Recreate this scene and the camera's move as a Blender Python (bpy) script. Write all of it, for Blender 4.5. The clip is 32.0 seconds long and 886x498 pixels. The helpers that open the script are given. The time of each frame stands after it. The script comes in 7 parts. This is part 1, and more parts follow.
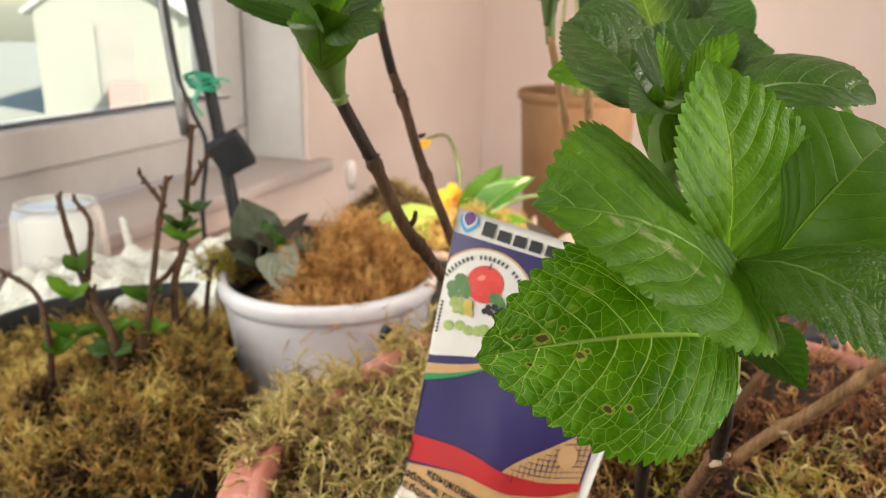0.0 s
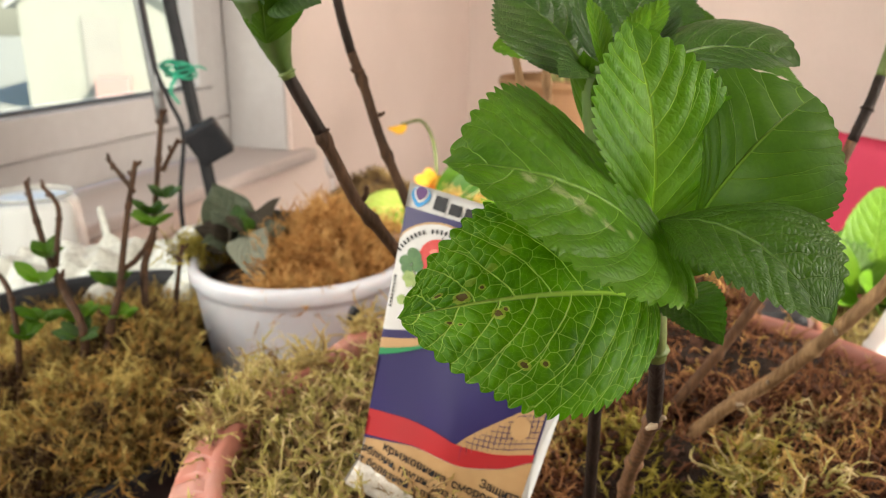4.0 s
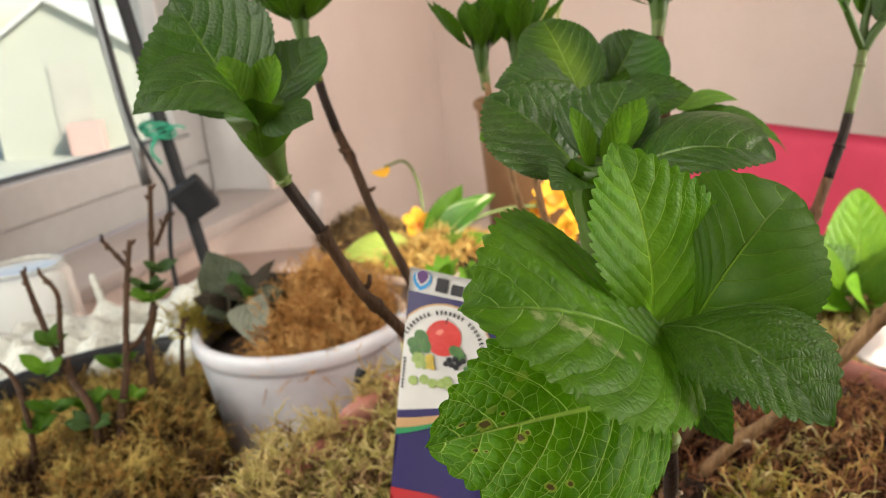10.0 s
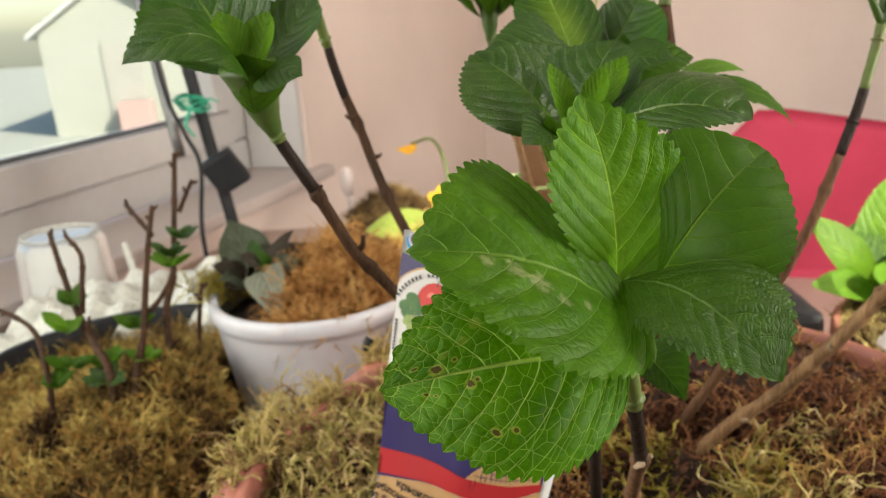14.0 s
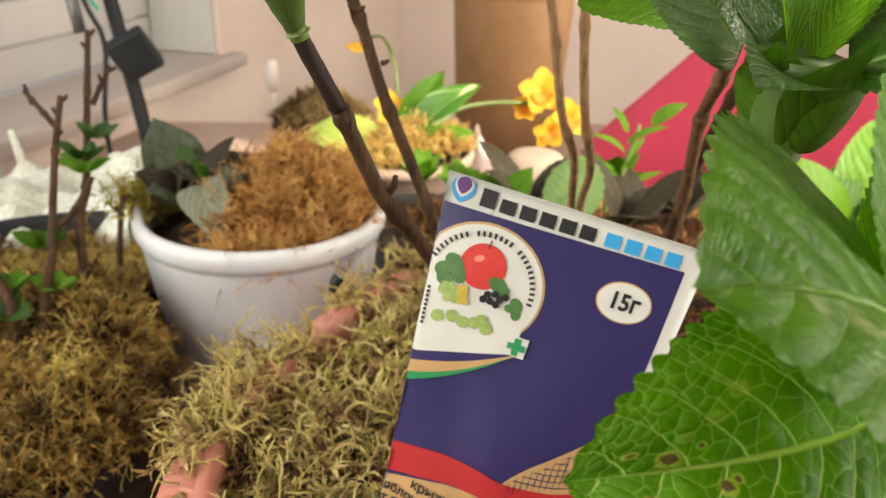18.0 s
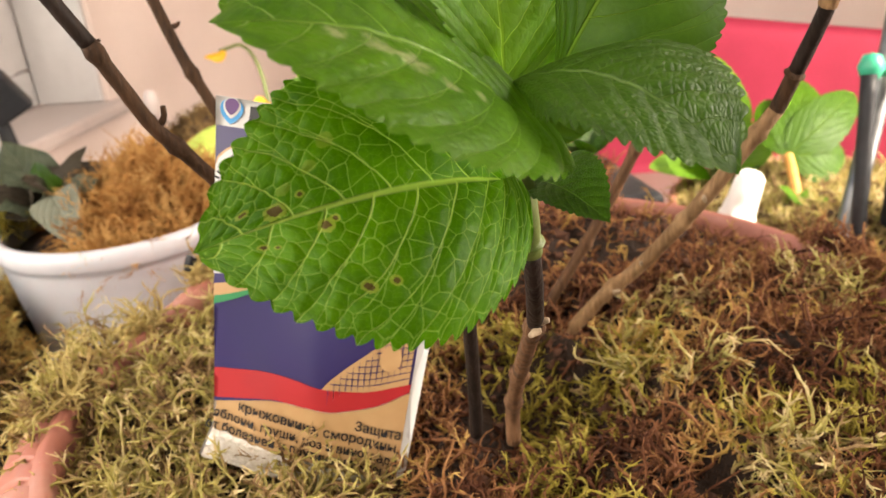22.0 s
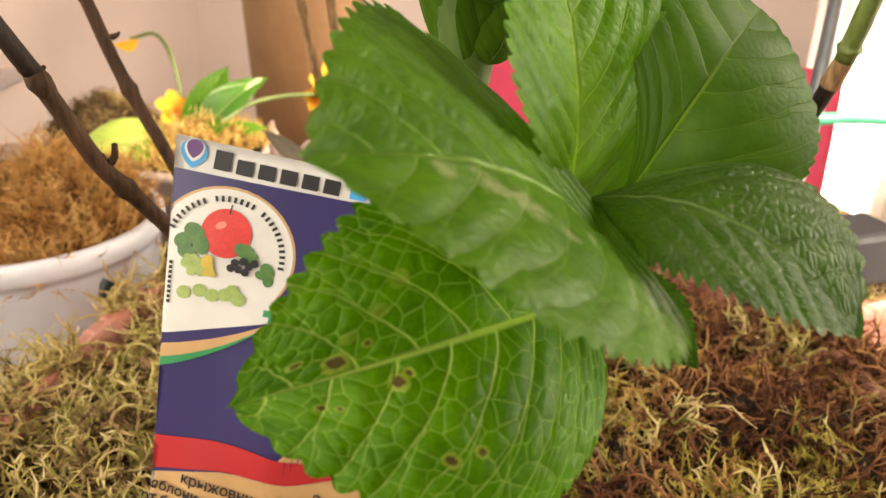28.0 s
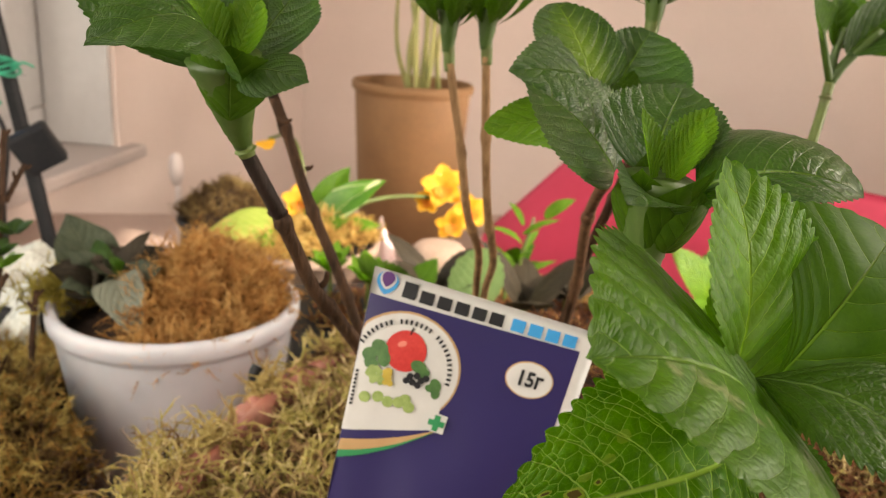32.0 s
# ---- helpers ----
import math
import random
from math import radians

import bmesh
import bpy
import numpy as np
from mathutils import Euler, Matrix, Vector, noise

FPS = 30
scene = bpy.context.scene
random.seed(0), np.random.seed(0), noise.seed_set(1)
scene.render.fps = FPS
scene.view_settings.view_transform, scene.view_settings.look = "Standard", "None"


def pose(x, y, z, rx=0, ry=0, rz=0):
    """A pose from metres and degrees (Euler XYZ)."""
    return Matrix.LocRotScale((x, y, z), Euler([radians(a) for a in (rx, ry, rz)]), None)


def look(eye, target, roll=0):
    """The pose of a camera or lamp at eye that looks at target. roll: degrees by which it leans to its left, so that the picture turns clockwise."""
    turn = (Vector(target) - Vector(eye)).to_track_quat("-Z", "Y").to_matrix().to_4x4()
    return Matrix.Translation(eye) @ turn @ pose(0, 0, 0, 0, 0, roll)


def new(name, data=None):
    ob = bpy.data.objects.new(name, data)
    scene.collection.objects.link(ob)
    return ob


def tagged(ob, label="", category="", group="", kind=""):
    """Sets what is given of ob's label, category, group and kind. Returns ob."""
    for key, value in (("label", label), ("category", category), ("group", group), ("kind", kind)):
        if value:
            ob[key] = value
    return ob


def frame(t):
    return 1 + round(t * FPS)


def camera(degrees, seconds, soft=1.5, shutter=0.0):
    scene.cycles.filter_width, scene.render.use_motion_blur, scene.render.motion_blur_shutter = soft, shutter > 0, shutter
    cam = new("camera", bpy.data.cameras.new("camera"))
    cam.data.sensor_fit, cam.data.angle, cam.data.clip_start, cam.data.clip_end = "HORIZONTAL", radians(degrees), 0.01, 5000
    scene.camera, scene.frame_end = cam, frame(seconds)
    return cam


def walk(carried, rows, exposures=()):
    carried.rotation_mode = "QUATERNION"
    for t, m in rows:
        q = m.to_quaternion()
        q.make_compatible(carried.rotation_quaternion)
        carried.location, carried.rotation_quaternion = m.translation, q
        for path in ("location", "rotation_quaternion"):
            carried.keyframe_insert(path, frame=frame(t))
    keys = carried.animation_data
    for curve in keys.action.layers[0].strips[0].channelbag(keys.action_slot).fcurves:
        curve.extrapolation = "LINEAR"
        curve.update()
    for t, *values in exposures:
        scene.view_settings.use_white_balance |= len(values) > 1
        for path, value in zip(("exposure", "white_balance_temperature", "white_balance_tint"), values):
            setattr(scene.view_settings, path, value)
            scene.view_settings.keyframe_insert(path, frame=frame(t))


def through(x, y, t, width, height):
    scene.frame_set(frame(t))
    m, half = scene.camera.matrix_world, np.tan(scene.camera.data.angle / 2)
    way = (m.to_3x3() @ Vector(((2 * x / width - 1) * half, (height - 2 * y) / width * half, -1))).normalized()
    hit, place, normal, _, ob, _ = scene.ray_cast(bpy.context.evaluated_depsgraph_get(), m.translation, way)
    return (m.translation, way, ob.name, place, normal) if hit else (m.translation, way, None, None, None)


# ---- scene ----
EXPOSURES = [(0.0, 0.92, 7000, 8), (4.5, 0.95, 7000, 8), (7.0, 0.89, 6950, 7), (9.0, 0.80, 6950, 8), (14.0, 0.76, 6950, 7), (17.0, 0.97, 7200, 4), (18.0, 0.92, 7250, 3), (19.0, 1.0, 7300, 7), (20.5, 1.22, 7450, 10), (23.0, 1.18, 7500, 15), (26.0, 1.11, 7500, 15), (29.0, 1.05, 8100, 9), (31.0, 0.96, 7800, 11), (32.0, 0.74, 7650, 12)]
cam = camera(58.5, 32.0, 1.1)
# seconds, eye x y z, yaw, pitch, roll
PATH = [
    (0, 0.0000, 0.0000, 0.3600, -0.06, -16.53, 0.72),
    (0.5, 0.0111, 0.0021, 0.3599, -1.07, -16.22, 0.62),
    (1, 0.0135, -0.0034, 0.3559, -1.49, -16.22, 0.65),
    (1.5, 0.0161, -0.0058, 0.3534, -1.54, -16.45, 0.81),
    (2, 0.0171, -0.0030, 0.3548, -1.83, -16.48, 0.86),
    (2.5, 0.0162, -0.0020, 0.3541, -1.94, -16.67, 0.96),
    (3, 0.0145, -0.0018, 0.3535, -1.74, -16.76, 1.13),
    (3.5, 0.0154, -0.0024, 0.3526, -1.22, -16.93, 0.88),
    (4, 0.0164, -0.0036, 0.3537, -0.71, -17.13, 0.30),
    (4.5, 0.0147, -0.0045, 0.3518, -0.52, -17.04, 0.71),
    (6.5, 0.0112, -0.0014, 0.3489, -1.22, -17.38, 1.53),
    (7, 0.0083, -0.0012, 0.3584, -1.60, -16.95, 0.28),
    (7.5, 0.0149, -0.0018, 0.3781, -2.30, -16.10, -2.69),
    (8, 0.0172, -0.0046, 0.3868, -2.54, -16.03, -4.29),
    (8.5, 0.0113, -0.0034, 0.3849, -2.27, -16.33, -4.53),
    (9, 0.0092, -0.0049, 0.3850, -2.06, -16.39, -4.61),
    (9.5, 0.0112, -0.0059, 0.3856, -1.89, -16.36, -4.80),
    (10, 0.0112, -0.0053, 0.3854, -1.75, -16.39, -4.88),
    (10.5, 0.0121, -0.0055, 0.3862, -1.58, -16.39, -4.82),
    (11, 0.0104, -0.0102, 0.3861, -1.15, -16.19, -4.67),
    (11.5, 0.0133, -0.0118, 0.3867, -0.79, -15.93, -4.82),
    (12, 0.0123, -0.0124, 0.3865, -0.49, -15.98, -5.08),
    (12.5, 0.0141, -0.0110, 0.3859, -0.04, -16.25, -5.29),
    (13, 0.0188, -0.0149, 0.3857, 0.48, -16.39, -5.27),
    (13.5, 0.0288, -0.0168, 0.3871, 1.47, -16.57, -5.53),
    (14, 0.0310, -0.0098, 0.3747, 1.44, -17.11, -4.01),
    (14.5, 0.0153, 0.0183, 0.3718, -1.31, -17.63, -2.70),
    (16.5, -0.0084, 0.0469, 0.3592, -8.57, -18.93, 0.46),
    (17, -0.0122, 0.0345, 0.3501, -4.12, -21.11, 0.36),
    (17.5, -0.0197, 0.0638, 0.3450, -4.54, -23.89, 1.39),
    (18, -0.0230, 0.0753, 0.3664, -6.62, -24.39, 2.13),
    (18.5, -0.0135, 0.0612, 0.3829, -7.82, -22.50, 2.77),
    (19, -0.0012, 0.0498, 0.3725, -6.86, -21.72, 2.57),
    (19.5, 0.0137, 0.0401, 0.3468, -5.62, -20.82, 2.12),
    (20, 0.0209, 0.0344, 0.3231, -4.75, -19.27, 2.30),
    (20.5, 0.0293, 0.0293, 0.3119, -4.71, -19.79, 0.17),
    (21, 0.0246, 0.0256, 0.3196, -6.66, -20.64, -2.37),
    (21.3, 0.0233, 0.0360, 0.3288, -8.98, -21.17, -3.55),
    (21.5, 0.0246, 0.0352, 0.3348, -9.83, -21.58, -4.11),
    (22, 0.0257, 0.0350, 0.3340, -11.16, -22.75, -4.79),
    (22.5, 0.0306, 0.0222, 0.3475, -10.33, -22.91, -5.81),
    (23, 0.0289, 0.0171, 0.3490, -9.20, -22.55, -5.25),
    (23.5, 0.0228, 0.0105, 0.3492, -7.71, -22.30, -4.45),
    (24, 0.0258, 0.0149, 0.3629, -6.93, -22.52, -5.91),
    (24.5, 0.0227, 0.0167, 0.3605, -6.76, -23.09, -6.21),
    (25, 0.0185, 0.0184, 0.3588, -6.28, -23.66, -6.00),
    (25.5, 0.0268, 0.0051, 0.3598, -5.72, -23.46, -5.35),
    (26, 0.0365, 0.0025, 0.3606, -5.34, -23.17, -4.94),
    (26.5, 0.0353, 0.0228, 0.3589, -6.52, -23.37, -5.04),
    (28.5, -0.0047, 0.0743, 0.3483, -21.66, -23.76, 2.32),
    (29.3, -0.0089, 0.0671, 0.3574, -19.98, -24.41, 2.47),
    (30, -0.0037, 0.0470, 0.3716, -17.45, -23.63, 3.10),
    (31, -0.0098, 0.0329, 0.3698, -15.39, -21.22, 3.43),
    (31.5, -0.0235, 0.0372, 0.3749, -14.67, -18.91, 3.74),
    (32, -0.0372, 0.0451, 0.3800, -14.15, -17.70, 3.92),
]


def eye_pose(x, y, z, yaw, pitch, roll):
    return Matrix.Translation((x, y, z)) @ Euler((0, 0, radians(yaw))).to_matrix().to_4x4() @ Euler((radians(90 + pitch), 0, 0)).to_matrix().to_4x4() @ Euler((0, 0, radians(roll))).to_matrix().to_4x4()


walk(cam, [(row[0], eye_pose(*row[1:])) for row in PATH], EXPOSURES)
cam.data.dof.use_dof, cam.data.dof.focus_distance, cam.data.dof.aperture_fstop = True, 0.186, 25.0

# ---- light ----
world = bpy.data.worlds.new("world")
scene.world = world
world.use_nodes = True
wn = world.node_tree
sky = wn.nodes.new("ShaderNodeTexSky")
sky.sky_type, sky.sun_disc = "NISHITA", False
SUN_FROM = Vector((0.62, -0.50, 0.60)).normalized()
sky.sun_elevation = math.asin(SUN_FROM.z)
sky.sun_rotation = math.atan2(SUN_FROM.x, SUN_FROM.y)
wn.links.new(sky.outputs[0], wn.nodes["Background"].inputs[0])
wn.nodes["Background"].inputs[1].default_value = 0.15

sun = bpy.data.lights.new("sun", "SUN")
sun.energy, sun.angle, sun.color = 5.0, radians(0.6), (1.0, 0.93, 0.82)
new("sun", sun).matrix_world = look(SUN_FROM * 6, (0, 0, 0))


def window_light(name, centre, target, w, h, watts, colour):
    lamp = bpy.data.lights.new(name, "AREA")
    lamp.shape, lamp.size, lamp.size_y, lamp.energy, lamp.color = "RECTANGLE", w, h, watts, colour
    ob = new(name, lamp)
    ob.matrix_world = look(centre, target)
    return ob


window_light("sky_left", (-1.02, -0.10, 0.82), (0.0, 0.35, 0.25), 2.0, 1.2, 19, (1.0, 0.96, 0.89))
window_light("sky_right", (1.13, 0.11, 0.72), (-0.2, 1.10, 0.25), 0.50, 1.35, 15, (1.0, 0.94, 0.88))
# added fill that brightens the back wall from an invented opening
window_light("fill_recess", (1.80, 1.275, 0.60), (1.30, 2.70, 0.45), 0.58, 1.05, 3.5, (1.0, 0.94, 0.88))
window_light("sky_low", (1.13, 1.04, -0.05), (0.55, 2.40, 0.40), 0.26, 0.36, 9.0, (1.0, 0.94, 0.88))


# ---- materials ----
def mat(name, rough=0.6, metal=0.0):
    m = bpy.data.materials.new(name)
    m.use_nodes = True
    b = m.node_tree.nodes["Principled BSDF"]
    b.inputs["Roughness"].default_value, b.inputs["Metallic"].default_value = rough, metal
    return m, m.node_tree, b


def put(t, socket, value):
    if hasattr(value, "links"):
        t.links.new(value, socket)
    else:
        socket.default_value = value


def maths(t, op, a, b=0.0, c=0.0):
    n = t.nodes.new("ShaderNodeMath")
    n.operation = op
    for k, value in enumerate((a, b, c)):
        put(t, n.inputs[k], value)
    return n.outputs[0]


def mixc(t, fac, a, b, mode="MIX"):
    n = t.nodes.new("ShaderNodeMix")
    n.data_type, n.blend_type = "RGBA", mode
    put(t, n.inputs[0], fac)
    put(t, n.inputs[6], a if hasattr(a, "links") else (*a, 1))
    put(t, n.inputs[7], b if hasattr(b, "links") else (*b, 1))
    return n.outputs[2]


def ramp(t, fac, stops):
    n = t.nodes.new("ShaderNodeValToRGB")
    el = n.color_ramp.elements
    while len(el) < len(stops):
        el.new(0.5)
    for e, (at, col) in zip(el, stops):
        e.position, e.color = at, (*col, 1)
    put(t, n.inputs[0], fac)
    return n.outputs[0]


def noise_tex(t, scale, detail=4.0, rough=0.55, vec=None):
    n = t.nodes.new("ShaderNodeTexNoise")
    n.inputs["Scale"].default_value, n.inputs["Detail"].default_value, n.inputs["Roughness"].default_value = scale, detail, rough
    if vec is not None:
        t.links.new(vec, n.inputs["Vector"])
    return n.outputs["Fac"]


def coord(t, which="Object"):
    return t.nodes.new("ShaderNodeTexCoord").outputs[which]


def bump(t, b, height, strength=0.3, distance=0.001):
    n = t.nodes.new("ShaderNodeBump")
    n.inputs["Strength"].default_value, n.inputs["Distance"].default_value = strength, distance
    t.links.new(height, n.inputs["Height"])
    t.links.new(n.outputs[0], b.inputs["Normal"])


def surface(name, low, high, scale, rough=0.6, relief=0.3, depth=0.0006, metal=0.0, fine=8.0, stain=None, stretch=1.0):
    """A plain surface that varies at two scales, with fine relief."""
    m, t, b = mat(name, rough, metal)
    v = coord(t)
    if stretch != 1.0:
        lay = t.nodes.new("ShaderNodeVectorMath")
        lay.operation = "MULTIPLY"
        t.links.new(v, lay.inputs[0])
        lay.inputs[1].default_value = (1.0, 1.0, stretch)
        v = lay.outputs[0]
    big, small = noise_tex(t, scale, 3, vec=v), noise_tex(t, scale * fine, 5, vec=v)
    f = maths(t, "MULTIPLY_ADD", small, 0.45, maths(t, "MULTIPLY", big, 0.65))
    c = ramp(t, f, [(0.3, low), (0.75, high)])
    if stain:
        c = mixc(t, ramp(t, noise_tex(t, scale * 0.6, 6, 0.7, v), [(0.52, (0, 0, 0)), (0.7, (0.8, 0.8, 0.8))]), c, stain)
    t.links.new(c, b.inputs["Base Color"])
    t.links.new(maths(t, "MULTIPLY_ADD", small, 0.2, rough - 0.1), b.inputs["Roughness"])
    if relief:
        bump(t, b, small, relief, depth)
    return m


def leaf_material(name, dark, light, vein, through=0.35, rough=0.42, veins=7.0, size=24.0, spots=(), slope=0.46, net=1.0, thick=0.070, gloss=0.5, crinkle=0.6, rows=1.7, heart=0.0, scuffs=()):
    """A leaf with midrib, arched and forking side veins and a net of fine veins between them; UV: across, along. heart: how much paler the middle is."""
    m, t, b = mat(name, rough)
    sep = t.nodes.new("ShaderNodeSeparateXYZ")
    uv = t.nodes.new("ShaderNodeUVMap").outputs[0]
    t.links.new(uv, sep.inputs[0])
    v = maths(t, "MULTIPLY_ADD", sep.outputs[0], 2.0, -1.0)
    av, u = maths(t, "ABSOLUTE", v), sep.outputs[1]
    side = maths(t, "GREATER_THAN", v, 0.0)
    wob = maths(t, "MULTIPLY", maths(t, "SUBTRACT", noise_tex(t, 7.0, 2, vec=uv), 0.5), 0.028)
    s = maths(t, "MULTIPLY_ADD", maths(t, "ADD", maths(t, "SUBTRACT", u, maths(t, "MULTIPLY", maths(t, "POWER", av, 1.4), maths(t, "MULTIPLY", maths(t, "MINIMUM", maths(t, "MULTIPLY_ADD", u, -2.6, 2.7), 1.0), slope))), wob), veins, maths(t, "MULTIPLY", side, 0.4))
    d = maths(t, "ABSOLUTE", maths(t, "SUBTRACT", maths(t, "FRACT", s), 0.5))
    line = maths(t, "MULTIPLY_ADD", av, -0.6 * thick, thick)
    sidev = maths(t, "MAXIMUM", maths(t, "SUBTRACT", 1.0, maths(t, "DIVIDE", d, line)), 0.0)
    # forks that leave the side veins half way to the margin
    out = maths(t, "MAXIMUM", maths(t, "MULTIPLY_ADD", av, 1.8, -0.72), 0.0)
    d2 = maths(t, "ABSOLUTE", maths(t, "SUBTRACT", maths(t, "FRACT", maths(t, "MULTIPLY_ADD", out, 0.46, s)), 0.5))
    fork = maths(t, "MULTIPLY", maths(t, "MAXIMUM", maths(t, "SUBTRACT", 1.0, maths(t, "DIVIDE", d2, line)), 0.0), maths(t, "MINIMUM", maths(t, "MULTIPLY", out, 8.0), 0.30))
    sidev = maths(t, "MAXIMUM", sidev, fork)
    mid = maths(t, "MAXIMUM", maths(t, "SUBTRACT", 1.0, maths(t, "DIVIDE", av, maths(t, "MULTIPLY_ADD", u, -0.028, 0.042))), 0.0)
    jig = t.nodes.new("ShaderNodeTexNoise")
    jig.inputs["Scale"].default_value, jig.inputs["Detail"].default_value = 11.0, 1.0
    t.links.new(uv, jig.inputs["Vector"])
    cell = t.nodes.new("ShaderNodeCombineXYZ")
    t.links.new(maths(t, "MULTIPLY", s, rows), cell.inputs[0])
    t.links.new(maths(t, "MULTIPLY_ADD", maths(t, "MULTIPLY_ADD", av, 0.45, u), size * 0.45, maths(t, "MULTIPLY", side, 17.0)), cell.inputs[1])
    jv = t.nodes.new("ShaderNodeVectorMath")
    jv.operation = "MULTIPLY_ADD"
    t.links.new(jig.outputs["Color"], jv.inputs[0])
    jv.inputs[1].default_value = (0.35, 0.35, 0.0)
    t.links.new(cell.outputs[0], jv.inputs[2])
    dist = []
    for scale in (1.0, 2.3):
        vor = t.nodes.new("ShaderNodeTexVoronoi")
        vor.voronoi_dimensions, vor.feature = "2D", "DISTANCE_TO_EDGE"
        vor.inputs["Scale"].default_value = scale
        t.links.new(jv.outputs[0], vor.inputs["Vector"])
        dist.append(vor.outputs["Distance"])
    netv = maths(t, "MAXIMUM", maths(t, "SUBTRACT", 1.0, maths(t, "DIVIDE", dist[0], 0.038)), 0.0)
    fine = maths(t, "MAXIMUM", maths(t, "SUBTRACT", 1.0, maths(t, "DIVIDE", dist[1], 0.05)), 0.0)
    patch = noise_tex(t, 4.0, 3, vec=uv)
    base = ramp(t, maths(t, "MULTIPLY_ADD", noise_tex(t, 40.0, 4, vec=uv), 0.35, maths(t, "MULTIPLY", patch, 0.7)), [(0.35, dark), (0.7, light)])
    if heart:
        inner = maths(t, "MULTIPLY", maths(t, "MAXIMUM", maths(t, "SUBTRACT", 1.0, maths(t, "MULTIPLY", av, 1.5)), 0.0), maths(t, "MAXIMUM", maths(t, "SUBTRACT", 1.05, u), 0.0))
        base = mixc(t, maths(t, "MINIMUM", maths(t, "MULTIPLY", inner, 1.7 * heart), 0.85), base, tuple(0.45 * x + 0.55 * y for x, y in zip(light, vein)))
    c = mixc(t, maths(t, "MINIMUM", maths(t, "MULTIPLY_ADD", netv, 0.85 * net, maths(t, "MULTIPLY", fine, 0.18 * net)), 0.9), base, vein)
    c = mixc(t, maths(t, "MINIMUM", maths(t, "MULTIPLY", sidev, 2.2), 0.95), c, vein)
    c = mixc(t, maths(t, "MINIMUM", maths(t, "MULTIPLY", mid, 1.6), 0.95), c, vein)
    for su, sv, r, kind in spots:
        du, dv = maths(t, "SUBTRACT", u, su), maths(t, "MULTIPLY", maths(t, "SUBTRACT", v, sv), 0.45)
        q = maths(t, "SQRT", maths(t, "ADD", maths(t, "MULTIPLY", du, du), maths(t, "MULTIPLY", dv, dv)))
        q = maths(t, "ADD", q, maths(t, "MULTIPLY", maths(t, "SUBTRACT", noise_tex(t, 45.0, 3, vec=uv), 0.5), r * 1.6))
        halo = maths(t, "MULTIPLY", maths(t, "LESS_THAN", q, r * 1.8), 0.45 if kind else 0.22)
        c = mixc(t, halo, c, (0.36, 0.40, 0.07))
        if kind:
            c = mixc(t, maths(t, "MULTIPLY", maths(t, "LESS_THAN", q, r), 0.9), c, (0.075, 0.04, 0.018))
    for su, sv, r in scuffs:
        du, dv = maths(t, "SUBTRACT", u, su), maths(t, "MULTIPLY", maths(t, "SUBTRACT", v, sv), 0.5)
        q = maths(t, "SQRT", maths(t, "ADD", maths(t, "MULTIPLY", du, du), maths(t, "MULTIPLY", dv, dv)))
        q = maths(t, "ADD", q, maths(t, "MULTIPLY", maths(t, "SUBTRACT", noise_tex(t, 26.0, 5, 0.7, uv), 0.5), r * 3.0))
        c = mixc(t, ramp(t, maths(t, "DIVIDE", q, r), [(0.25, (0.52, 0.52, 0.52)), (1.1, (0, 0, 0))]), c, (0.31, 0.31, 0.18))
    t.links.new(c, b.inputs["Base Color"])
    t.links.new(maths(t, "MULTIPLY_ADD", noise_tex(t, 30.0, 3, vec=uv), 0.25, rough - 0.12), b.inputs["Roughness"])
    b.inputs["Specular IOR Level"].default_value = gloss
    dome = maths(t, "MULTIPLY_ADD", maths(t, "SMOOTH_MIN", dist[1], 0.30, 0.2), 0.15, maths(t, "SMOOTH_MIN", dist[0], 0.34, 0.25))
    h = maths(t, "MULTIPLY_ADD", dome, 1.5 * crinkle, maths(t, "MULTIPLY", maths(t, "SMOOTH_MIN", d, 0.30, 0.25), 0.62 + 0.7 * crinkle))
    h = maths(t, "MULTIPLY_ADD", sidev, -0.42, maths(t, "MULTIPLY_ADD", mid, -0.9, h))
    h = maths(t, "MULTIPLY_ADD", noise_tex(t, 55.0, 3, vec=uv), 0.25 * crinkle, h)
    bump(t, b, h, 0.85, 0.0012)
    tr = t.nodes.new("ShaderNodeBsdfTranslucent")
    t.links.new(mixc(t, 1.0, c, (1.0, 1.25, 0.5), "MULTIPLY"), tr.inputs[0])
    mix = t.nodes.new("ShaderNodeMixShader")
    mix.inputs[0].default_value = through
    t.links.new(b.outputs[0], mix.inputs[1])
    t.links.new(tr.outputs[0], mix.inputs[2])
    t.links.new(mix.outputs[0], t.nodes["Material Output"].inputs[0])
    return m


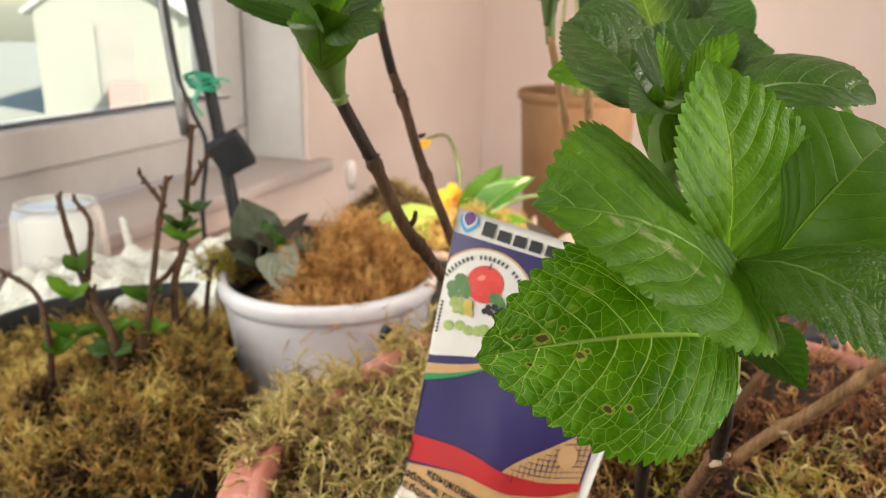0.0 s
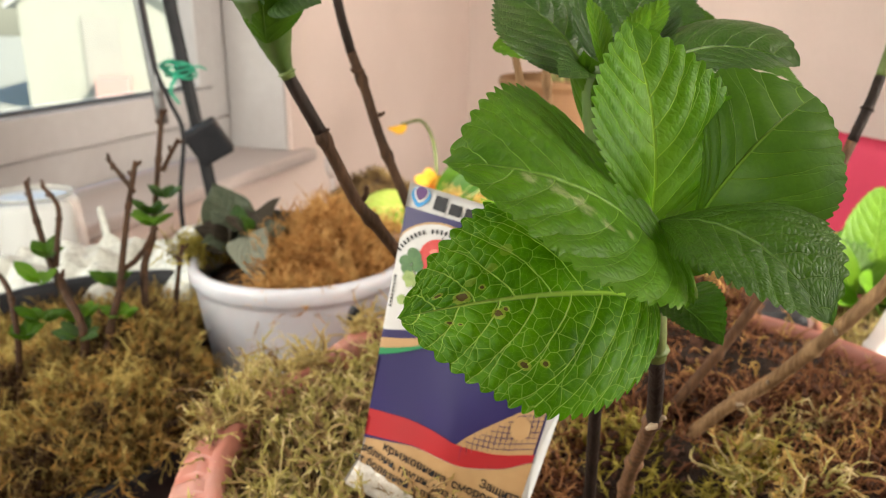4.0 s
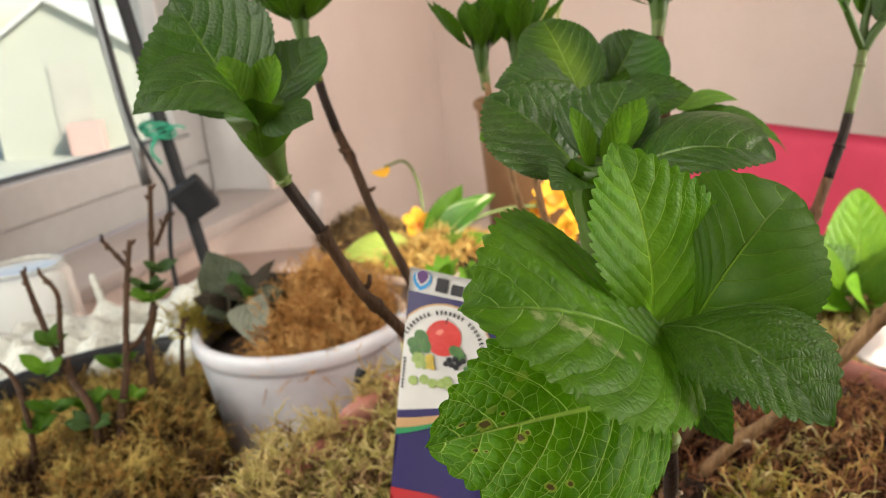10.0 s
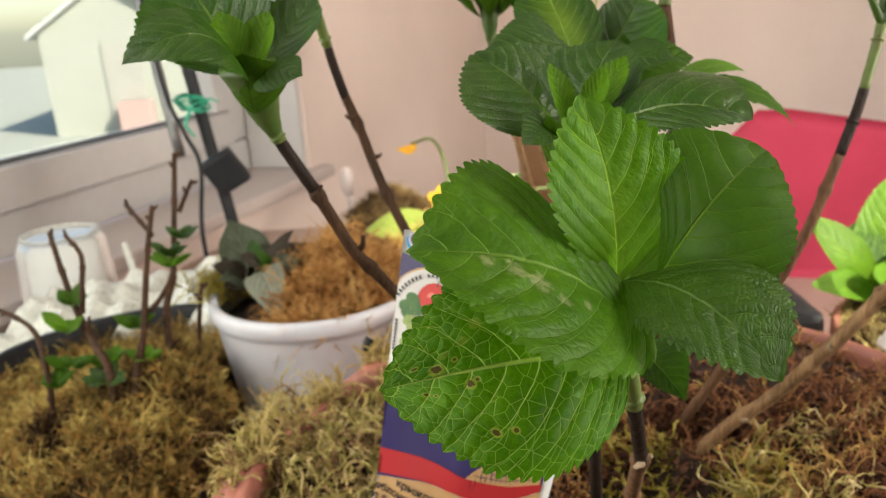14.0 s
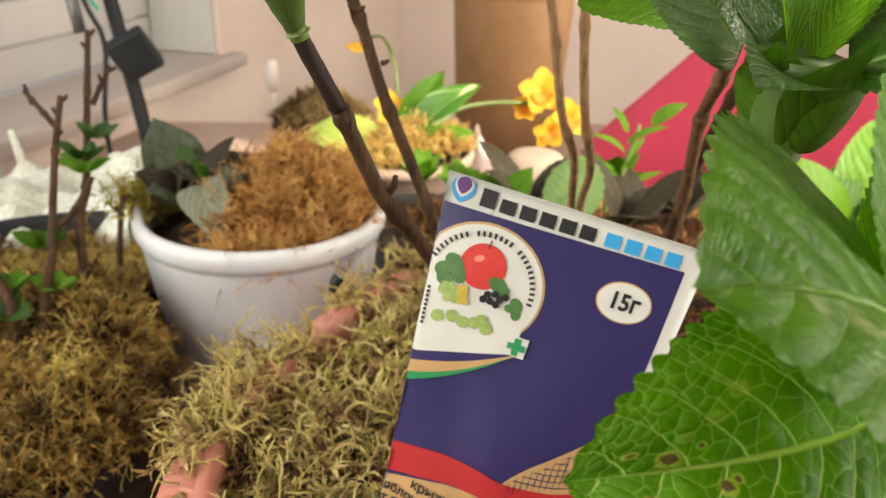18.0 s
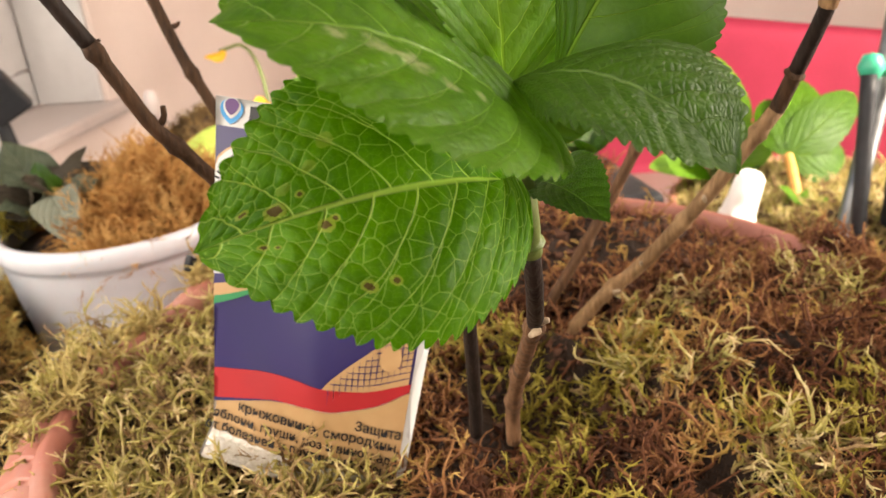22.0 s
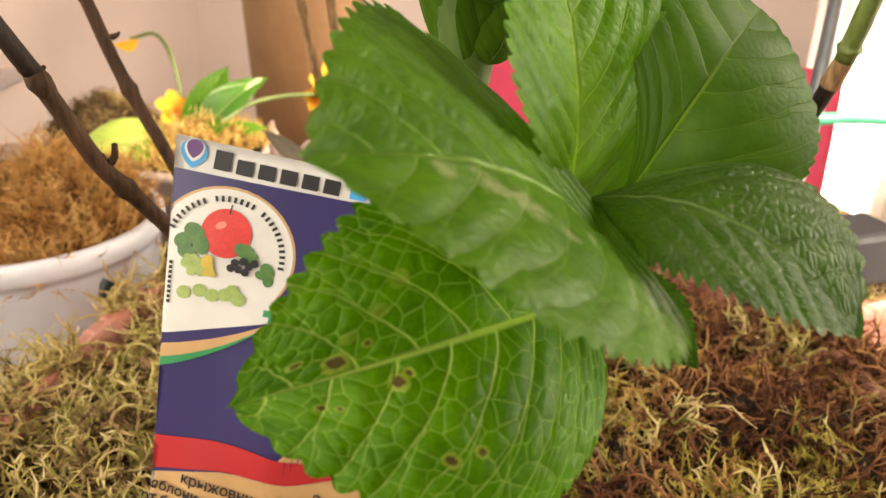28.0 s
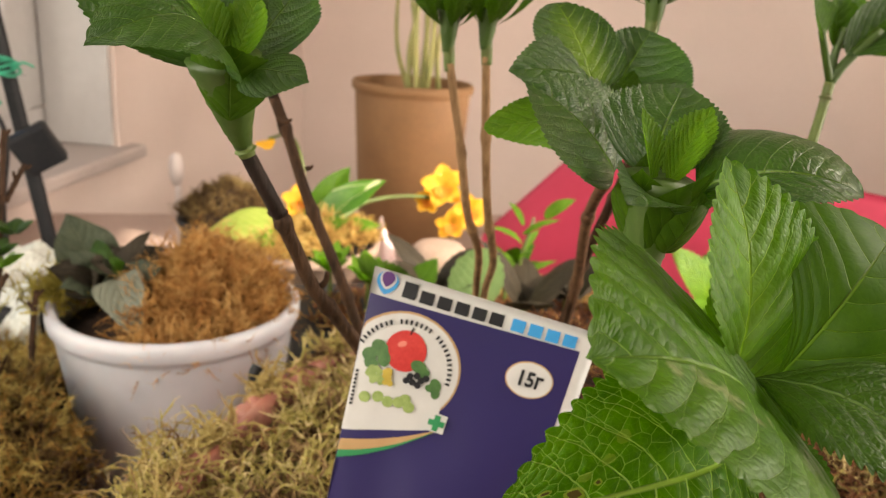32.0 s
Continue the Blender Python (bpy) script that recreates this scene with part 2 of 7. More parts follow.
def strand_material(name, stops, rough=0.75, through=0.28, patch=40.0, vary=2.0):
    """Dry moss; UV: a tone for each strand, and how far along it."""
    m, t, b = mat(name, rough)
    b.inputs["Specular IOR Level"].default_value = 0.15
    sep = t.nodes.new("ShaderNodeSeparateXYZ")
    t.links.new(t.nodes.new("ShaderNodeUVMap").outputs[0], sep.inputs[0])
    big = noise_tex(t, patch, 3, vec=coord(t))
    # tips pale as if dry; darker roots put the shade between strands into colour
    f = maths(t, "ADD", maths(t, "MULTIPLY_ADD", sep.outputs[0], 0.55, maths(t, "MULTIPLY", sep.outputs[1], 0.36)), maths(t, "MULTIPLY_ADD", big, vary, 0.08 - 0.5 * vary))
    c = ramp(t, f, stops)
    t.links.new(c, b.inputs["Base Color"])
    tr = t.nodes.new("ShaderNodeBsdfTranslucent")
    t.links.new(c, tr.inputs[0])
    mix = t.nodes.new("ShaderNodeMixShader")
    mix.inputs[0].default_value = through
    t.links.new(b.outputs[0], mix.inputs[1])
    t.links.new(tr.outputs[0], mix.inputs[2])
    t.links.new(mix.outputs[0], t.nodes["Material Output"].inputs[0])
    return m


def plain(name, colour, rough=0.5, metal=0.0):
    m, t, b = mat(name, rough, metal)
    v = coord(t)
    c = mixc(t, maths(t, "MULTIPLY", noise_tex(t, 60.0, 4, vec=v), 0.25), colour, tuple(x * 0.72 for x in colour))
    t.links.new(c, b.inputs["Base Color"])
    return m


SPOTS = ((0.775, 0.10, 0.020, 1), (0.86, 0.24, 0.011, 1), (0.655, -0.14, 0.014, 1), (0.625, -0.10, 0.008, 1), (0.83, -0.24, 0.010, 1), (0.795, -0.26, 0.006, 1),
         (0.60, -0.62, 0.013, 1), (0.525, -0.60, 0.010, 1), (0.60, 0.47, 0.014, 0), (0.74, 0.25, 0.012, 0), (0.70, 0.16, 0.008, 1), (0.66, 0.33, 0.012, 0))
LEAF_A = leaf_material("leaf_spotted", (0.032, 0.122, 0.001), (0.086, 0.238, 0.002), (0.36, 0.54, 0.13), 0.52, 0.45, 7.0, 26.0, SPOTS, net=0.62, thick=0.036, crinkle=0.36, gloss=0.18)
LEAF_B = leaf_material("leaf_green", (0.028, 0.086, 0.002), (0.056, 0.142, 0.003), (0.120, 0.235, 0.028), 0.28, 0.40, 7.0, 44.0, net=0.20, crinkle=0.26, gloss=0.20, thick=0.030, rows=2.5)
LEAF_S = leaf_material("leaf_scuffed", (0.028, 0.092, 0.002), (0.066, 0.165, 0.003), (0.150, 0.280, 0.040), 0.32, 0.42, 6.0, 42.0, net=0.18, crinkle=0.22, gloss=0.24, thick=0.030, rows=2.5, slope=0.62, scuffs=((0.70, -0.11, 0.045), (0.58, -0.15, 0.060), (0.48, -0.22, 0.060), (0.38, -0.34, 0.035), (0.26, -0.30, 0.030)))
LEAF_R = leaf_material("leaf_wrinkled", (0.019, 0.060, 0.002), (0.038, 0.098, 0.004), (0.095, 0.180, 0.030), 0.24, 0.46, 7.0, 46.0, net=0.24, crinkle=0.36, gloss=0.22, thick=0.028, rows=2.6)
LEAF_F = leaf_material("leaf_smooth", (0.027, 0.084, 0.002), (0.047, 0.118, 0.004), (0.130, 0.240, 0.030), 0.30, 0.48, 6.0, 40.0, net=0.12, crinkle=0.08, gloss=0.20, thick=0.028, rows=2.5, slope=0.55)
LEAF_C = leaf_material("leaf_fresh", (0.044, 0.145, 0.002), (0.092, 0.232, 0.003), (0.280, 0.450, 0.055), 0.46, 0.42, 6.5, 46.0, net=0.24, crinkle=0.17, gloss=0.22, thick=0.036, rows=2.2, slope=0.58, heart=0.30)
LEAF_D = leaf_material("leaf_dark", (0.013, 0.050, 0.003), (0.031, 0.088, 0.004), (0.100, 0.190, 0.024), 0.18, 0.32, 6.5, 46.0, net=0.22, gloss=0.46, crinkle=0.24, thick=0.030, rows=2.6, slope=0.55)
LEAF_E = leaf_material("leaf_dark_rimmed", (0.012, 0.046, 0.003), (0.030, 0.085, 0.004), (0.210, 0.350, 0.035), 0.25, 0.34, 6.5, 44.0, net=0.15, gloss=0.32, crinkle=0.22, thick=0.030, rows=2.6, heart=0.9)
LEAF_Y = leaf_material("leaf_young", (0.062, 0.165, 0.003), (0.115, 0.235, 0.006), (0.20, 0.35, 0.04), 0.40, 0.42, 7.0, 30.0, net=0.2, crinkle=0.28, gloss=0.25, thick=0.035)
LEAF_L = leaf_material("leaf_sunny", (0.080, 0.205, 0.010), (0.140, 0.300, 0.018), (0.20, 0.36, 0.05), 0.42, 0.45, 7.0, 30.0, net=0.2, crinkle=0.35, gloss=0.3, thick=0.035)
LEAF_N = leaf_material("leaf_base", (0.030, 0.080, 0.005), (0.056, 0.122, 0.008), (0.085, 0.160, 0.016), 0.22, 0.42, 5.0, 20.0, net=0.05, crinkle=0.06, gloss=0.08, thick=0.02)
LEAF_H = leaf_material("leaf_mint", (0.17, 0.30, 0.11), (0.26, 0.40, 0.17), (0.30, 0.44, 0.20), 0.35, 0.5, 7.0, 20.0, net=0.1, crinkle=0.1, thick=0.03)
# the white middle stripe paints the orchid leaf's gloss highlight into its colour
LEAF_GLINT = leaf_material("leaf_painted_glint", (0.045, 0.150, 0.014), (0.090, 0.240, 0.024), (0.60, 0.66, 0.38), 0.3, 0.30, 0.6, 8.0, net=0.1, crinkle=0.1)
LEAF_G = leaf_material("leaf_greyish", (0.034, 0.050, 0.030), (0.078, 0.092, 0.060), (0.10, 0.11, 0.075), 0.15, 0.5, 7.0, 20.0, net=0.2, crinkle=0.2, gloss=0.25, thick=0.03)
LEAF_M = leaf_material("leaf_pale_grey", (0.120, 0.135, 0.100), (0.190, 0.200, 0.150), (0.24, 0.25, 0.19), 0.15, 0.5, 7.0, 20.0, net=0.1, crinkle=0.1, thick=0.03)
LEAF_P = leaf_material("leaf_purplish", (0.020, 0.019, 0.013), (0.060, 0.046, 0.034), (0.085, 0.075, 0.055), 0.12, 0.48, 7.0, 20.0, net=0.2, crinkle=0.2, gloss=0.15, thick=0.03)
BARK = surface("bark_brown", (0.007, 0.0035, 0.002), (0.080, 0.039, 0.019), 160, 0.7, 1.0, 0.0012, fine=4, stretch=0.16)
BARK_TAN = surface("bark_tan", (0.095, 0.048, 0.021), (0.360, 0.215, 0.110), 150, 0.7, 1.0, 0.0012, fine=4, stretch=0.16)
BARK_MID = surface("bark_mid", (0.030, 0.014, 0.008), (0.190, 0.098, 0.050), 150, 0.7, 1.0, 0.0012, fine=4, stretch=0.16)
BARK_DARK = surface("bark_dark", (0.005, 0.003, 0.0025), (0.026, 0.015, 0.011), 140, 0.6, 0.8, 0.0010, fine=4, stretch=0.2)
for bark in (BARK, BARK_MID, BARK_TAN, BARK_DARK):
    bark.node_tree.nodes["Principled BSDF"].inputs["Specular IOR Level"].default_value = 0.2
SHOOT = surface("green_shoot", (0.050, 0.090, 0.012), (0.120, 0.160, 0.034), 90, 0.5, 0.4, 0.0006, fine=6, stain=(0.085, 0.060, 0.025))
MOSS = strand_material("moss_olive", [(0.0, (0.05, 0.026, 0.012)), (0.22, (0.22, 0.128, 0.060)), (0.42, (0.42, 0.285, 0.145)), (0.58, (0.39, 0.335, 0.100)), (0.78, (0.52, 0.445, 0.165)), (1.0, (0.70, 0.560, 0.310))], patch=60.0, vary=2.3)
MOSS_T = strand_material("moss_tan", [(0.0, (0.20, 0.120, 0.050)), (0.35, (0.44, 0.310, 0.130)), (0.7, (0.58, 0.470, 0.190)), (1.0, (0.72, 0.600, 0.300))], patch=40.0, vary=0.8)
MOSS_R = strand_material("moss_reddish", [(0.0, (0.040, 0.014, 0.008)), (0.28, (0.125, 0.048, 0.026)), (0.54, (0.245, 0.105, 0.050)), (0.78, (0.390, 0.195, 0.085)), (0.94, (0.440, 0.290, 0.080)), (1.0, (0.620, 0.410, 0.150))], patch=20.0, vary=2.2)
MOSS_Y = strand_material("moss_yellow_green", [(0.0, (0.080, 0.055, 0.012)), (0.3, (0.220, 0.170, 0.032)), (0.6, (0.390, 0.325, 0.060)), (1.0, (0.560, 0.470, 0.130))], patch=40.0)
PEAT = surface("peat", (0.022, 0.009, 0.005), (0.150, 0.062, 0.034), 160, 0.95, 0.8, 0.001, fine=3)
MOSS_O = strand_material("moss_orange", [(0.0, (0.17, 0.062, 0.020)), (0.30, (0.38, 0.180, 0.055)), (0.65, (0.52, 0.280, 0.095)), (1.0, (0.64, 0.400, 0.160))], patch=60.0)
MOSS_B = strand_material("moss_brown", [(0.0, (0.030, 0.018, 0.009)), (0.4, (0.115, 0.066, 0.028)), (0.75, (0.215, 0.140, 0.058)), (1.0, (0.32, 0.230, 0.100))])
MOSS_S = strand_material("moss_straw", [(0.0, (0.20, 0.090, 0.030)), (0.30, (0.47, 0.270, 0.080)), (0.65, (0.66, 0.440, 0.140)), (1.0, (0.78, 0.600, 0.240))], patch=60.0)
MOSS_G = strand_material("moss_golden", [(0.0, (0.035, 0.016, 0.009)), (0.25, (0.145, 0.085, 0.032)), (0.45, (0.270, 0.205, 0.065)), (0.62, (0.430, 0.230, 0.065)), (0.8, (0.430, 0.350, 0.110)), (1.0, (0.680, 0.530, 0.190))], through=0.25, patch=18.0, vary=3.0)
SOIL = surface("soil", (0.010, 0.005, 0.003), (0.050, 0.023, 0.012), 90, 0.95, 1.0, 0.004, fine=6)
TERRACOTTA = surface("terracotta_plastic", (0.35, 0.125, 0.092), (0.45, 0.175, 0.132), 20, 0.5, 0.25, 0.0004, stain=(0.44, 0.26, 0.21))
LEAF_PALE = leaf_material("leaf_pale", (0.26, 0.36, 0.06), (0.38, 0.46, 0.10), (0.45, 0.52, 0.14), 0.35, 0.4, 7.0, 20.0, net=0.1, crinkle=0.2)
NECK = surface("green_neck", (0.024, 0.060, 0.006), (0.050, 0.098, 0.012), 90, 0.45, 0.3, 0.0005, fine=5, stretch=0.2)
WHITE_POT = surface("white_plastic", (0.49, 0.50, 0.55), (0.57, 0.575, 0.62), 12, 0.38, 0.1, 0.0003)
WHITE_POT.node_tree.nodes["Principled BSDF"].inputs["Subsurface Weight"].default_value = 0.25
WHITE_POT.node_tree.nodes["Principled BSDF"].inputs["Subsurface Radius"].default_value = (0.02, 0.012, 0.01)
BLACK = surface("black_plastic", (0.008, 0.009, 0.011), (0.022, 0.023, 0.027), 25, 0.50, 0.15, 0.0003)
BLACK.node_tree.nodes["Principled BSDF"].inputs["Specular IOR Level"].default_value = 0.25
KRAFT = surface("brown_card", (0.200, 0.100, 0.042), (0.265, 0.138, 0.060), 14, 0.7, 0.3, 0.0005)
WALL = surface("pink_plaster", (0.63, 0.520, 0.475), (0.70, 0.585, 0.540), 3.0, 0.85, 0.35, 0.001, fine=30)
PVC = surface("white_pvc", (0.45, 0.44, 0.44), (0.52, 0.51, 0.51), 6, 0.35, 0.05, 0.0002)
SEAL = surface("grey_rubber", (0.07, 0.075, 0.08), (0.12, 0.125, 0.13), 30, 0.6, 0.1, 0.0002)
SILL = surface("painted_sill", (0.43, 0.375, 0.36), (0.51, 0.445, 0.425), 7, 0.5, 0.2, 0.0005)
TABLE = surface("beige_table", (0.34, 0.245, 0.21), (0.44, 0.32, 0.275), 10, 0.5, 0.2, 0.0005)
FLOOR = surface("dark_floor", (0.05, 0.035, 0.028), (0.10, 0.07, 0.055), 8, 0.5, 0.2)
CEILING = surface("ceiling_paint", (0.50, 0.48, 0.46), (0.56, 0.54, 0.52), 4, 0.9, 0.2)
RED = surface("red_fabric", (0.33, 0.016, 0.050), (0.46, 0.030, 0.080), 9, 0.7, 0.4, 0.0006, fine=40)
METAL = surface("grey_metal", (0.14, 0.145, 0.15), (0.24, 0.245, 0.25), 20, 0.35, 0.05, 0.0002, metal=0.9)
FOIL = surface("white_film", (0.46, 0.48, 0.44), (0.58, 0.59, 0.54), 18, 0.28, 0.4, 0.002)
SPOON = plain("pale_spoon", (0.60, 0.52, 0.50), 0.35)
GREEN_WIRE = plain("green_wire", (0.02, 0.33, 0.20), 0.4)
YELLOW = leaf_material("petal_yellow", (0.80, 0.36, 0.02), (0.86, 0.50, 0.03), (0.85, 0.30, 0.03), 0.3, 0.5, 5, 8, net=0.1)
ORANGE = leaf_material("petal_orange", (0.80, 0.20, 0.02), (0.85, 0.33, 0.03), (0.80, 0.25, 0.05), 0.3, 0.5, 5, 8, net=0.1)
PINK_WHITE = plain("pink_white", (0.78, 0.60, 0.60), 0.3)
STONE = surface("pale_stone", (0.26, 0.175, 0.135), (0.38, 0.275, 0.225), 30, 0.8, 0.4, 0.001)
GLASS, gt, gb = mat("clear_plastic", 0.28)
gb.inputs["Base Color"].default_value = (0.93, 0.96, 0.95, 1)
gb.inputs["Transmission Weight"].default_value, gb.inputs["IOR"].default_value = 0.65, 1.25
PANE, gt, gb = mat("window_glass", 0.02)
gb.inputs["Base Color"].default_value = (0.64, 0.665, 0.655, 1)
gb.inputs["Transmission Weight"].default_value, gb.inputs["IOR"].default_value = 1.0, 1.02


# ---- building helpers ----
def mesh_ob(name, verts, faces, material, parent=None, label="", uv=None, smooth=True):
    me = bpy.data.meshes.new(name)
    me.from_pydata([tuple(map(float, v)) for v in verts], [], faces)
    if uv is not None:
        lay = me.uv_layers.new(name="UVMap")
        idx = np.empty(len(me.loops), dtype=np.int32)
        me.loops.foreach_get("vertex_index", idx)
        lay.data.foreach_set("uv", np.asarray(uv, dtype=np.float32)[idx].ravel())
    if smooth:
        me.polygons.foreach_set("use_smooth", [True] * len(me.polygons))
    me.materials.append(material)
    me.update()
    ob = new(name, me)
    if parent is not None:
        ob.parent = parent
    if label:
        ob["label"] = label
    return ob


def part(name, bm, material, parent=None, label="", smooth=False):
    me = bpy.data.meshes.new(name)
    bmesh.ops.recalc_face_normals(bm, faces=bm.faces)
    bm.to_mesh(me)
    bm.free()
    if smooth:
        me.polygons.foreach_set("use_smooth", [True] * len(me.polygons))
    me.materials.append(material)
    ob = new(name, me)
    if parent is not None:
        ob.parent = parent
    if label:
        ob["label"] = label
    return ob


def thing(name, label, category, group=""):
    return tagged(new(name), label, category, group)


def box(lo, hi, bevel=0.0, segments=2):
    bm = bmesh.new()
    bmesh.ops.create_cube(bm, size=1.0)
    for v in bm.verts:
        v.co = Vector([l + (h - l) * (c + 0.5) for l, h, c in zip(lo, hi, v.co)])
    if bevel:
        bmesh.ops.bevel(bm, geom=bm.edges[:], offset=bevel, segments=segments, affect="EDGES", profile=0.5)
    return bm


def grid_faces(n, m, wrap=False):
    out = []
    for i in range(n - 1):
        for j in range(m if wrap else m - 1):
            k = (j + 1) % m
            out.append((i * m + j, i * m + k, (i + 1) * m + k, (i + 1) * m + j))
    return out


def lathe(profile, n=64, centre=(0, 0, 0), wave=None):
    """Vertices and faces of a turned body from (radius, height) pairs."""
    verts = []
    for k, (r, z) in enumerate(profile):
        for j in range(n):
            a = 2 * math.pi * j / n
            rr = r + (wave(a, k) if wave else 0.0)
            verts.append((centre[0] + rr * math.cos(a), centre[1] + rr * math.sin(a), centre[2] + z))
    return verts, grid_faces(len(profile), n, True)


def smooth_path(points, steps=6):
    p = np.array(points, float)
    if len(p) < 3:
        k = np.linspace(0, 1, steps * 2 + 1)[:, None]
        return p[0] + (p[-1] - p[0]) * k
    q = np.vstack([2 * p[0] - p[1], p, 2 * p[-1] - p[-2]])
    out = []
    for i in range(1, len(q) - 2):
        for k in np.linspace(0, 1, steps, endpoint=False):
            a, b, c, d = q[i - 1], q[i], q[i + 1], q[i + 2]
            out.append(0.5 * (2 * b + (c - a) * k + (2 * a - 5 * b + 4 * c - d) * k * k + (3 * b - a - 3 * c + d) * k ** 3))
    out.append(q[-2])
    return np.array(out)


def tube(points, r0, r1=None, n=10, steps=6, rough=0.06, nodes=(), seed=0, cap=True):
    """A bent tapering rod; nodes: places along it (0 to 1) where it swells."""
    path = smooth_path(points, steps)
    r1 = r0 if r1 is None else r1
    seg = np.linalg.norm(np.diff(path, axis=0), axis=1)
    s = np.r_[0, np.cumsum(seg)]
    s = s / s[-1]
    want = np.unique(np.r_[s, [x + dx for x in nodes for dx in (-0.025, -0.012, 0, 0.012, 0.025) if 0 <= x + dx <= 1]])
    path = np.stack([np.interp(want, s, path[:, k]) for k in range(3)], 1)
    rng = np.random.RandomState(seed)
    tang = np.gradient(path, axis=0)
    tang /= np.linalg.norm(tang, axis=1)[:, None] + 1e-12
    ref = np.array([0.31, 0.87, 0.38])
    verts = []
    for p, t, x in zip(path, tang, want):
        a = np.cross(t, ref)
        a /= np.linalg.norm(a)
        b = np.cross(t, a)
        r = r0 + (r1 - r0) * x
        for q in nodes:
            r *= 1 + 0.34 * math.exp(-(((x - q) / 0.014) ** 2))
        for j in range(n):
            w = 2 * math.pi * j / n
            verts.append(p + (a * math.cos(w) + b * math.sin(w)) * r * (1 + rough * (rng.rand() - 0.5)))
    faces = grid_faces(len(path), n, True)
    if cap:
        faces += [tuple(range(n))[::-1], tuple(range((len(path) - 1) * n, len(path) * n))]
    return verts, faces


def rod(name, points, r0, r1, material, parent, label="", n=10, nodes=(), seed=0, rough=0.06, steps=6):
    v, f = tube(points, r0, r1, n, steps, rough, nodes, seed)
    return mesh_ob(name, v, f, material, parent, label)


def leaf_points(base, tip, normal, width, nu=44, nv=9, sag=0.0, cup=0.0, fold=0.0, twist=0.0, teeth=22, tooth=0.075, quilt=0.012, wave=0.0, veins=7.0, belly=0.42, blunt=0.0, seed=0, full=0.62, heart=0.0, lop=0.0, curl=0.0, skew=0.0, point=0.07, pucker=0.006, slope=0.46):
    """Vertices and UVs of one leaf blade. sag bends it along, cup and fold across; skew shifts the widest place of one half."""
    b, t = np.array(base, float), np.array(tip, float)
    along = t - b
    length = np.linalg.norm(along)
    ax = along / length
    nm = np.array(normal, float)
    nm -= ax * (nm @ ax)
    nm /= np.linalg.norm(nm)
    cx = np.cross(ax, nm)
    rng = np.random.RandomState(seed)
    ph = rng.rand(4) * 6.28
    verts, uvs = [], []
    for i in range(nu + 1):
        u = i / nu
        profs = []
        for side in (-1, 1):
            k = math.log(0.5) / math.log(min(0.85, max(0.1, belly + side * skew)))
            prof = math.sin(math.pi * min(1, u ** k)) ** full if 0 < u < 1 else 0.0
            prof *= 1 - (0.22 - blunt) * max(0, (u - 0.62) / 0.38) ** 1.5
            if blunt <= 0 and u < 1:
                prof *= (1 - math.exp(-(1 - u) / point)) ** 0.6
            profs.append(prof)
        mid = b + along * u + nm * (sag * length * 4 * u * (1 - u))
        tw = twist * (u - 0.3)
        c2, n2 = cx * math.cos(tw) + nm * math.sin(tw), nm * math.cos(tw) - cx * math.sin(tw)
        for j in range(2 * nv + 1):
            v = j / nv - 1
            e = abs(v)
            prof = profs[v > 0]
            hw = width / 2 * prof * (1 + lop * (1 if v > 0 else -1))
            push = 0.0
            if e > 0.999 and tooth:
                saw = (u * teeth + 0.3 * (v > 0) + 0.25 * math.sin(5 * u + ph[2])) % 1.0
                rise = math.sin(math.pi / 2 * saw / 0.78) if saw < 0.78 else math.cos(math.pi / 2 * (saw - 0.78) / 0.22)
                hw += width / 2 * tooth * min(1, prof * 2.2) * (rise - 0.45) + 0.012 * width * math.sin(9 * u + ph[0]) * prof
                push = 0.25 * tooth * width * rise
            x = v * hw
            vein = ((u - slope * min(1.0, 2.7 - 2.6 * u) * e ** 1.4) * veins + 0.4 * (v > 0)) % 1.0
            q = quilt * length * (math.sin(math.pi * ((vein + 0.5) % 1.0)) - 0.6) * min(1, e * 4) * (1 - 0.55 * e) * min(1, prof * 2)
            if pucker:
                q += pucker * length * noise.noise((u * 17 + seed, v * 8, seed * 1.7)) * min(1, prof * 2)
            lift = cup * x * x / (width / 2) + fold * abs(x) + wave * width * e * e * math.sin(14 * u + ph[1] + (2 if v > 0 else 0)) + q
            verts.append(mid + c2 * x + n2 * (lift - curl * length * u * u * u) - ax * (heart * length * e * e * (1 - u) ** 3 - push))
            uvs.append((j / (2 * nv), u))
    return verts, uvs, grid_faces(nu + 1, 2 * nv + 1)


def leaf(name, base, tip, normal, width, material, parent, label="", **kw):
    v, uv, f = leaf_points(base, tip, normal, width, **kw)
    return mesh_ob(name, v, f, material, parent, label, uv)


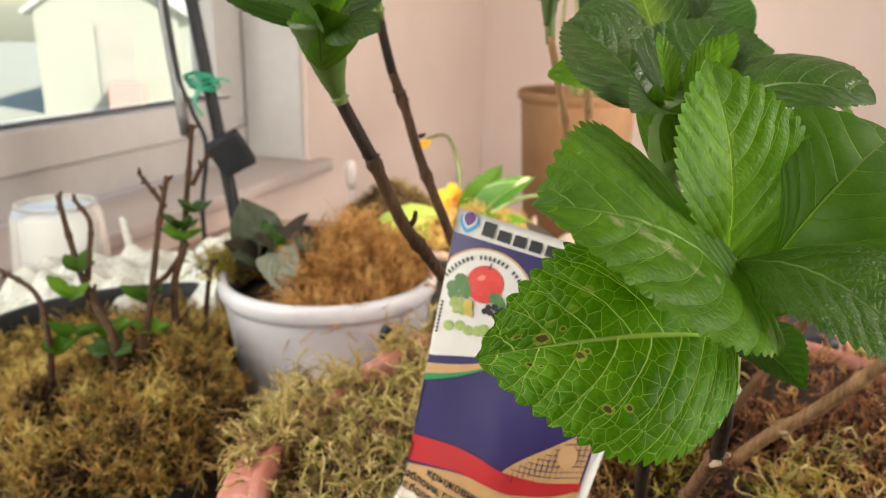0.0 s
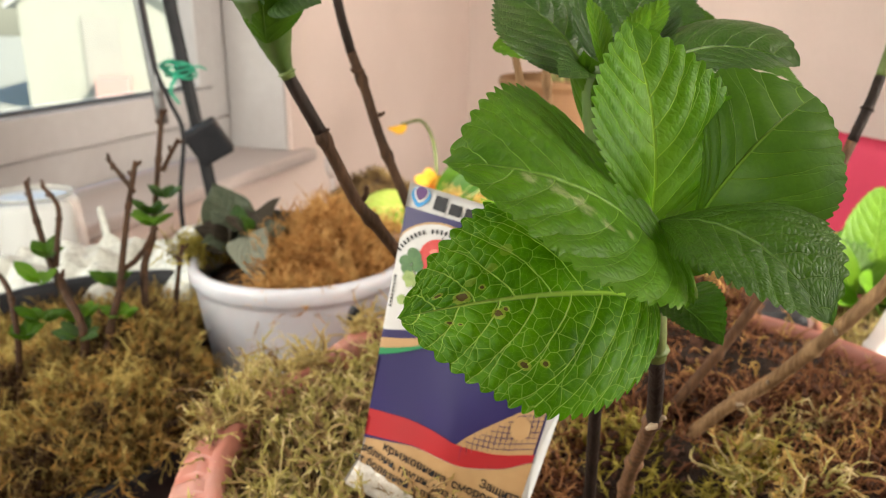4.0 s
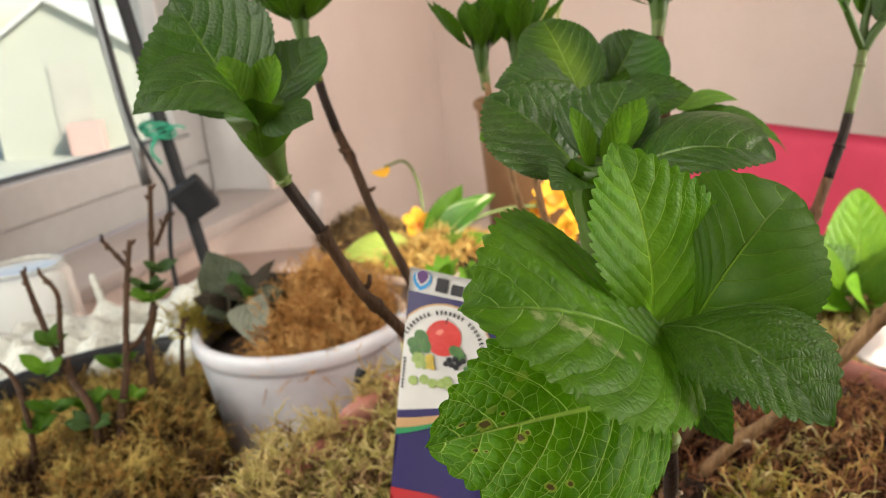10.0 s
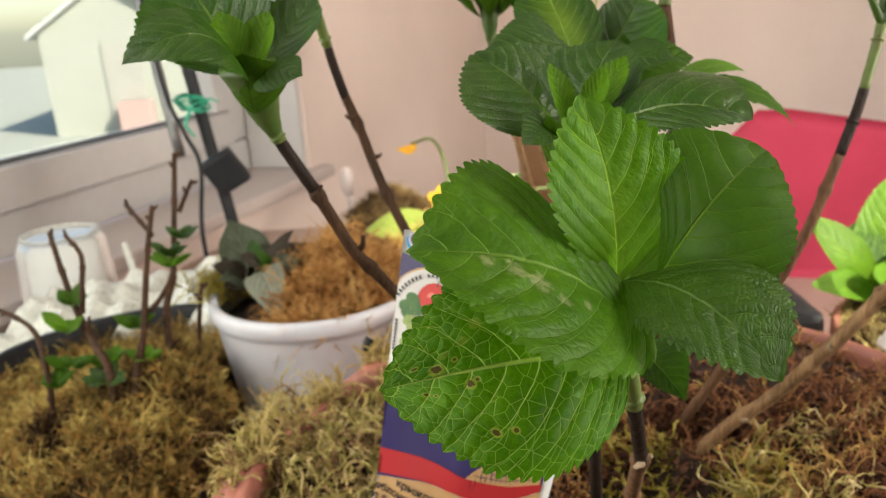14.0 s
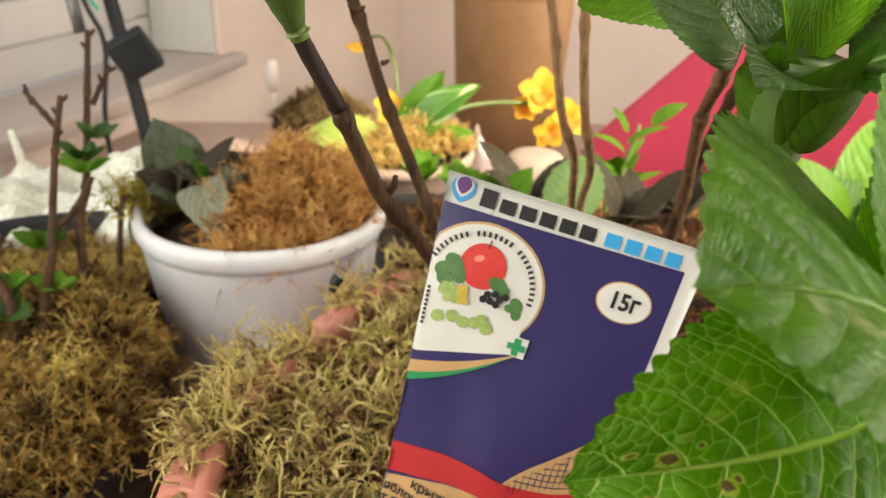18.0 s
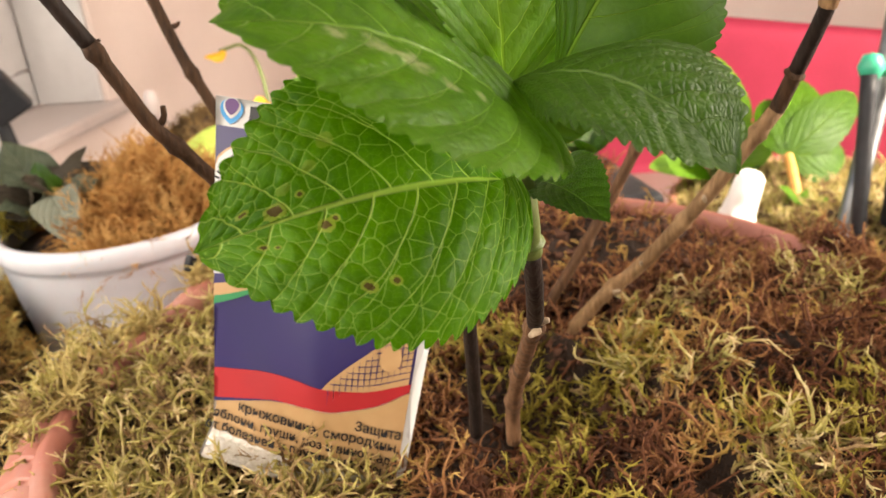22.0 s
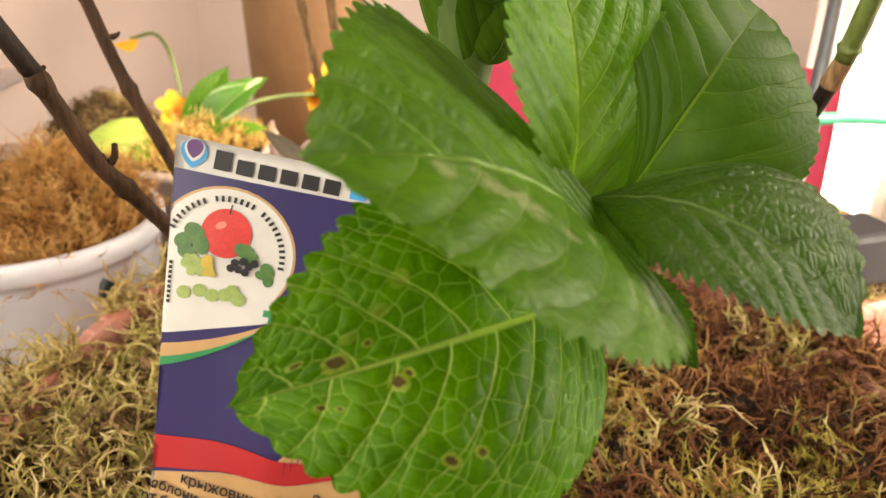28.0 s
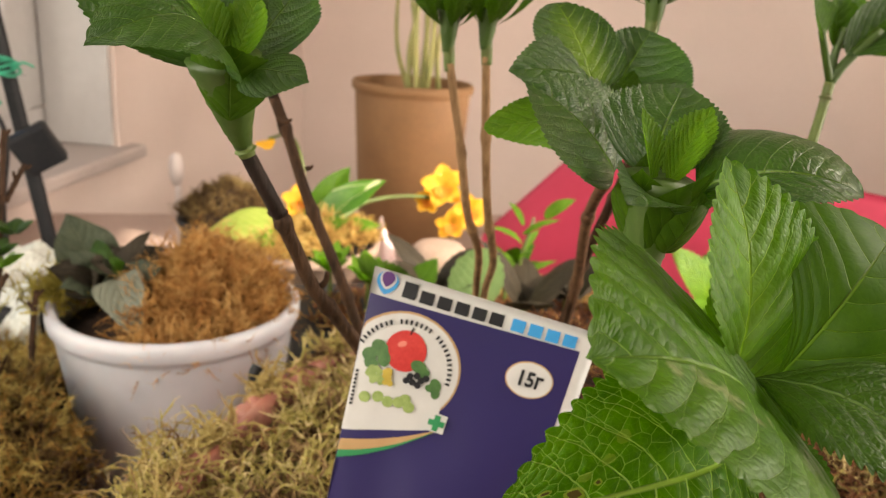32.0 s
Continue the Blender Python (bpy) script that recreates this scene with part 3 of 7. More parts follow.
def strands(name, roots, ways, lengths, material, parent=None, width=0.0009, seed=0, curl=1.0, n=6, droop=0.0, feather=0):
    """Many thin curling ribbons in one mesh. feather: side branchlets on each."""
    rng = np.random.RandomState(seed)
    m = len(roots)
    pos, way = np.array(roots, float), np.array(ways, float)
    way /= np.linalg.norm(way, axis=1)[:, None]
    step = (np.array(lengths, float) / (n - 1))[:, None]
    wide = width * (0.6 + 0.8 * rng.rand(m, 1))
    bend = rng.randn(m, 3) * 0.45 * curl
    pts, dirs = [pos], [way]
    for k in range(n - 1):
        bend = bend * 0.75 + rng.randn(m, 3) * 0.28 * curl
        way = way + bend + np.array([0, 0, -droop])
        way /= np.linalg.norm(way, axis=1)[:, None]
        pos = pos + way * step
        pts.append(pos)
        dirs.append(way)
    side0 = rng.randn(m, 3)
    tone = rng.rand(m)
    verts = np.empty((m, n, 3, 3))
    for k in range(n):
        s = side0 - dirs[k] * (side0 * dirs[k]).sum(1)[:, None]
        s /= np.linalg.norm(s, axis=1)[:, None] + 1e-9
        o = np.cross(s, dirs[k])
        w = wide * (1 - 0.75 * (k / (n - 1)) ** 2)
        verts[:, k, 0], verts[:, k, 1], verts[:, k, 2] = pts[k] - s * w, pts[k] + s * w * 0.5 + o * w * 0.87, pts[k] + s * w * 0.5 - o * w * 0.87
    base = (np.arange(m) * n * 3)[:, None, None]
    cell = np.array([[3 * k + a, 3 * k + (a + 1) % 3, 3 * k + 3 + (a + 1) % 3, 3 * k + 3 + a] for k in range(n - 1) for a in range(3)])[None]
    allv, allf = [verts.reshape(-1, 3)], [(base + cell).reshape(-1, 4)]
    far = np.linspace(0, 1, n)[None, :, None]
    alluv = [np.stack([np.broadcast_to(tone[:, None, None], (m, n, 3)), np.broadcast_to(far, (m, n, 3))], -1).reshape(-1, 2)]
    off = m * n * 3
    for g in range(feather):
        k = 1 + g % (n - 2)
        p, d = pts[k], dirs[k]
        s = rng.randn(m, 3)
        s -= d * (s * d).sum(1)[:, None]
        s /= np.linalg.norm(s, axis=1)[:, None] + 1e-9
        e = p + (s * 0.9 + d * 0.8) * step * (0.8 + 0.8 * rng.rand(m, 1))
        o = np.cross(s, d) * wide * 0.75
        tri = np.stack([p - o, p + o, e + o * 0.25, e - o * 0.25], 1)
        allv.append(tri.reshape(-1, 3))
        allf.append(off + np.arange(m * 4).reshape(m, 4))
        alluv.append(np.stack([np.repeat(tone, 4), np.tile([k / n, k / n, k / n + 0.15, k / n + 0.15], m)], 1))
        off += m * 4
    v, f, uv = np.concatenate(allv), np.concatenate(allf), np.concatenate(alluv)
    me = bpy.data.meshes.new(name)
    me.vertices.add(len(v))
    me.vertices.foreach_set("co", v.astype(np.float32).ravel())
    me.loops.add(len(f) * 4)
    me.loops.foreach_set("vertex_index", f.astype(np.int32).ravel())
    me.polygons.add(len(f))
    me.polygons.foreach_set("loop_start", np.arange(0, len(f) * 4, 4, dtype=np.int32))
    me.polygons.foreach_set("loop_total", np.full(len(f), 4, dtype=np.int32))
    me.uv_layers.new(name="UVMap").data.foreach_set("uv", uv[f.ravel()].astype(np.float32).ravel())
    me.update(calc_edges=True)
    me.materials.append(material)
    ob = new(name, me)
    if parent is not None:
        ob.parent = parent
    return ob


def mound(name, centre, radius, height, material, parent, seed=0, n=40, rough=0.006, squash=1.0):
    """A lumpy filling of a pot: height(x, y) gives its top."""
    verts, rings = [], 14
    for i in range(rings + 1):
        r = radius * i / rings
        for j in range(n):
            a = 2 * math.pi * j / n
            x, y = centre[0] + r * math.cos(a), centre[1] + r * squash * math.sin(a)
            verts.append((x, y, height(x, y) + rough * noise.noise((x * 30, y * 30, seed))))
    return mesh_ob(name, verts, grid_faces(rings + 1, n, True), material, parent)


def scatter(seed, count, centre, radius, height, lean=0.8, squash=1.0, keep=None):
    """Roots and ways of strands over a mound."""
    rng = np.random.RandomState(seed)
    roots, ways = [], []
    while len(roots) < count:
        a, r = rng.rand() * 2 * math.pi, radius * math.sqrt(rng.rand())
        x, y = centre[0] + r * math.cos(a), centre[1] + r * squash * math.sin(a)
        if keep and not keep(x, y, rng):
            continue
        roots.append((x, y, height(x, y) - 0.002 + 0.004 * rng.rand()))
        ways.append((rng.randn() * lean, rng.randn() * lean, 0.35 + 0.5 * rng.rand()))
    return np.array(roots), np.array(ways)


# ---- room ----
TABLE_Z = -0.06
WIN_D = Vector((math.cos(radians(70)), math.sin(radians(70)), 0))   # along the window wall, away from the eye
WIN_N = Vector((WIN_D.y, -WIN_D.x, 0))                              # into the room
WIN_O = Vector((-0.31, 1.9, 0))                                     # end of the sill
BACK_D = Vector((WIN_D.y, -WIN_D.x, 0))
SILL_Z = 0.02


def oblique(ox, d, n, s0, s1, t0, t1, z0, z1, bevel=0.0):
    """A box along the direction d: s runs along it, t along n."""
    bm = box((s0, t0, z0), (s1, t1, z1), bevel)
    for v in bm.verts:
        p = ox + d * v.co.x + n * v.co.y
        v.co = Vector((p.x, p.y, v.co.z))
    return bm


WIN_NEAR, WIN_FAR, WIN_TOP = -3.4, -0.03, 1.45
room = dict(kind="structure")
tagged(part("wall_window", oblique(WIN_O, WIN_D, WIN_N, WIN_FAR, 1.5, -0.30, 0, -0.9, 2.2), WALL), "pale pink plastered wall beside the window", "wall", **room)
tagged(part("wall_below_window", oblique(WIN_O, WIN_D, WIN_N, WIN_NEAR, WIN_FAR, -0.30, 0, -0.9, SILL_Z - 0.03), WALL), "pale pink plastered wall under the window sill", "wall", **room)
tagged(part("wall_above_window", oblique(WIN_O, WIN_D, WIN_N, WIN_NEAR, WIN_FAR, -0.30, 0, WIN_TOP, 2.2), WALL), "pale pink plastered wall over the window", "wall", **room)
tagged(part("wall_window_near", oblique(WIN_O, WIN_D, WIN_N, -4.4, WIN_NEAR, -0.30, 0, -0.9, 2.2), WALL), "pale pink plastered wall", "wall", **room)
corner = WIN_O + WIN_D * 1.35
tagged(part("wall_back", oblique(corner, BACK_D, WIN_D, -0.02, 2.30, 0, 0.2, -0.9, 2.2), WALL), "peach pink plastered wall behind the plants", "wall", **room)


def room_slab(z0, z1):
    """Floor or ceiling with the plan of the room."""
    pts = [WIN_O + WIN_D * -4.4, WIN_O + WIN_D * 1.37, corner + BACK_D * 2.24 + WIN_D * 0.02, Vector((2.30, 1.20, 0)), Vector((1.17, 1.20, 0)), Vector((1.17, -3.4, 0)), Vector((-1.85, -3.4, 0))]
    bm = bmesh.new()
    low, high = [bm.verts.new((p.x, p.y, z0)) for p in pts], [bm.verts.new((p.x, p.y, z1)) for p in pts]
    bm.faces.new(low)
    bm.faces.new(high)
    for k in range(len(pts)):
        q = (k + 1) % len(pts)
        bm.faces.new((low[k], low[q], high[q], high[k]))
    return bm


tagged(part("floor", room_slab(-0.95, -0.9), FLOOR), "dark brown floor of the room", "floor", **room)
tagged(part("ceiling", room_slab(2.2, 2.25), CEILING), "white ceiling", "ceiling", **room)

sill = part("window_sill", oblique(WIN_O, WIN_D, WIN_N, WIN_NEAR, 0.03, -0.16, 0.035, SILL_Z - 0.03, SILL_Z, 0.008), SILL)
tagged(sill, "cream painted window sill with rounded end", "window sill", **room)
win = tagged(new("window_1"), "white plastic window with dark rubber seals", "window", kind="structure")


def win_part(name, s0, s1, t0, t1, z0, z1, material, label="", bevel=0.004):
    return part(name, oblique(WIN_O, WIN_D, WIN_N, s0, s1, t0, t1, z0, z1, bevel), material, win, label)


win_part("frame", WIN_NEAR, WIN_FAR, -0.235, -0.165, SILL_Z, SILL_Z + 0.075, PVC)
win_part("frame", WIN_NEAR, WIN_FAR, -0.235, -0.165, WIN_TOP - 0.07, WIN_TOP, PVC)
win_part("frame", WIN_FAR - 0.07, WIN_FAR, -0.235, -0.165, SILL_Z + 0.078, WIN_TOP - 0.073, PVC)
win_part("frame", -1.25, -1.17, -0.235, -0.165, SILL_Z + 0.078, WIN_TOP - 0.073, PVC)
for a, b in ((-1.167, WIN_FAR - 0.073), (WIN_NEAR + 0.01, -1.253)):
    win_part("sash", a, b, -0.215, -0.150, SILL_Z + 0.078, SILL_Z + 0.150, PVC)
    win_part("sash", b - 0.06, b, -0.215, -0.150, SILL_Z + 0.153, WIN_TOP - 0.076, PVC)
    win_part("sash", a, a + 0.06, -0.215, -0.150, SILL_Z + 0.153, WIN_TOP - 0.076, PVC)
    win_part("seal", a + 0.062, b - 0.062, -0.200, -0.176, SILL_Z + 0.151, SILL_Z + 0.1565, SEAL, "grey rubber seal", 0.0)
    win_part("pane", a + 0.062, b - 0.062, -0.192, -0.186, SILL_Z + 0.161, WIN_TOP - 0.08, PANE, "clear glass pane", 0.0).visible_shadow = False
win_part("reveal_trim", WIN_FAR - 0.012, WIN_FAR - 0.001, -0.160, -0.010, SILL_Z + 0.002, WIN_TOP - 0.002, PVC, "white reveal lining", 0.002)

# wall with the second window, past the plants to the other side
RW_X = 1.15
W3 = (0.90, 1.19, -0.34, 0.13)
# stretch between windows 2 and 3 is unseen, added to keep sun off the brown pot
for name, y0, y1, z0, z1 in (("wall_right_low", -3.5, 0.90, -0.9, -0.05), ("wall_right_sill", 0.90, 1.19, -0.9, -0.34), ("wall_right_low_far", 1.19, 1.26, -0.9, -0.05), ("wall_right_high", -3.5, 1.26, 1.5, 2.2),
                             ("wall_right_near", -3.5, -0.38, -0.05, 1.5), ("wall_right_sun_stop", 0.38, 0.90, -0.05, 1.5), ("wall_right_far", 1.19, 1.26, -0.05, 1.5), ("wall_right_lintel", 0.90, 1.19, 0.13, 1.5)):
    tagged(part(name, box((RW_X, y0, z0), (RW_X + 0.2, y1, z1)), WALL), "peach pink plastered wall on the sunny side", "wall", **room)
for name, x0, x1, z0, z1 in (("wall_return_low", RW_X + 0.2, 2.25, -0.9, 0.0), ("wall_return_high", RW_X + 0.2, 2.25, 1.2, 2.2), ("wall_return_near", RW_X + 0.2, 1.45, 0.0, 1.2), ("wall_return_far", 2.15, 2.25, 0.0, 1.2)):
    tagged(part(name, box((x0, 1.16, z0), (x1, 1.26, z1)), WALL), "peach pink plastered wall of the recess", "wall", **room)
# out of view; added only as the opening for the back wall's fill lamp
w4 = tagged(new("window_fill"), "unseen white plastic window added to light the back wall", "window", kind="structure")
for lo, hi in (((1.45, 1.19, 0.0), (2.15, 1.24, 0.05)), ((1.45, 1.19, 1.15), (2.15, 1.24, 1.2)), ((1.45, 1.19, 0.052), (1.50, 1.24, 1.148)), ((2.10, 1.19, 0.052), (2.15, 1.24, 1.148))):
    part("frame", box(lo, hi, 0.004), PVC, w4)
part("pane", box((1.502, 1.212, 0.052), (2.098, 1.218, 1.148)), PANE, w4, "clear glass pane").visible_shadow = False
tagged(part("wall_recess", box((2.25, 1.16, -0.9), (2.40, 2.70, 2.2)), WALL), "peach pink plastered end wall of the recess", "wall", **room)
tagged(part("wall_front", box((-1.9, -3.5, -0.9), (RW_X, -3.35, 2.2)), WALL), "pink plastered wall behind the walk", "wall", **room)
for name, y0, y1, z0, z1, words in (("window_2", -0.38, 0.38, -0.05, 1.5, "tall white plastic window beside the table"), ("window_3", *W3, "low bright white plastic window")):
    w2 = tagged(new(name), words, "window", kind="structure")
    for lo, hi in (((RW_X + 0.05, y0, z0), (RW_X + 0.12, y1, z0 + 0.05)), ((RW_X + 0.05, y0, z1 - 0.04), (RW_X + 0.12, y1, z1)),
                   ((RW_X + 0.05, y0, z0 + 0.052), (RW_X + 0.12, y0 + 0.04, z1 - 0.042)), ((RW_X + 0.05, y1 - 0.04, z0 + 0.052), (RW_X + 0.12, y1, z1 - 0.042))):
        part("frame", box(lo, hi, 0.004), PVC, w2)
    part("pane", box((RW_X + 0.083, y0 + 0.042, z0 + 0.054), (RW_X + 0.089, y1 - 0.042, z1 - 0.044)), PANE, w2, "clear glass pane").visible_shadow = False

# outside
tagged(part("ground", box((-40, -30, -1.3), (40, 40, -1.2)), surface("pale_ground", (0.46, 0.48, 0.42), (0.54, 0.55, 0.48), 0.4, 0.9, 0.2)), "pale ground of the yard", "ground", kind="structure")
house = thing("house", "pale plastered neighbouring house with a low roof", "house")
HOUSE = surface("cream_render", (0.44, 0.455, 0.40), (0.50, 0.51, 0.45), 1.0, 0.9, 0.1)
ROOF = surface("grey_roof", (0.60, 0.61, 0.60), (0.68, 0.69, 0.68), 2.0, 0.7, 0.1)


def build_house():
    """A gabled outbuilding seen through the window."""
    a, b = Vector((-6.18, 12.35, 0)), Vector((-4.12, 12.70, 0))     # the gable's corners
    d = (b - a).normalized()
    n = Vector((d.y, -d.x, 0))
    w, eave, top = (b - a).length, 0.36, 1.05
    bm = bmesh.new()
    ring = [(0, -1.2), (w, -1.2), (w, eave), (w / 2, top), (0, eave)]
    front = [bm.verts.new(a + d * s + Vector((0, 0, z))) for s, z in ring]
    rear = [bm.verts.new(a + d * s - n * 6 + Vector((0, 0, z))) for s, z in ring]
    bm.faces.new(front)
    bm.faces.new(rear[::-1])
    for k in range(5):
        q = (k + 1) % 5
        bm.faces.new((front[k], rear[k], rear[q], front[q]))
    part("wall", bm, HOUSE, house)
    for s0, s1 in ((-0.15, w / 2), (w + 0.15, w / 2)):
        bm = bmesh.new()
        z0 = eave - 0.15 * (top - eave) / (w / 2)
        vs = [bm.verts.new(a + d * s - n * t + Vector((0, 0, z))) for t in (-0.12, 6.1) for s, z in ((s0, z0 + 0.02), (s1, top + 0.02), (s1, top + 0.09), (s0, z0 + 0.09))]
        for f in ((0, 1, 2, 3), (7, 6, 5, 4), (0, 4, 5, 1), (1, 5, 6, 2), (2, 6, 7, 3), (3, 7, 4, 0)):
            bm.faces.new([vs[k] for k in f])
        part("roof", bm, ROOF, house)
    part("door", oblique(a, d, n, w * 0.42, w * 0.68, 0.005, 0.03, -1.2, 0.16), surface("grey_door", (0.42, 0.41, 0.38), (0.50, 0.49, 0.44), 3, 0.6, 0.1), house, "grey door")
    part("step", oblique(a, d, n, w * 0.50, w * 0.74, 0.10, 0.40, -1.2, -0.72, 0.02), surface("red_paint", (0.55, 0.36, 0.33), (0.62, 0.42, 0.39), 4, 0.6, 0.1), house, "red painted step box")


build_house()

# table under all the pots
table = thing("table", "beige table crowded with plant pots", "table")
part("tabletop", box((-0.57, 0.02, TABLE_Z - 0.03), (0.95, 1.62, TABLE_Z), 0.004), TABLE, table)
for x in (-0.5, 0.88):
    for y in (0.09, 1.55):
        part("leg", box((x - 0.025, y - 0.025, -0.9), (x + 0.025, y + 0.025, TABLE_Z - 0.03), 0.003), TABLE, table)

# ---- terracotta pot with moss ----
POT_C, POT_R = (0.110, 0.350), 0.215
pot = thing("planter", "large round terracotta plastic planter filled with moss", "planter")
prof = [(0.14, TABLE_Z + 0.001), (0.165, TABLE_Z + 0.002), (0.185, 0.03), (0.192, 0.105), (POT_R + 0.003, 0.104), (POT_R + 0.0065, 0.108), (POT_R + 0.007, 0.131), (POT_R + 0.0055, 0.1350), (POT_R - 0.0150, 0.1510), (POT_R - 0.0180, 0.1525), (POT_R - 0.0205, 0.1510), (POT_R - 0.0215, 0.145), (POT_R - 0.022, 0.11), (0.15, 0.04)]


def dent(a, k=0):
    """The soft plastic is pressed in beside the white pot."""
    a = a % (2 * math.pi)
    return -0.020 * math.exp(-((a - radians(152)) / radians(22)) ** 2)


v, f = lathe(prof, 120, (*POT_C, 0), dent)
mesh_ob("body", v, f, TERRACOTTA, pot)


def rim_panel(k):
    """One slanting raised field of the rim band."""
    a0, wide, verts, n, m = 2 * math.pi * k / 88, 2 * math.pi / 88 * 0.84, [], 10, 6
    for j in range(m + 1):
        q = j / m
        for i in range(n + 1):
            s = i / n
            a = a0 + wide * s + 0.075 * q
            edge = min(1.0, 10 * min(s, 1 - s, q * 1.5, (1 - q) * 1.5))
            r, proud = POT_R + dent(a) + 0.0045 - 0.0185 * q, 0.0034 * math.sin(edge * math.pi / 2) - 0.0005
            r += 0.6 * proud
            verts.append((POT_C[0] + r * math.cos(a), POT_C[1] + r * math.sin(a), 0.1358 + 0.0144 * q + 0.8 * proud))
    mesh_ob("rim_panel", verts, grid_faces(m + 1, n + 1), TERRACOTTA, pot)


for k in range(30, 58):
    rim_panel(k)


def soil_z(x, y):
    r = math.hypot(x - POT_C[0], y - POT_C[1]) / POT_R
    left = math.exp(-(((x + 0.020) / 0.050) ** 2 + ((y - 0.385) / 0.075) ** 2))
    right = math.exp(-(((x - 0.235) / 0.075) ** 2 + ((y - 0.31) / 0.10) ** 2))
    far = math.exp(-(((x - 0.20) / 0.09) ** 2 + ((y - 0.47) / 0.06) ** 2))
    hollow = math.exp(-(((x - 0.115) / 0.040) ** 2 + ((y - 0.300) / 0.030) ** 2)) + 0.7 * math.exp(-(((x - 0.165) / 0.05) ** 2 + ((y - 0.235) / 0.018) ** 2))
    dip = math.exp(-(((x - 0.022) / 0.055) ** 2 + ((y - 0.255) / 0.05) ** 2))
    lumps = 0.013 * noise.noise((x * 24, y * 24, 3)) + 0.008 * noise.noise((x * 62, y * 62, 8))
    return 0.138 - 0.010 * r ** 4 + 0.008 * left + 0.014 * right + 0.016 * far - 0.012 * dip - 0.022 * hollow + lumps


mound("soil", POT_C, POT_R - 0.018, soil_z, SOIL, pot, 2, 120, 0.003)


def inside(x, y, margin=0.018):
    a = math.degrees(math.atan2(y - POT_C[1], x - POT_C[0])) % 360
    bare = 0.012 * (126 < a < 172) + 0.010 * (14 < a < 48)
    return math.hypot(x - POT_C[0], y - POT_C[1]) < POT_R + dent(radians(a)) - margin - bare


def region(x, y):
    """Where the moss is olive: by the near edge and in patches; elsewhere reddish litter."""
    return 0.62 * (x < 0.045) + 0.75 * noise.noise((x * 24, y * 24, 9)) + 0.25 - 0.25 * (0.05 < x < 0.16) - 0.4 * (x > 0.05 and y > 0.36)


def clumped(x, y, r):
    """Moss grows in clumps, with hollows of bare litter between them."""
    if ((x - 0.118) / 0.040) ** 2 + ((y - 0.315) / 0.045) ** 2 < 0.5 + 0.8 * r.rand():
        return r.rand() < 0.12
    return noise.noise((x * 62, y * 62, 8)) + 0.7 * noise.noise((x * 130, y * 130, 2)) > -0.40 + 0.5 * (r.rand() - 0.5)


rs = np.random.RandomState
roots, ways = scatter(11, 5200, POT_C, POT_R, soil_z, 1.3, keep=lambda x, y, r: inside(x, y) and region(x, y) > 0.45 + 0.3 * (r.rand() - 0.5) and clumped(x, y, r))
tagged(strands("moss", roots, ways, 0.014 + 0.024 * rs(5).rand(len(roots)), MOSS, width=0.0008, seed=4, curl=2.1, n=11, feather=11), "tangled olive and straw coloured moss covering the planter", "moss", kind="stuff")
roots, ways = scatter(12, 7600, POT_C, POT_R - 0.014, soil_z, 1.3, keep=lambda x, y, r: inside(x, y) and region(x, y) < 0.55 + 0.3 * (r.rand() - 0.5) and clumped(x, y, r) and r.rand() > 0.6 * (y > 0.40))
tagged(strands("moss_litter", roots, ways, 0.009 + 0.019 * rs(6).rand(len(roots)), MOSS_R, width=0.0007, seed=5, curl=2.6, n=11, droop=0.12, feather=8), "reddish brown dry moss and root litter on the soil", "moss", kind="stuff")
roots, ways = scatter(13, 1050, POT_C, POT_R - 0.02, soil_z, 1.2, keep=lambda x, y, r: inside(x, y) and x > 0.09 and y < 0.375 and noise.noise((x * 21, y * 21, 5)) > 0.16 + 0.2 * (r.rand() - 0.5))
tagged(strands("moss_tufts", roots, ways, 0.010 + 0.014 * rs(7).rand(len(roots)), MOSS_Y, width=0.0006, seed=25, curl=1.6, n=9, feather=14), "yellow-green feathery moss tufts among the litter", "moss", kind="stuff")


def crumbs(name, roots, sizes, material, seed):
    """Loose angular crumbs in one mesh."""
    rng = np.random.RandomState(seed)
    m = len(roots)
    unit = np.array([(1, 0, 0), (-1, 0, 0), (0, 1, 0), (0, -1, 0), (0, 0, 1), (0, 0, -1)], float)
    v = unit[None] * sizes[:, None, None] * (0.55 + 0.8 * rng.rand(m, 6, 1)) + rng.randn(m, 6, 3) * sizes[:, None, None] * 0.22
    spin = np.linalg.qr(rng.randn(m, 3, 3))[0]
    v = np.einsum("mij,mkj->mki", spin, v) + roots[:, None]
    cell = np.array([(0, 2, 4), (2, 1, 4), (1, 3, 4), (3, 0, 4), (2, 0, 5), (1, 2, 5), (3, 1, 5), (0, 3, 5)])
    f = (np.arange(m)[:, None, None] * 6 + cell[None]).reshape(-1, 3)
    return mesh_ob(name, v.reshape(-1, 3), f.tolist(), material, smooth=False)


roots, ways = scatter(14, 5200, POT_C, POT_R - 0.016, soil_z, keep=lambda x, y, r: inside(x, y) and x > 0.03 and r.rand() < (1.0 if y > 0.37 or (0.06 < x < 0.17 and y > 0.26) else 0.25))
tagged(crumbs("peat_crumbs", roots, 0.0008 + 0.0030 * rs(9).rand(len(roots)) ** 3, PEAT, 26), "loose reddish brown peat crumbs round the stems", "soil", kind="stuff")
wisp = rs(21)
n_ = 150
ang = np.radians(158 + 22 * wisp.rand(n_))
rad = POT_R - 0.026 + 0.020 * wisp.rand(n_)
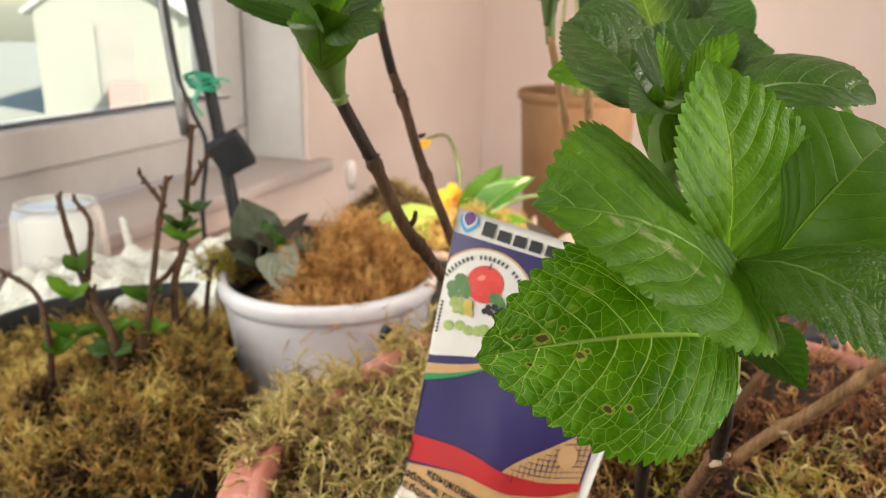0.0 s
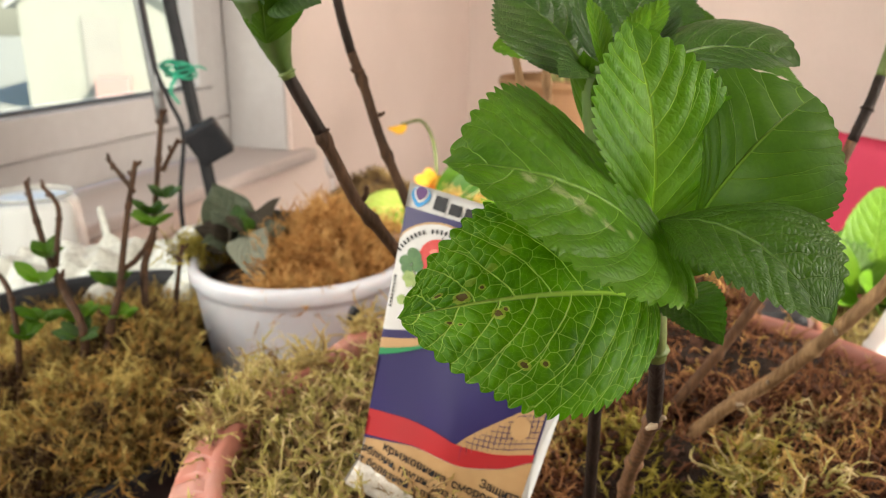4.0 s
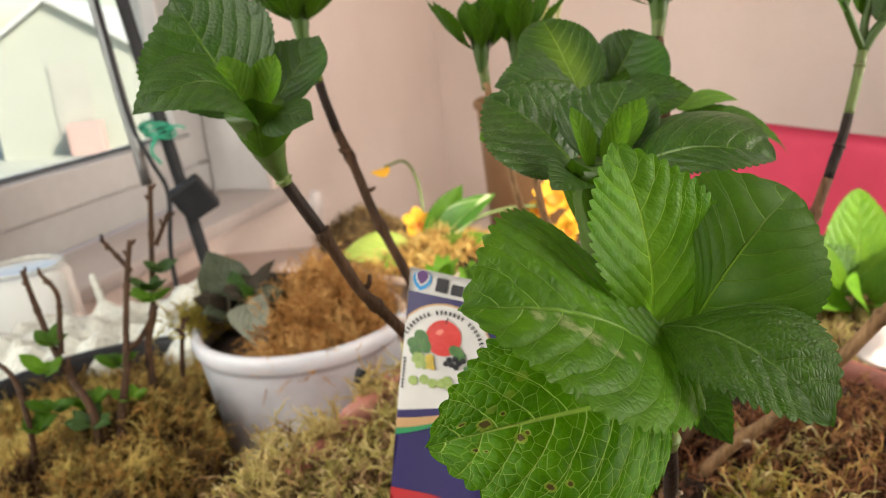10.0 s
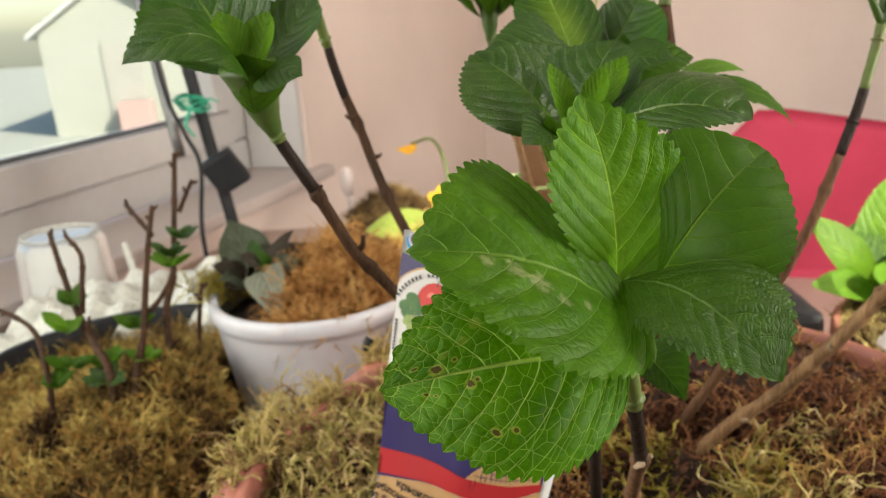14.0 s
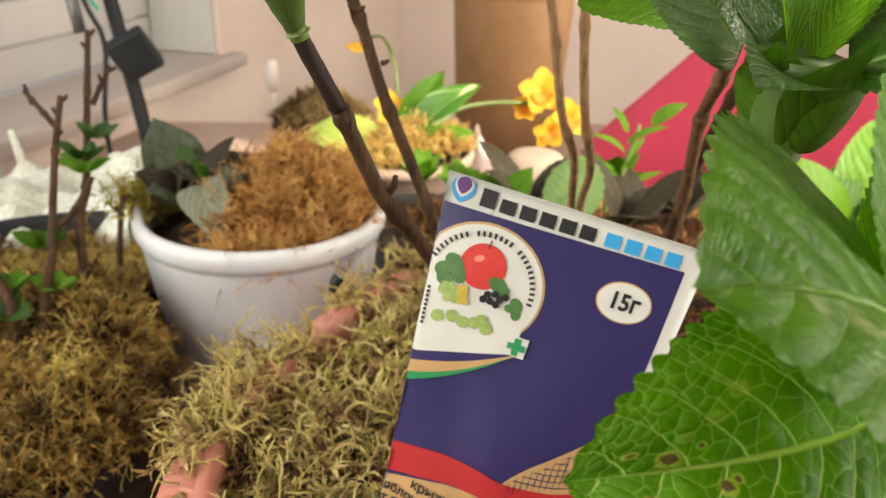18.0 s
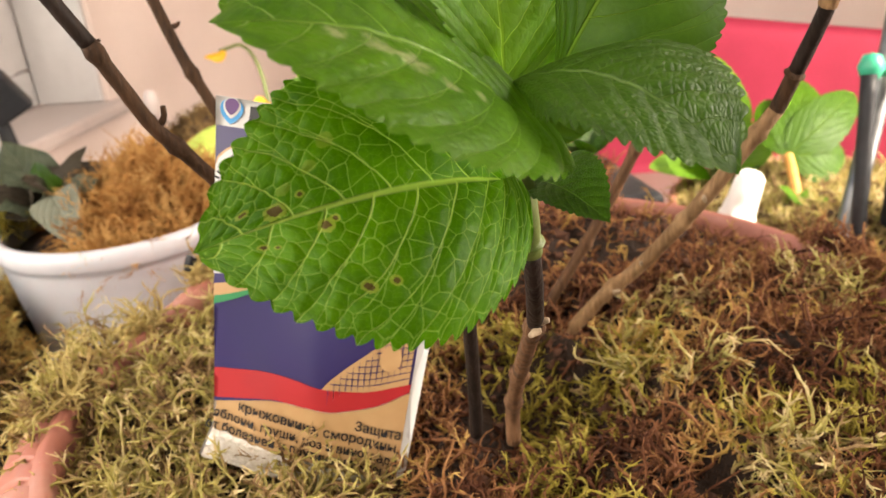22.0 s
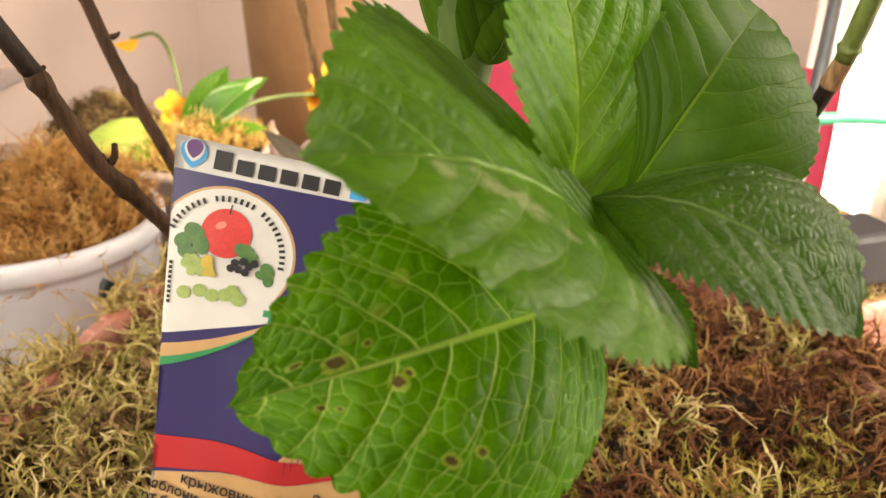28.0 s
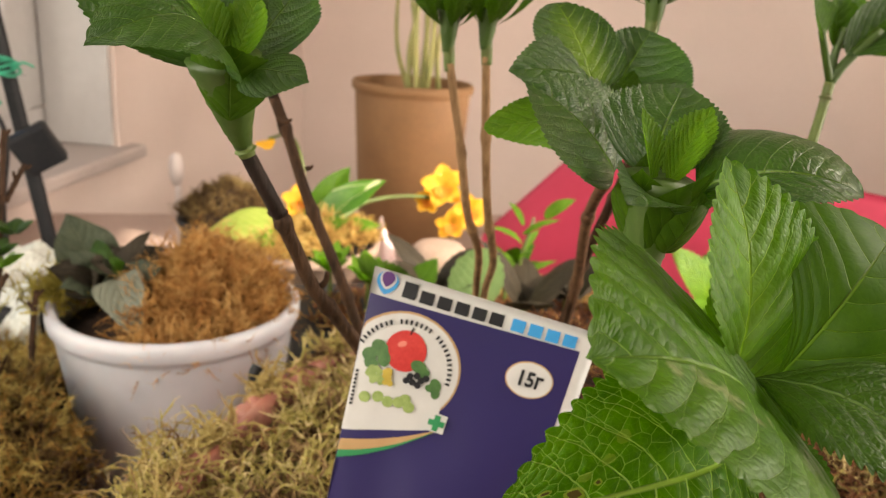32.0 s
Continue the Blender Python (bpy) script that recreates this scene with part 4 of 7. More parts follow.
roots = np.stack([POT_C[0] + rad * np.cos(ang), POT_C[1] + rad * np.sin(ang), 0.146 + 0.006 * wisp.rand(n_)], 1)
ways = np.stack([-0.5 + 0.5 * wisp.randn(n_), 0.4 * wisp.randn(n_), 0.8 + 0.5 * wisp.rand(n_)], 1)
tagged(strands("moss_wisps", roots, ways, 0.012 + 0.022 * wisp.rand(n_), MOSS, width=0.0006, seed=22, curl=1.2, n=9, feather=8), "loose straw coloured moss wisps hanging over the rim", "moss", kind="stuff")
# moss creeping over the rim, with bare stretches between
def over_rim(seed, count, a0, a1, bare, spread=0.020):
    r = rs(seed)
    out, way = [], []
    while len(out) < count:
        a = radians(a0 + (a1 - a0) * r.rand())
        if noise.noise((a * 9.0, seed, 0)) < bare:
            continue
        q = POT_R + dent(a) - 0.014 + spread * (r.rand() - 0.35)
        out.append((POT_C[0] + q * math.cos(a), POT_C[1] + q * math.sin(a), 0.151 + 0.004 * r.rand() - 0.75 * max(0.0, q - (POT_R + dent(a) - 0.015))))
        way.append((math.cos(a) * 0.7 * r.randn() + 0.5 * r.randn(), math.sin(a) * 0.7 * r.randn() + 0.5 * r.randn(), 0.35 + 0.4 * r.rand()))
    return np.array(out), np.array(way)


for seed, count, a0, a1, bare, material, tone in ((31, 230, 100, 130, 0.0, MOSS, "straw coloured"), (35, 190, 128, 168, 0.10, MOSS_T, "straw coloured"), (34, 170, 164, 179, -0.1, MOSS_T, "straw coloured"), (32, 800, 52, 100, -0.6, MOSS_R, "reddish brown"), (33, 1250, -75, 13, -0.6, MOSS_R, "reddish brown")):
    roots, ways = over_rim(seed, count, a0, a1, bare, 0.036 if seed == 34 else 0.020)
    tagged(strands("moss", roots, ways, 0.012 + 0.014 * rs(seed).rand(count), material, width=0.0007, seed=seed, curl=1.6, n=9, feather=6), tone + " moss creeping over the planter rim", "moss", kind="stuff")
n_ = 60
ang = np.radians(150 + 40 * wisp.rand(n_))
roots = np.stack([POT_C[0] + (POT_R - 0.012) * np.cos(ang), POT_C[1] + (POT_R - 0.012) * np.sin(ang), 0.146 + 0.004 * wisp.rand(n_)], 1)
ways = np.stack([-0.9 + 0.5 * wisp.randn(n_), 0.5 * wisp.randn(n_), 0.3 + 0.25 * wisp.randn(n_)], 1)
tagged(strands("moss_wisps", roots, ways, 0.012 + 0.012 * wisp.rand(n_), MOSS, width=0.0006, seed=23, curl=1.2, n=8, feather=6, droop=0.05), "straw coloured moss wisps on the planter rim", "moss", kind="stuff")

# ---- packet ----
PK_O = Vector((0.0072, 0.3195, 0.2830))       # upper corner
PK_R = Vector((0.94, -0.25, -0.235)).normalized()
PK_D = Vector((-0.16, -0.13, -0.97))
PK_D = (PK_D - PK_R * PK_D.dot(PK_R)).normalized()
PK_N = PK_D.cross(PK_R).normalized()
if PK_N.y > 0:
    PK_N = -PK_N
packet = thing("packet", "dark blue paper sachet with a fruit emblem leaning in the moss", "packet")


def pk_left(b):
    return -0.0007 + 0.088 * b - 0.35 * max(0.0, b - 0.124)


def pk_right(b):
    return 0.0885 - 0.022 * b


def pk_end(a):
    return 0.1365 + 0.12 * (a - 0.006)


def on_packet(a, b, lift=0.0):
    """A place on the packet's face: a across and b down, in metres."""
    s, q = (a - pk_left(b)) / (pk_right(b) - pk_left(b)), b / 0.145
    s, q = min(max(s, 0), 1), min(max(q, 0), 1)
    bulge = 0.0042 * math.sin(math.pi * s) ** 0.8 * math.sin(math.pi * q) ** 0.6 + 0.0009 * math.sin(8 * s + 5 * q) * math.sin(math.pi * q) + 0.0007 * math.sin(19 * s - 11 * q) * q * q
    return PK_O + PK_R * a + PK_D * b + PK_N * (bulge + 2.0 * lift)


def band(name, upper, lower, a0, a1, material, lift, label="", n=30, rows=6, parent=None):
    """A printed field between two curves over the width, kept inside the sachet's edges."""
    verts = []
    for i in range(n + 1):
        a = a0 + (a1 - a0) * i / n
        u, l = upper(a), lower(a)
        for k in range(rows + 1):
            b = u + (l - u) * k / rows
            aa = min(max(a, pk_left(b) + 0.0003), pk_right(b) - 0.0003)
            verts.append(on_packet(aa, b, lift))
    return mesh_ob(name, verts, grid_faces(n + 1, rows + 1), material, parent or packet, label)


def disc(name, ca, cb, ra, rb, material, lift, label="", n=40, turn=0.0, parent=None):
    verts = [on_packet(ca, cb, lift)]
    for ring in (0.34, 0.67, 1.0):
        for j in range(n):
            w = 2 * math.pi * j / n
            x, y = ra * ring * math.cos(w), rb * ring * math.sin(w)
            a, b = ca + x * math.cos(turn) - y * math.sin(turn), cb + x * math.sin(turn) + y * math.cos(turn)
            verts.append(on_packet(max(a, pk_left(b) + 0.0004), b, lift))
    faces = [(0, 1 + j, 1 + (j + 1) % n) for j in range(n)]
    for r in range(2):
        faces += [(1 + r * n + j, 1 + (r + 1) * n + j, 1 + (r + 1) * n + (j + 1) % n, 1 + r * n + (j + 1) % n) for j in range(n)]
    return mesh_ob(name, verts, faces, material, parent or packet, label)


def quad(name, ca, cb, w, h, material, lift, turn=0.0, parent=None, label=""):
    verts = []
    for i in range(3):
        for j in range(3):
            x, y = w * (j / 2 - 0.5), h * (i / 2 - 0.5)
            verts.append(on_packet(ca + x * math.cos(turn) - y * math.sin(turn), cb + x * math.sin(turn) + y * math.cos(turn), lift))
    return mesh_ob(name, verts, grid_faces(3, 3), material, parent or packet, label)


def lettering(words, a, b, size, slope, material, lift, align="RIGHT", parent=None, bold=0.0):
    """Words along a line that ends or starts at (a, b)."""
    cu = bpy.data.curves.new("words", "FONT")
    cu.body, cu.size, cu.align_x, cu.resolution_u, cu.offset = words, size, align, 2, bold
    ob = bpy.data.objects.new("words", cu)
    scene.collection.objects.link(ob)
    bpy.context.view_layer.update()
    me = bpy.data.meshes.new_from_object(ob.evaluated_get(bpy.context.evaluated_depsgraph_get()))
    bpy.data.objects.remove(ob)
    for v in me.vertices:
        x, y = v.co.x * 0.9, v.co.y
        v.co = on_packet(a + x, b - y + slope * x, lift)
    me.materials.clear()
    me.materials.append(material)
    out = new("lettering", me)
    out.parent = parent or packet
    out["label"] = "black printed words"
    return out


PK_BLUE = plain("print_blue", (0.030, 0.024, 0.108), 0.32)
PK_WHITE = surface("print_white", (0.56, 0.55, 0.54), (0.64, 0.63, 0.62), 20, 0.35, 0.1, 0.0002)
PK_FOIL = surface("crimped_foil", (0.58, 0.50, 0.40), (0.84, 0.81, 0.78), 90, 0.22, 0.9, 0.0012)
PK_RED = plain("print_red", (0.42, 0.025, 0.032), 0.35)
PK_TAN = surface("print_tan", (0.44, 0.26, 0.12), (0.52, 0.33, 0.165), 25, 0.4, 0.1, 0.0002)
PK_GREEN = plain("print_green", (0.02, 0.24, 0.09), 0.4)
PK_BLACK = plain("print_black", (0.012, 0.012, 0.016), 0.45)
PK_CYAN = plain("print_cyan", (0.03, 0.30, 0.65), 0.4)
PK_VIOLET = plain("print_violet", (0.10, 0.03, 0.16), 0.4)
PK_GRAPE = surface("print_grape", (0.16, 0.26, 0.06), (0.36, 0.45, 0.16), 300, 0.4, 0.0)
PK_APPLE = surface("print_apple", (0.45, 0.015, 0.02), (0.62, 0.06, 0.05), 120, 0.35, 0.0)
PK_LEAF = surface("print_leaf", (0.03, 0.10, 0.03), (0.09, 0.20, 0.06), 250, 0.4, 0.0)


def packet_body():
    verts, nx, ny = [], 26, 44
    for side in (0, 1):
        for i in range(ny + 1):
            for j in range(nx + 1):
                q = i / ny
                b = q * 0.14
                l, r = pk_left(b), pk_right(b)
                a = l + (r - l) * j / nx
                b = q * pk_end(a)
                p = on_packet(a, b)
                if side:
                    base = PK_O + PK_R * a + PK_D * b
                    p = base - (p - base) - PK_N * 0.0008
                verts.append(p)
    m = (nx + 1) * (ny + 1)
    front = grid_faces(ny + 1, nx + 1)
    faces = front + [tuple(k + m for k in q[::-1]) for q in front]
    ring = list(range(nx + 1)) + [i * (nx + 1) + nx for i in range(1, ny + 1)] + [ny * (nx + 1) + j for j in range(nx - 1, -1, -1)] + [i * (nx + 1) for i in range(ny - 1, 0, -1)]
    for p, q in zip(ring, ring[1:] + ring[:1]):
        faces.append((p, q, q + m, p + m))
    mesh_ob("body", verts, faces, PK_WHITE, packet)


packet_body()
MM = 0.001
R_EDGE = 0.0815


def curve_through(pts):
    xs, ys = zip(*pts)
    xs, ys = np.array(xs) * MM, np.array(ys) * MM
    fine = np.linspace(xs[0], xs[-1], 60)
    path = smooth_path(np.stack([xs, ys, ys * 0], 1), 12)
    return lambda a: float(np.interp(a, path[:, 0], path[:, 1]))


red_up = curve_through([(0, 101), (8, 100), (25, 97.8), (40, 98.5), (50, 100.3), (65, 99.5), (78, 96), (90, 92.5)])
red_low = curve_through([(0, 114), (11, 112), (30, 108.6), (45, 108.8), (56, 109), (70, 105), (80, 99.5), (90, 93.5)])
band("blue_field", lambda a: 0.0100 - 0.00002 * a / MM, lambda a: red_up(a) + 0.004, 0.0002, R_EDGE + 0.001, PK_BLUE, 0.00012, "dark blue print", rows=24)
band("tan_field", lambda a: red_low(a) + 0.0004, lambda a: pk_end(a) - 0.0095, 0.0060, R_EDGE + 0.001, PK_TAN, 0.00014, "tan print", rows=8)
band("red_wave", red_up, lambda a: max(red_low(a), red_up(a) + 0.0003), 0.0060, R_EDGE + 0.0008, PK_RED, 0.00032, "red printed wave")
band("navy_line", lambda a: red_low(a) - 0.0002, lambda a: red_low(a) + 0.0018 * max(0.05, 1 - a / 0.034), 0.0090, 0.036, PK_BLUE, 0.0004, "dark blue line")
band("net_field", lambda a: 0.1003 - 0.0250 * ((a - 0.0498) / 0.0247) ** 0.85 if a > 0.0498 else 0.1003, lambda a: red_up(a) + 0.0005, 0.0498, R_EDGE, PK_TAN, 0.00022, "tan print crossed by a fine dark net", rows=10)
for k in range(15):
    a0 = 0.052 + 0.0021 * k
    top = 0.1003 - 0.0250 * ((a0 - 0.0498) / 0.0247) ** 0.85
    if a0 < R_EDGE - 0.0005:
        band("net_line", lambda a: top + (a - a0) * 22.0, lambda a: min(top + (a - a0) * 22.0 + 0.009, red_up(a)), a0, a0 + 0.00045, PK_BLUE, 0.0004, n=1, rows=4)
for k in range(1, 9):
    lo = 0.0498 + 0.0030 * k
    band("net_line", lambda a: red_up(a) - 0.0026 * k - 0.00025, lambda a: red_up(a) - 0.0026 * k + 0.0001, min(lo, R_EDGE - 0.002), R_EDGE, PK_BLUE, 0.0004, n=10, rows=1)
disc("mite_shape", 0.0735, 0.0850, 0.0040, 0.0052, PK_TAN, 0.0005, "tan blot on the net")

# emblem
emblem = disc("emblem", 0.0200, 0.0335, 0.0222, 0.0215, PK_TAN, 0.00022, "round fruit emblem")
disc("emblem_field", 0.0200, 0.0336, 0.0214, 0.0208, PK_WHITE, 0.00034, parent=emblem)
band("emblem_field", lambda a: 0.036, lambda a: 0.0632 - 0.0100 * max(0, (a - 0.006) / 0.032), 0.0030, 0.0385, PK_WHITE, 0.00040, parent=emblem)
band("navy_line", lambda a: 0.0632 - 0.0100 * (a - 0.006) / 0.032, lambda a: 0.0672 - 0.0132 * (a - 0.006) / 0.032 + 0.0012 * math.sin((a - 0.006) / 0.032 * 3.14), 0.0055, 0.0385, PK_BLUE, 0.00046)
band("tan_line", lambda a: 0.0668 - 0.0132 * (a - 0.006) / 0.032 + 0.0014 * math.sin((a - 0.006) / 0.032 * 3.14), lambda a: 0.0716 - 0.0174 * (a - 0.006) / 0.032 + 0.0022 * math.sin((a - 0.006) / 0.032 * 3.14), 0.0058, 0.0390, PK_TAN, 0.0005)
band("green_line", lambda a: 0.0716 - 0.0174 * (a - 0.006) / 0.032 + 0.0022 * math.sin((a - 0.006) / 0.032 * 3.14), lambda a: 0.0748 - 0.0204 * (a - 0.006) / 0.032 + 0.0022 * math.sin((a - 0.006) / 0.032 * 3.14), 0.0062, 0.0385, PK_GREEN, 0.0005)
disc("apple", 0.0195, 0.0268, 0.0078, 0.0079, PK_APPLE, 0.00055, "red apple", parent=emblem)
disc("apple_shine", 0.0175, 0.0245, 0.0018, 0.0011, plain("print_rose", (0.72, 0.22, 0.17), 0.4), 0.0006, "pale shine printed on the apple", n=16, turn=-0.6, parent=emblem)
quad("apple_stalk", 0.0196, 0.0190, 0.0005, 0.0030, PK_BLACK, 0.0006, 0.1, parent=emblem)
for ca, cb, ra, rb, tw in ((0.0100, 0.0285, 0.0036, 0.0029, 0.6), (0.0070, 0.0318, 0.0030, 0.0026, -0.5), (0.0125, 0.0318, 0.0034, 0.0025, 1.2), (0.0085, 0.0350, 0.0030, 0.0024, 0.3), (0.0260, 0.0312, 0.0034, 0.0024, 0.3), (0.0283, 0.0330, 0.0024, 0.0019, -0.4),
                           (0.0340, 0.0362, 0.0028, 0.0021, 1.0), (0.0348, 0.0392, 0.0022, 0.0017, 1.4), (0.0322, 0.0378, 0.0018, 0.0015, 0.2)):
    disc("printed_leaf", ca, cb, ra, rb, PK_LEAF, 0.0006, n=14, turn=tw, parent=emblem)
rng = np.random.RandomState(3)
PK_GOLD = surface("print_gold", (0.38, 0.26, 0.03), (0.55, 0.42, 0.08), 300, 0.4, 0.0)
for k in range(16):
    disc("grape", 0.0085 + 0.0060 * rng.rand(), 0.0355 + 0.0060 * rng.rand(), 0.0013, 0.0013, PK_GRAPE, 0.00062 + 0.00001 * k, n=12, parent=emblem)
for k in range(12):
    disc("grape", 0.0138 + 0.0040 * rng.rand(), 0.0352 + 0.0060 * rng.rand(), 0.0012, 0.0012, PK_GOLD, 0.00080 + 0.00001 * k, "golden grape", n=12, parent=emblem)
for k, (ca, cb) in enumerate(((0.0098, 0.0482), (0.0146, 0.0466), (0.0186, 0.0474), (0.0226, 0.0464), (0.0268, 0.0472), (0.0246, 0.0448))):
    disc("gooseberry", ca, cb, 0.0022, 0.0022, PK_GRAPE, 0.00062 + 0.00002 * k, n=16, parent=emblem)
for ca, cb in ((0.0238, 0.0352), (0.0262, 0.0344), (0.0282, 0.0358), (0.0252, 0.0372), (0.0298, 0.0344), (0.0274, 0.0378), (0.0228, 0.0372)):
    disc("currant", ca, cb, 0.0013, 0.0013, PK_BLACK, 0.0009, n=12, parent=emblem)
cross = quad("cross_field", 0.0385, 0.0498, 0.0072, 0.0072, PK_WHITE, 0.0007)
for w, h in ((0.0062, 0.0023), (0.0023, 0.0062)):
    quad("green_cross", 0.0385, 0.0498, w, h, PK_GREEN, 0.00085 + 0.00005 * (w > h), parent=cross)
for k in range(29):
    w = math.radians(192 + k * 6.1)
    ca, cb = 0.0200 + 0.0180 * math.cos(w), 0.0336 + 0.0178 * math.sin(w)
    if k not in (9, 17) and ca > pk_left(cb) + 0.0008:
        quad("print_bar", ca, cb, 0.0009, 0.0018, PK_BLACK, 0.0006, w + math.pi / 2, label="dark printed bar", parent=emblem)
for k in range(9):
    b = 0.0395 + 0.0016 * k
    quad("print_bar", pk_left(b) + 0.0016, b, 0.0011, 0.0011, PK_BLACK, 0.0006, label="dark printed bar", parent=emblem)

# white head with the plain shapes of the name
def drop(name, ca, cb, w, h, material, lift, label="", n=28):
    """A printed drop with its point downwards."""
    verts = [on_packet(ca, cb, lift)]
    for j in range(n):
        q = 2 * math.pi * j / n
        x, y = 0.5 * w * math.sin(q) * abs(math.sin(q / 2)) ** 0.6, 0.5 * h * math.cos(q)
        verts.append(on_packet(max(ca + x, pk_left(cb + y) + 0.0003), cb + y, lift))
    return mesh_ob(name, verts, [(0, 1 + j, 1 + (j + 1) % n) for j in range(n)], material, packet, label)


drop("logo_shape", 0.0055, 0.0046, 0.0098, 0.0088, PK_CYAN, 0.0003, "blue drop mark")
drop("logo_shape", 0.0055, 0.0035, 0.0074, 0.0070, PK_WHITE, 0.0004)
drop("logo_shape", 0.0055, 0.0030, 0.0058, 0.0058, PK_VIOLET, 0.0005, "violet drop mark")
for k in range(6):
    h = 0.0070 if k == 0 else 0.0054
    quad("name_block", 0.0145 + 0.0068 * k, 0.0048 + (0.0070 - h) / 2, 0.0052, h * 0.86, PK_BLACK, 0.0004, label="plain black block")
for k in range(4):
    quad("name_block", 0.0570 + 0.0068 * k, 0.0056, 0.0052, 0.0046, PK_CYAN, 0.0004, label="plain blue block")
oval = disc("weight_field", 0.0672, 0.0240, 0.0094, 0.0070, PK_TAN, 0.0003, "white oval field")
disc("weight_field", 0.0672, 0.0240, 0.0089, 0.0065, PK_WHITE, 0.0004, parent=oval)
lettering("15г", 0.0672, 0.0264, 0.0080, 0.0, PK_BLACK, 0.0006, "CENTER", oval, 0.00026)
lettering("Защита", R_EDGE + 0.0005, 0.1175, 0.0056, 0.10, PK_BLACK, 0.0005, bold=0.00010)
lettering("крыжовника, смородины,", R_EDGE + 0.0005, 0.1232, 0.0056, 0.13, PK_BLACK, 0.0005, bold=0.00010)
lettering("яблони, груши, роз и винограда", R_EDGE + 0.0005, 0.1288, 0.0052, 0.13, PK_BLACK, 0.0005, bold=0.00010)
lettering("от болезней и паутинного клеща", R_EDGE + 0.0005, 0.1340, 0.0052, 0.13, PK_BLACK, 0.0005, bold=0.00010)
seal = band("crimped_seal", lambda a: pk_end(a) - 0.0095 - 0.0040 * max(0.0, 1 - a / 0.045) - 0.0006 * math.sin(a * 900), lambda a: pk_end(a) + 0.0004, 0.0052, 0.0840, PK_FOIL, 0.0005, "shiny crimped seal", rows=6)
for k in range(5):
    band("crimp", lambda a: pk_end(a) - 0.0090 + 0.0018 * k, lambda a: pk_end(a) - 0.0082 + 0.0018 * k, 0.0056, 0.0836, PK_FOIL, 0.0011, rows=1, parent=seal)

# ---- hydrangea in the planter ----
STALK_SCAR = surface("pale_scar", (0.20, 0.14, 0.09), (0.40, 0.30, 0.20), 200, 0.7, 0.3)
HYD = dict(category="hydrangea", group="hydrangeas in the planter")
main = tagged(new("hydrangea"), "hydrangea shoot with broad toothed green leaves, one spotted brown", **HYD)
rod("stem", [(0.0935, 0.2725, 0.150), (0.0925, 0.268, 0.168), (0.0880, 0.243, 0.198), (0.0838, 0.212, 0.233)], 0.0028, 0.0025, BARK_MID, main, nodes=(0.25, 0.55, 0.97), seed=1)
rod("stem_dark", [(0.0838, 0.212, 0.233), (0.0800, 0.200, 0.249), (0.0772, 0.193, 0.262)], 0.0023, 0.0022, BARK_DARK, main, "blackened stretch of stem", seed=2)
rod("shoot", [(0.0772, 0.193, 0.262), (0.0748, 0.188, 0.276), (0.0725, 0.186, 0.296)], 0.0026, 0.0024, SHOOT, main, "pale green shoot", nodes=(0.1,), seed=3)
leaf("leaf", (0.0681, 0.1828, 0.2840), (0.0081, 0.1714, 0.2822), (-0.1363, -0.8462, 0.5152), 0.0509, LEAF_A, main, "bright green leaf with brown spots and pale veins", sag=0.209, cup=-0.342, fold=0.423, belly=0.462, full=0.585, heart=0.073, lop=-0.072, skew=0.031, twist=0.040, curl=-0.026, teeth=22, tooth=0.062, quilt=0.010, nu=170, nv=17, point=0.04)
leaf("leaf", (0.0681, 0.1756, 0.3007), (0.0204, 0.1585, 0.3245), (-0.4682, -0.4219, 0.7764), 0.0687, LEAF_S, main, "broad glossy leaf arching towards the front", sag=0.088, cup=-0.063, fold=0.064, belly=0.470, full=0.663, heart=0.187, lop=0.071, skew=0.083, twist=0.100, curl=0.056, teeth=22, tooth=0.055, quilt=0.013, slope=0.62, veins=6.0, nu=170, nv=17, seed=2)
leaf("leaf", (0.0720, 0.1924, 0.3004), (0.0636, 0.1986, 0.3501), (0.4591, -0.8544, 0.2433), 0.0428, LEAF_C, main, "upright fresh green leaf", sag=0.103, cup=-0.055, fold=0.232, belly=0.437, full=0.591, heart=0.081, lop=0.096, skew=-0.088, twist=0.278, curl=-0.013, slope=0.58, veins=6.5, teeth=21, tooth=0.065, quilt=0.012, nu=170, nv=15, seed=3)
leaf("leaf", (0.0752, 0.1920, 0.2985), (0.0840, 0.2080, 0.3330), (-0.10, -0.95, 0.20), 0.026, LEAF_C, main, cup=0.15, teeth=20, tooth=0.07, quilt=0.012, nu=110, nv=11, seed=4, full=0.56)
leaf("leaf", (0.0803, 0.1910, 0.2957), (0.1138, 0.2002, 0.3314), (-0.4283, -0.7787, 0.4584), 0.0463, LEAF_F, main, "smooth rounded dark leaf", sag=0.212, cup=-0.252, fold=0.133, belly=0.613, full=0.657, heart=-0.015, lop=0.042, skew=-0.150, twist=-0.236, curl=-0.026, teeth=21, tooth=0.030, quilt=0.004, slope=0.55, veins=6.0, nu=150, nv=13, blunt=0.05, seed=5, pucker=0.002)
leaf("leaf", (0.0718, 0.1845, 0.3031), (0.0993, 0.1514, 0.2860), (0.0484, -0.4503, 0.8916), 0.0375, LEAF_R, main, "wrinkled glossy leaf", sag=0.231, cup=-0.370, fold=0.339, belly=0.482, full=0.457, heart=-0.198, lop=-0.135, skew=-0.042, twist=-0.097, curl=-0.109, teeth=20, tooth=0.080, quilt=0.010, nu=150, nv=14, seed=6, pucker=0.008)
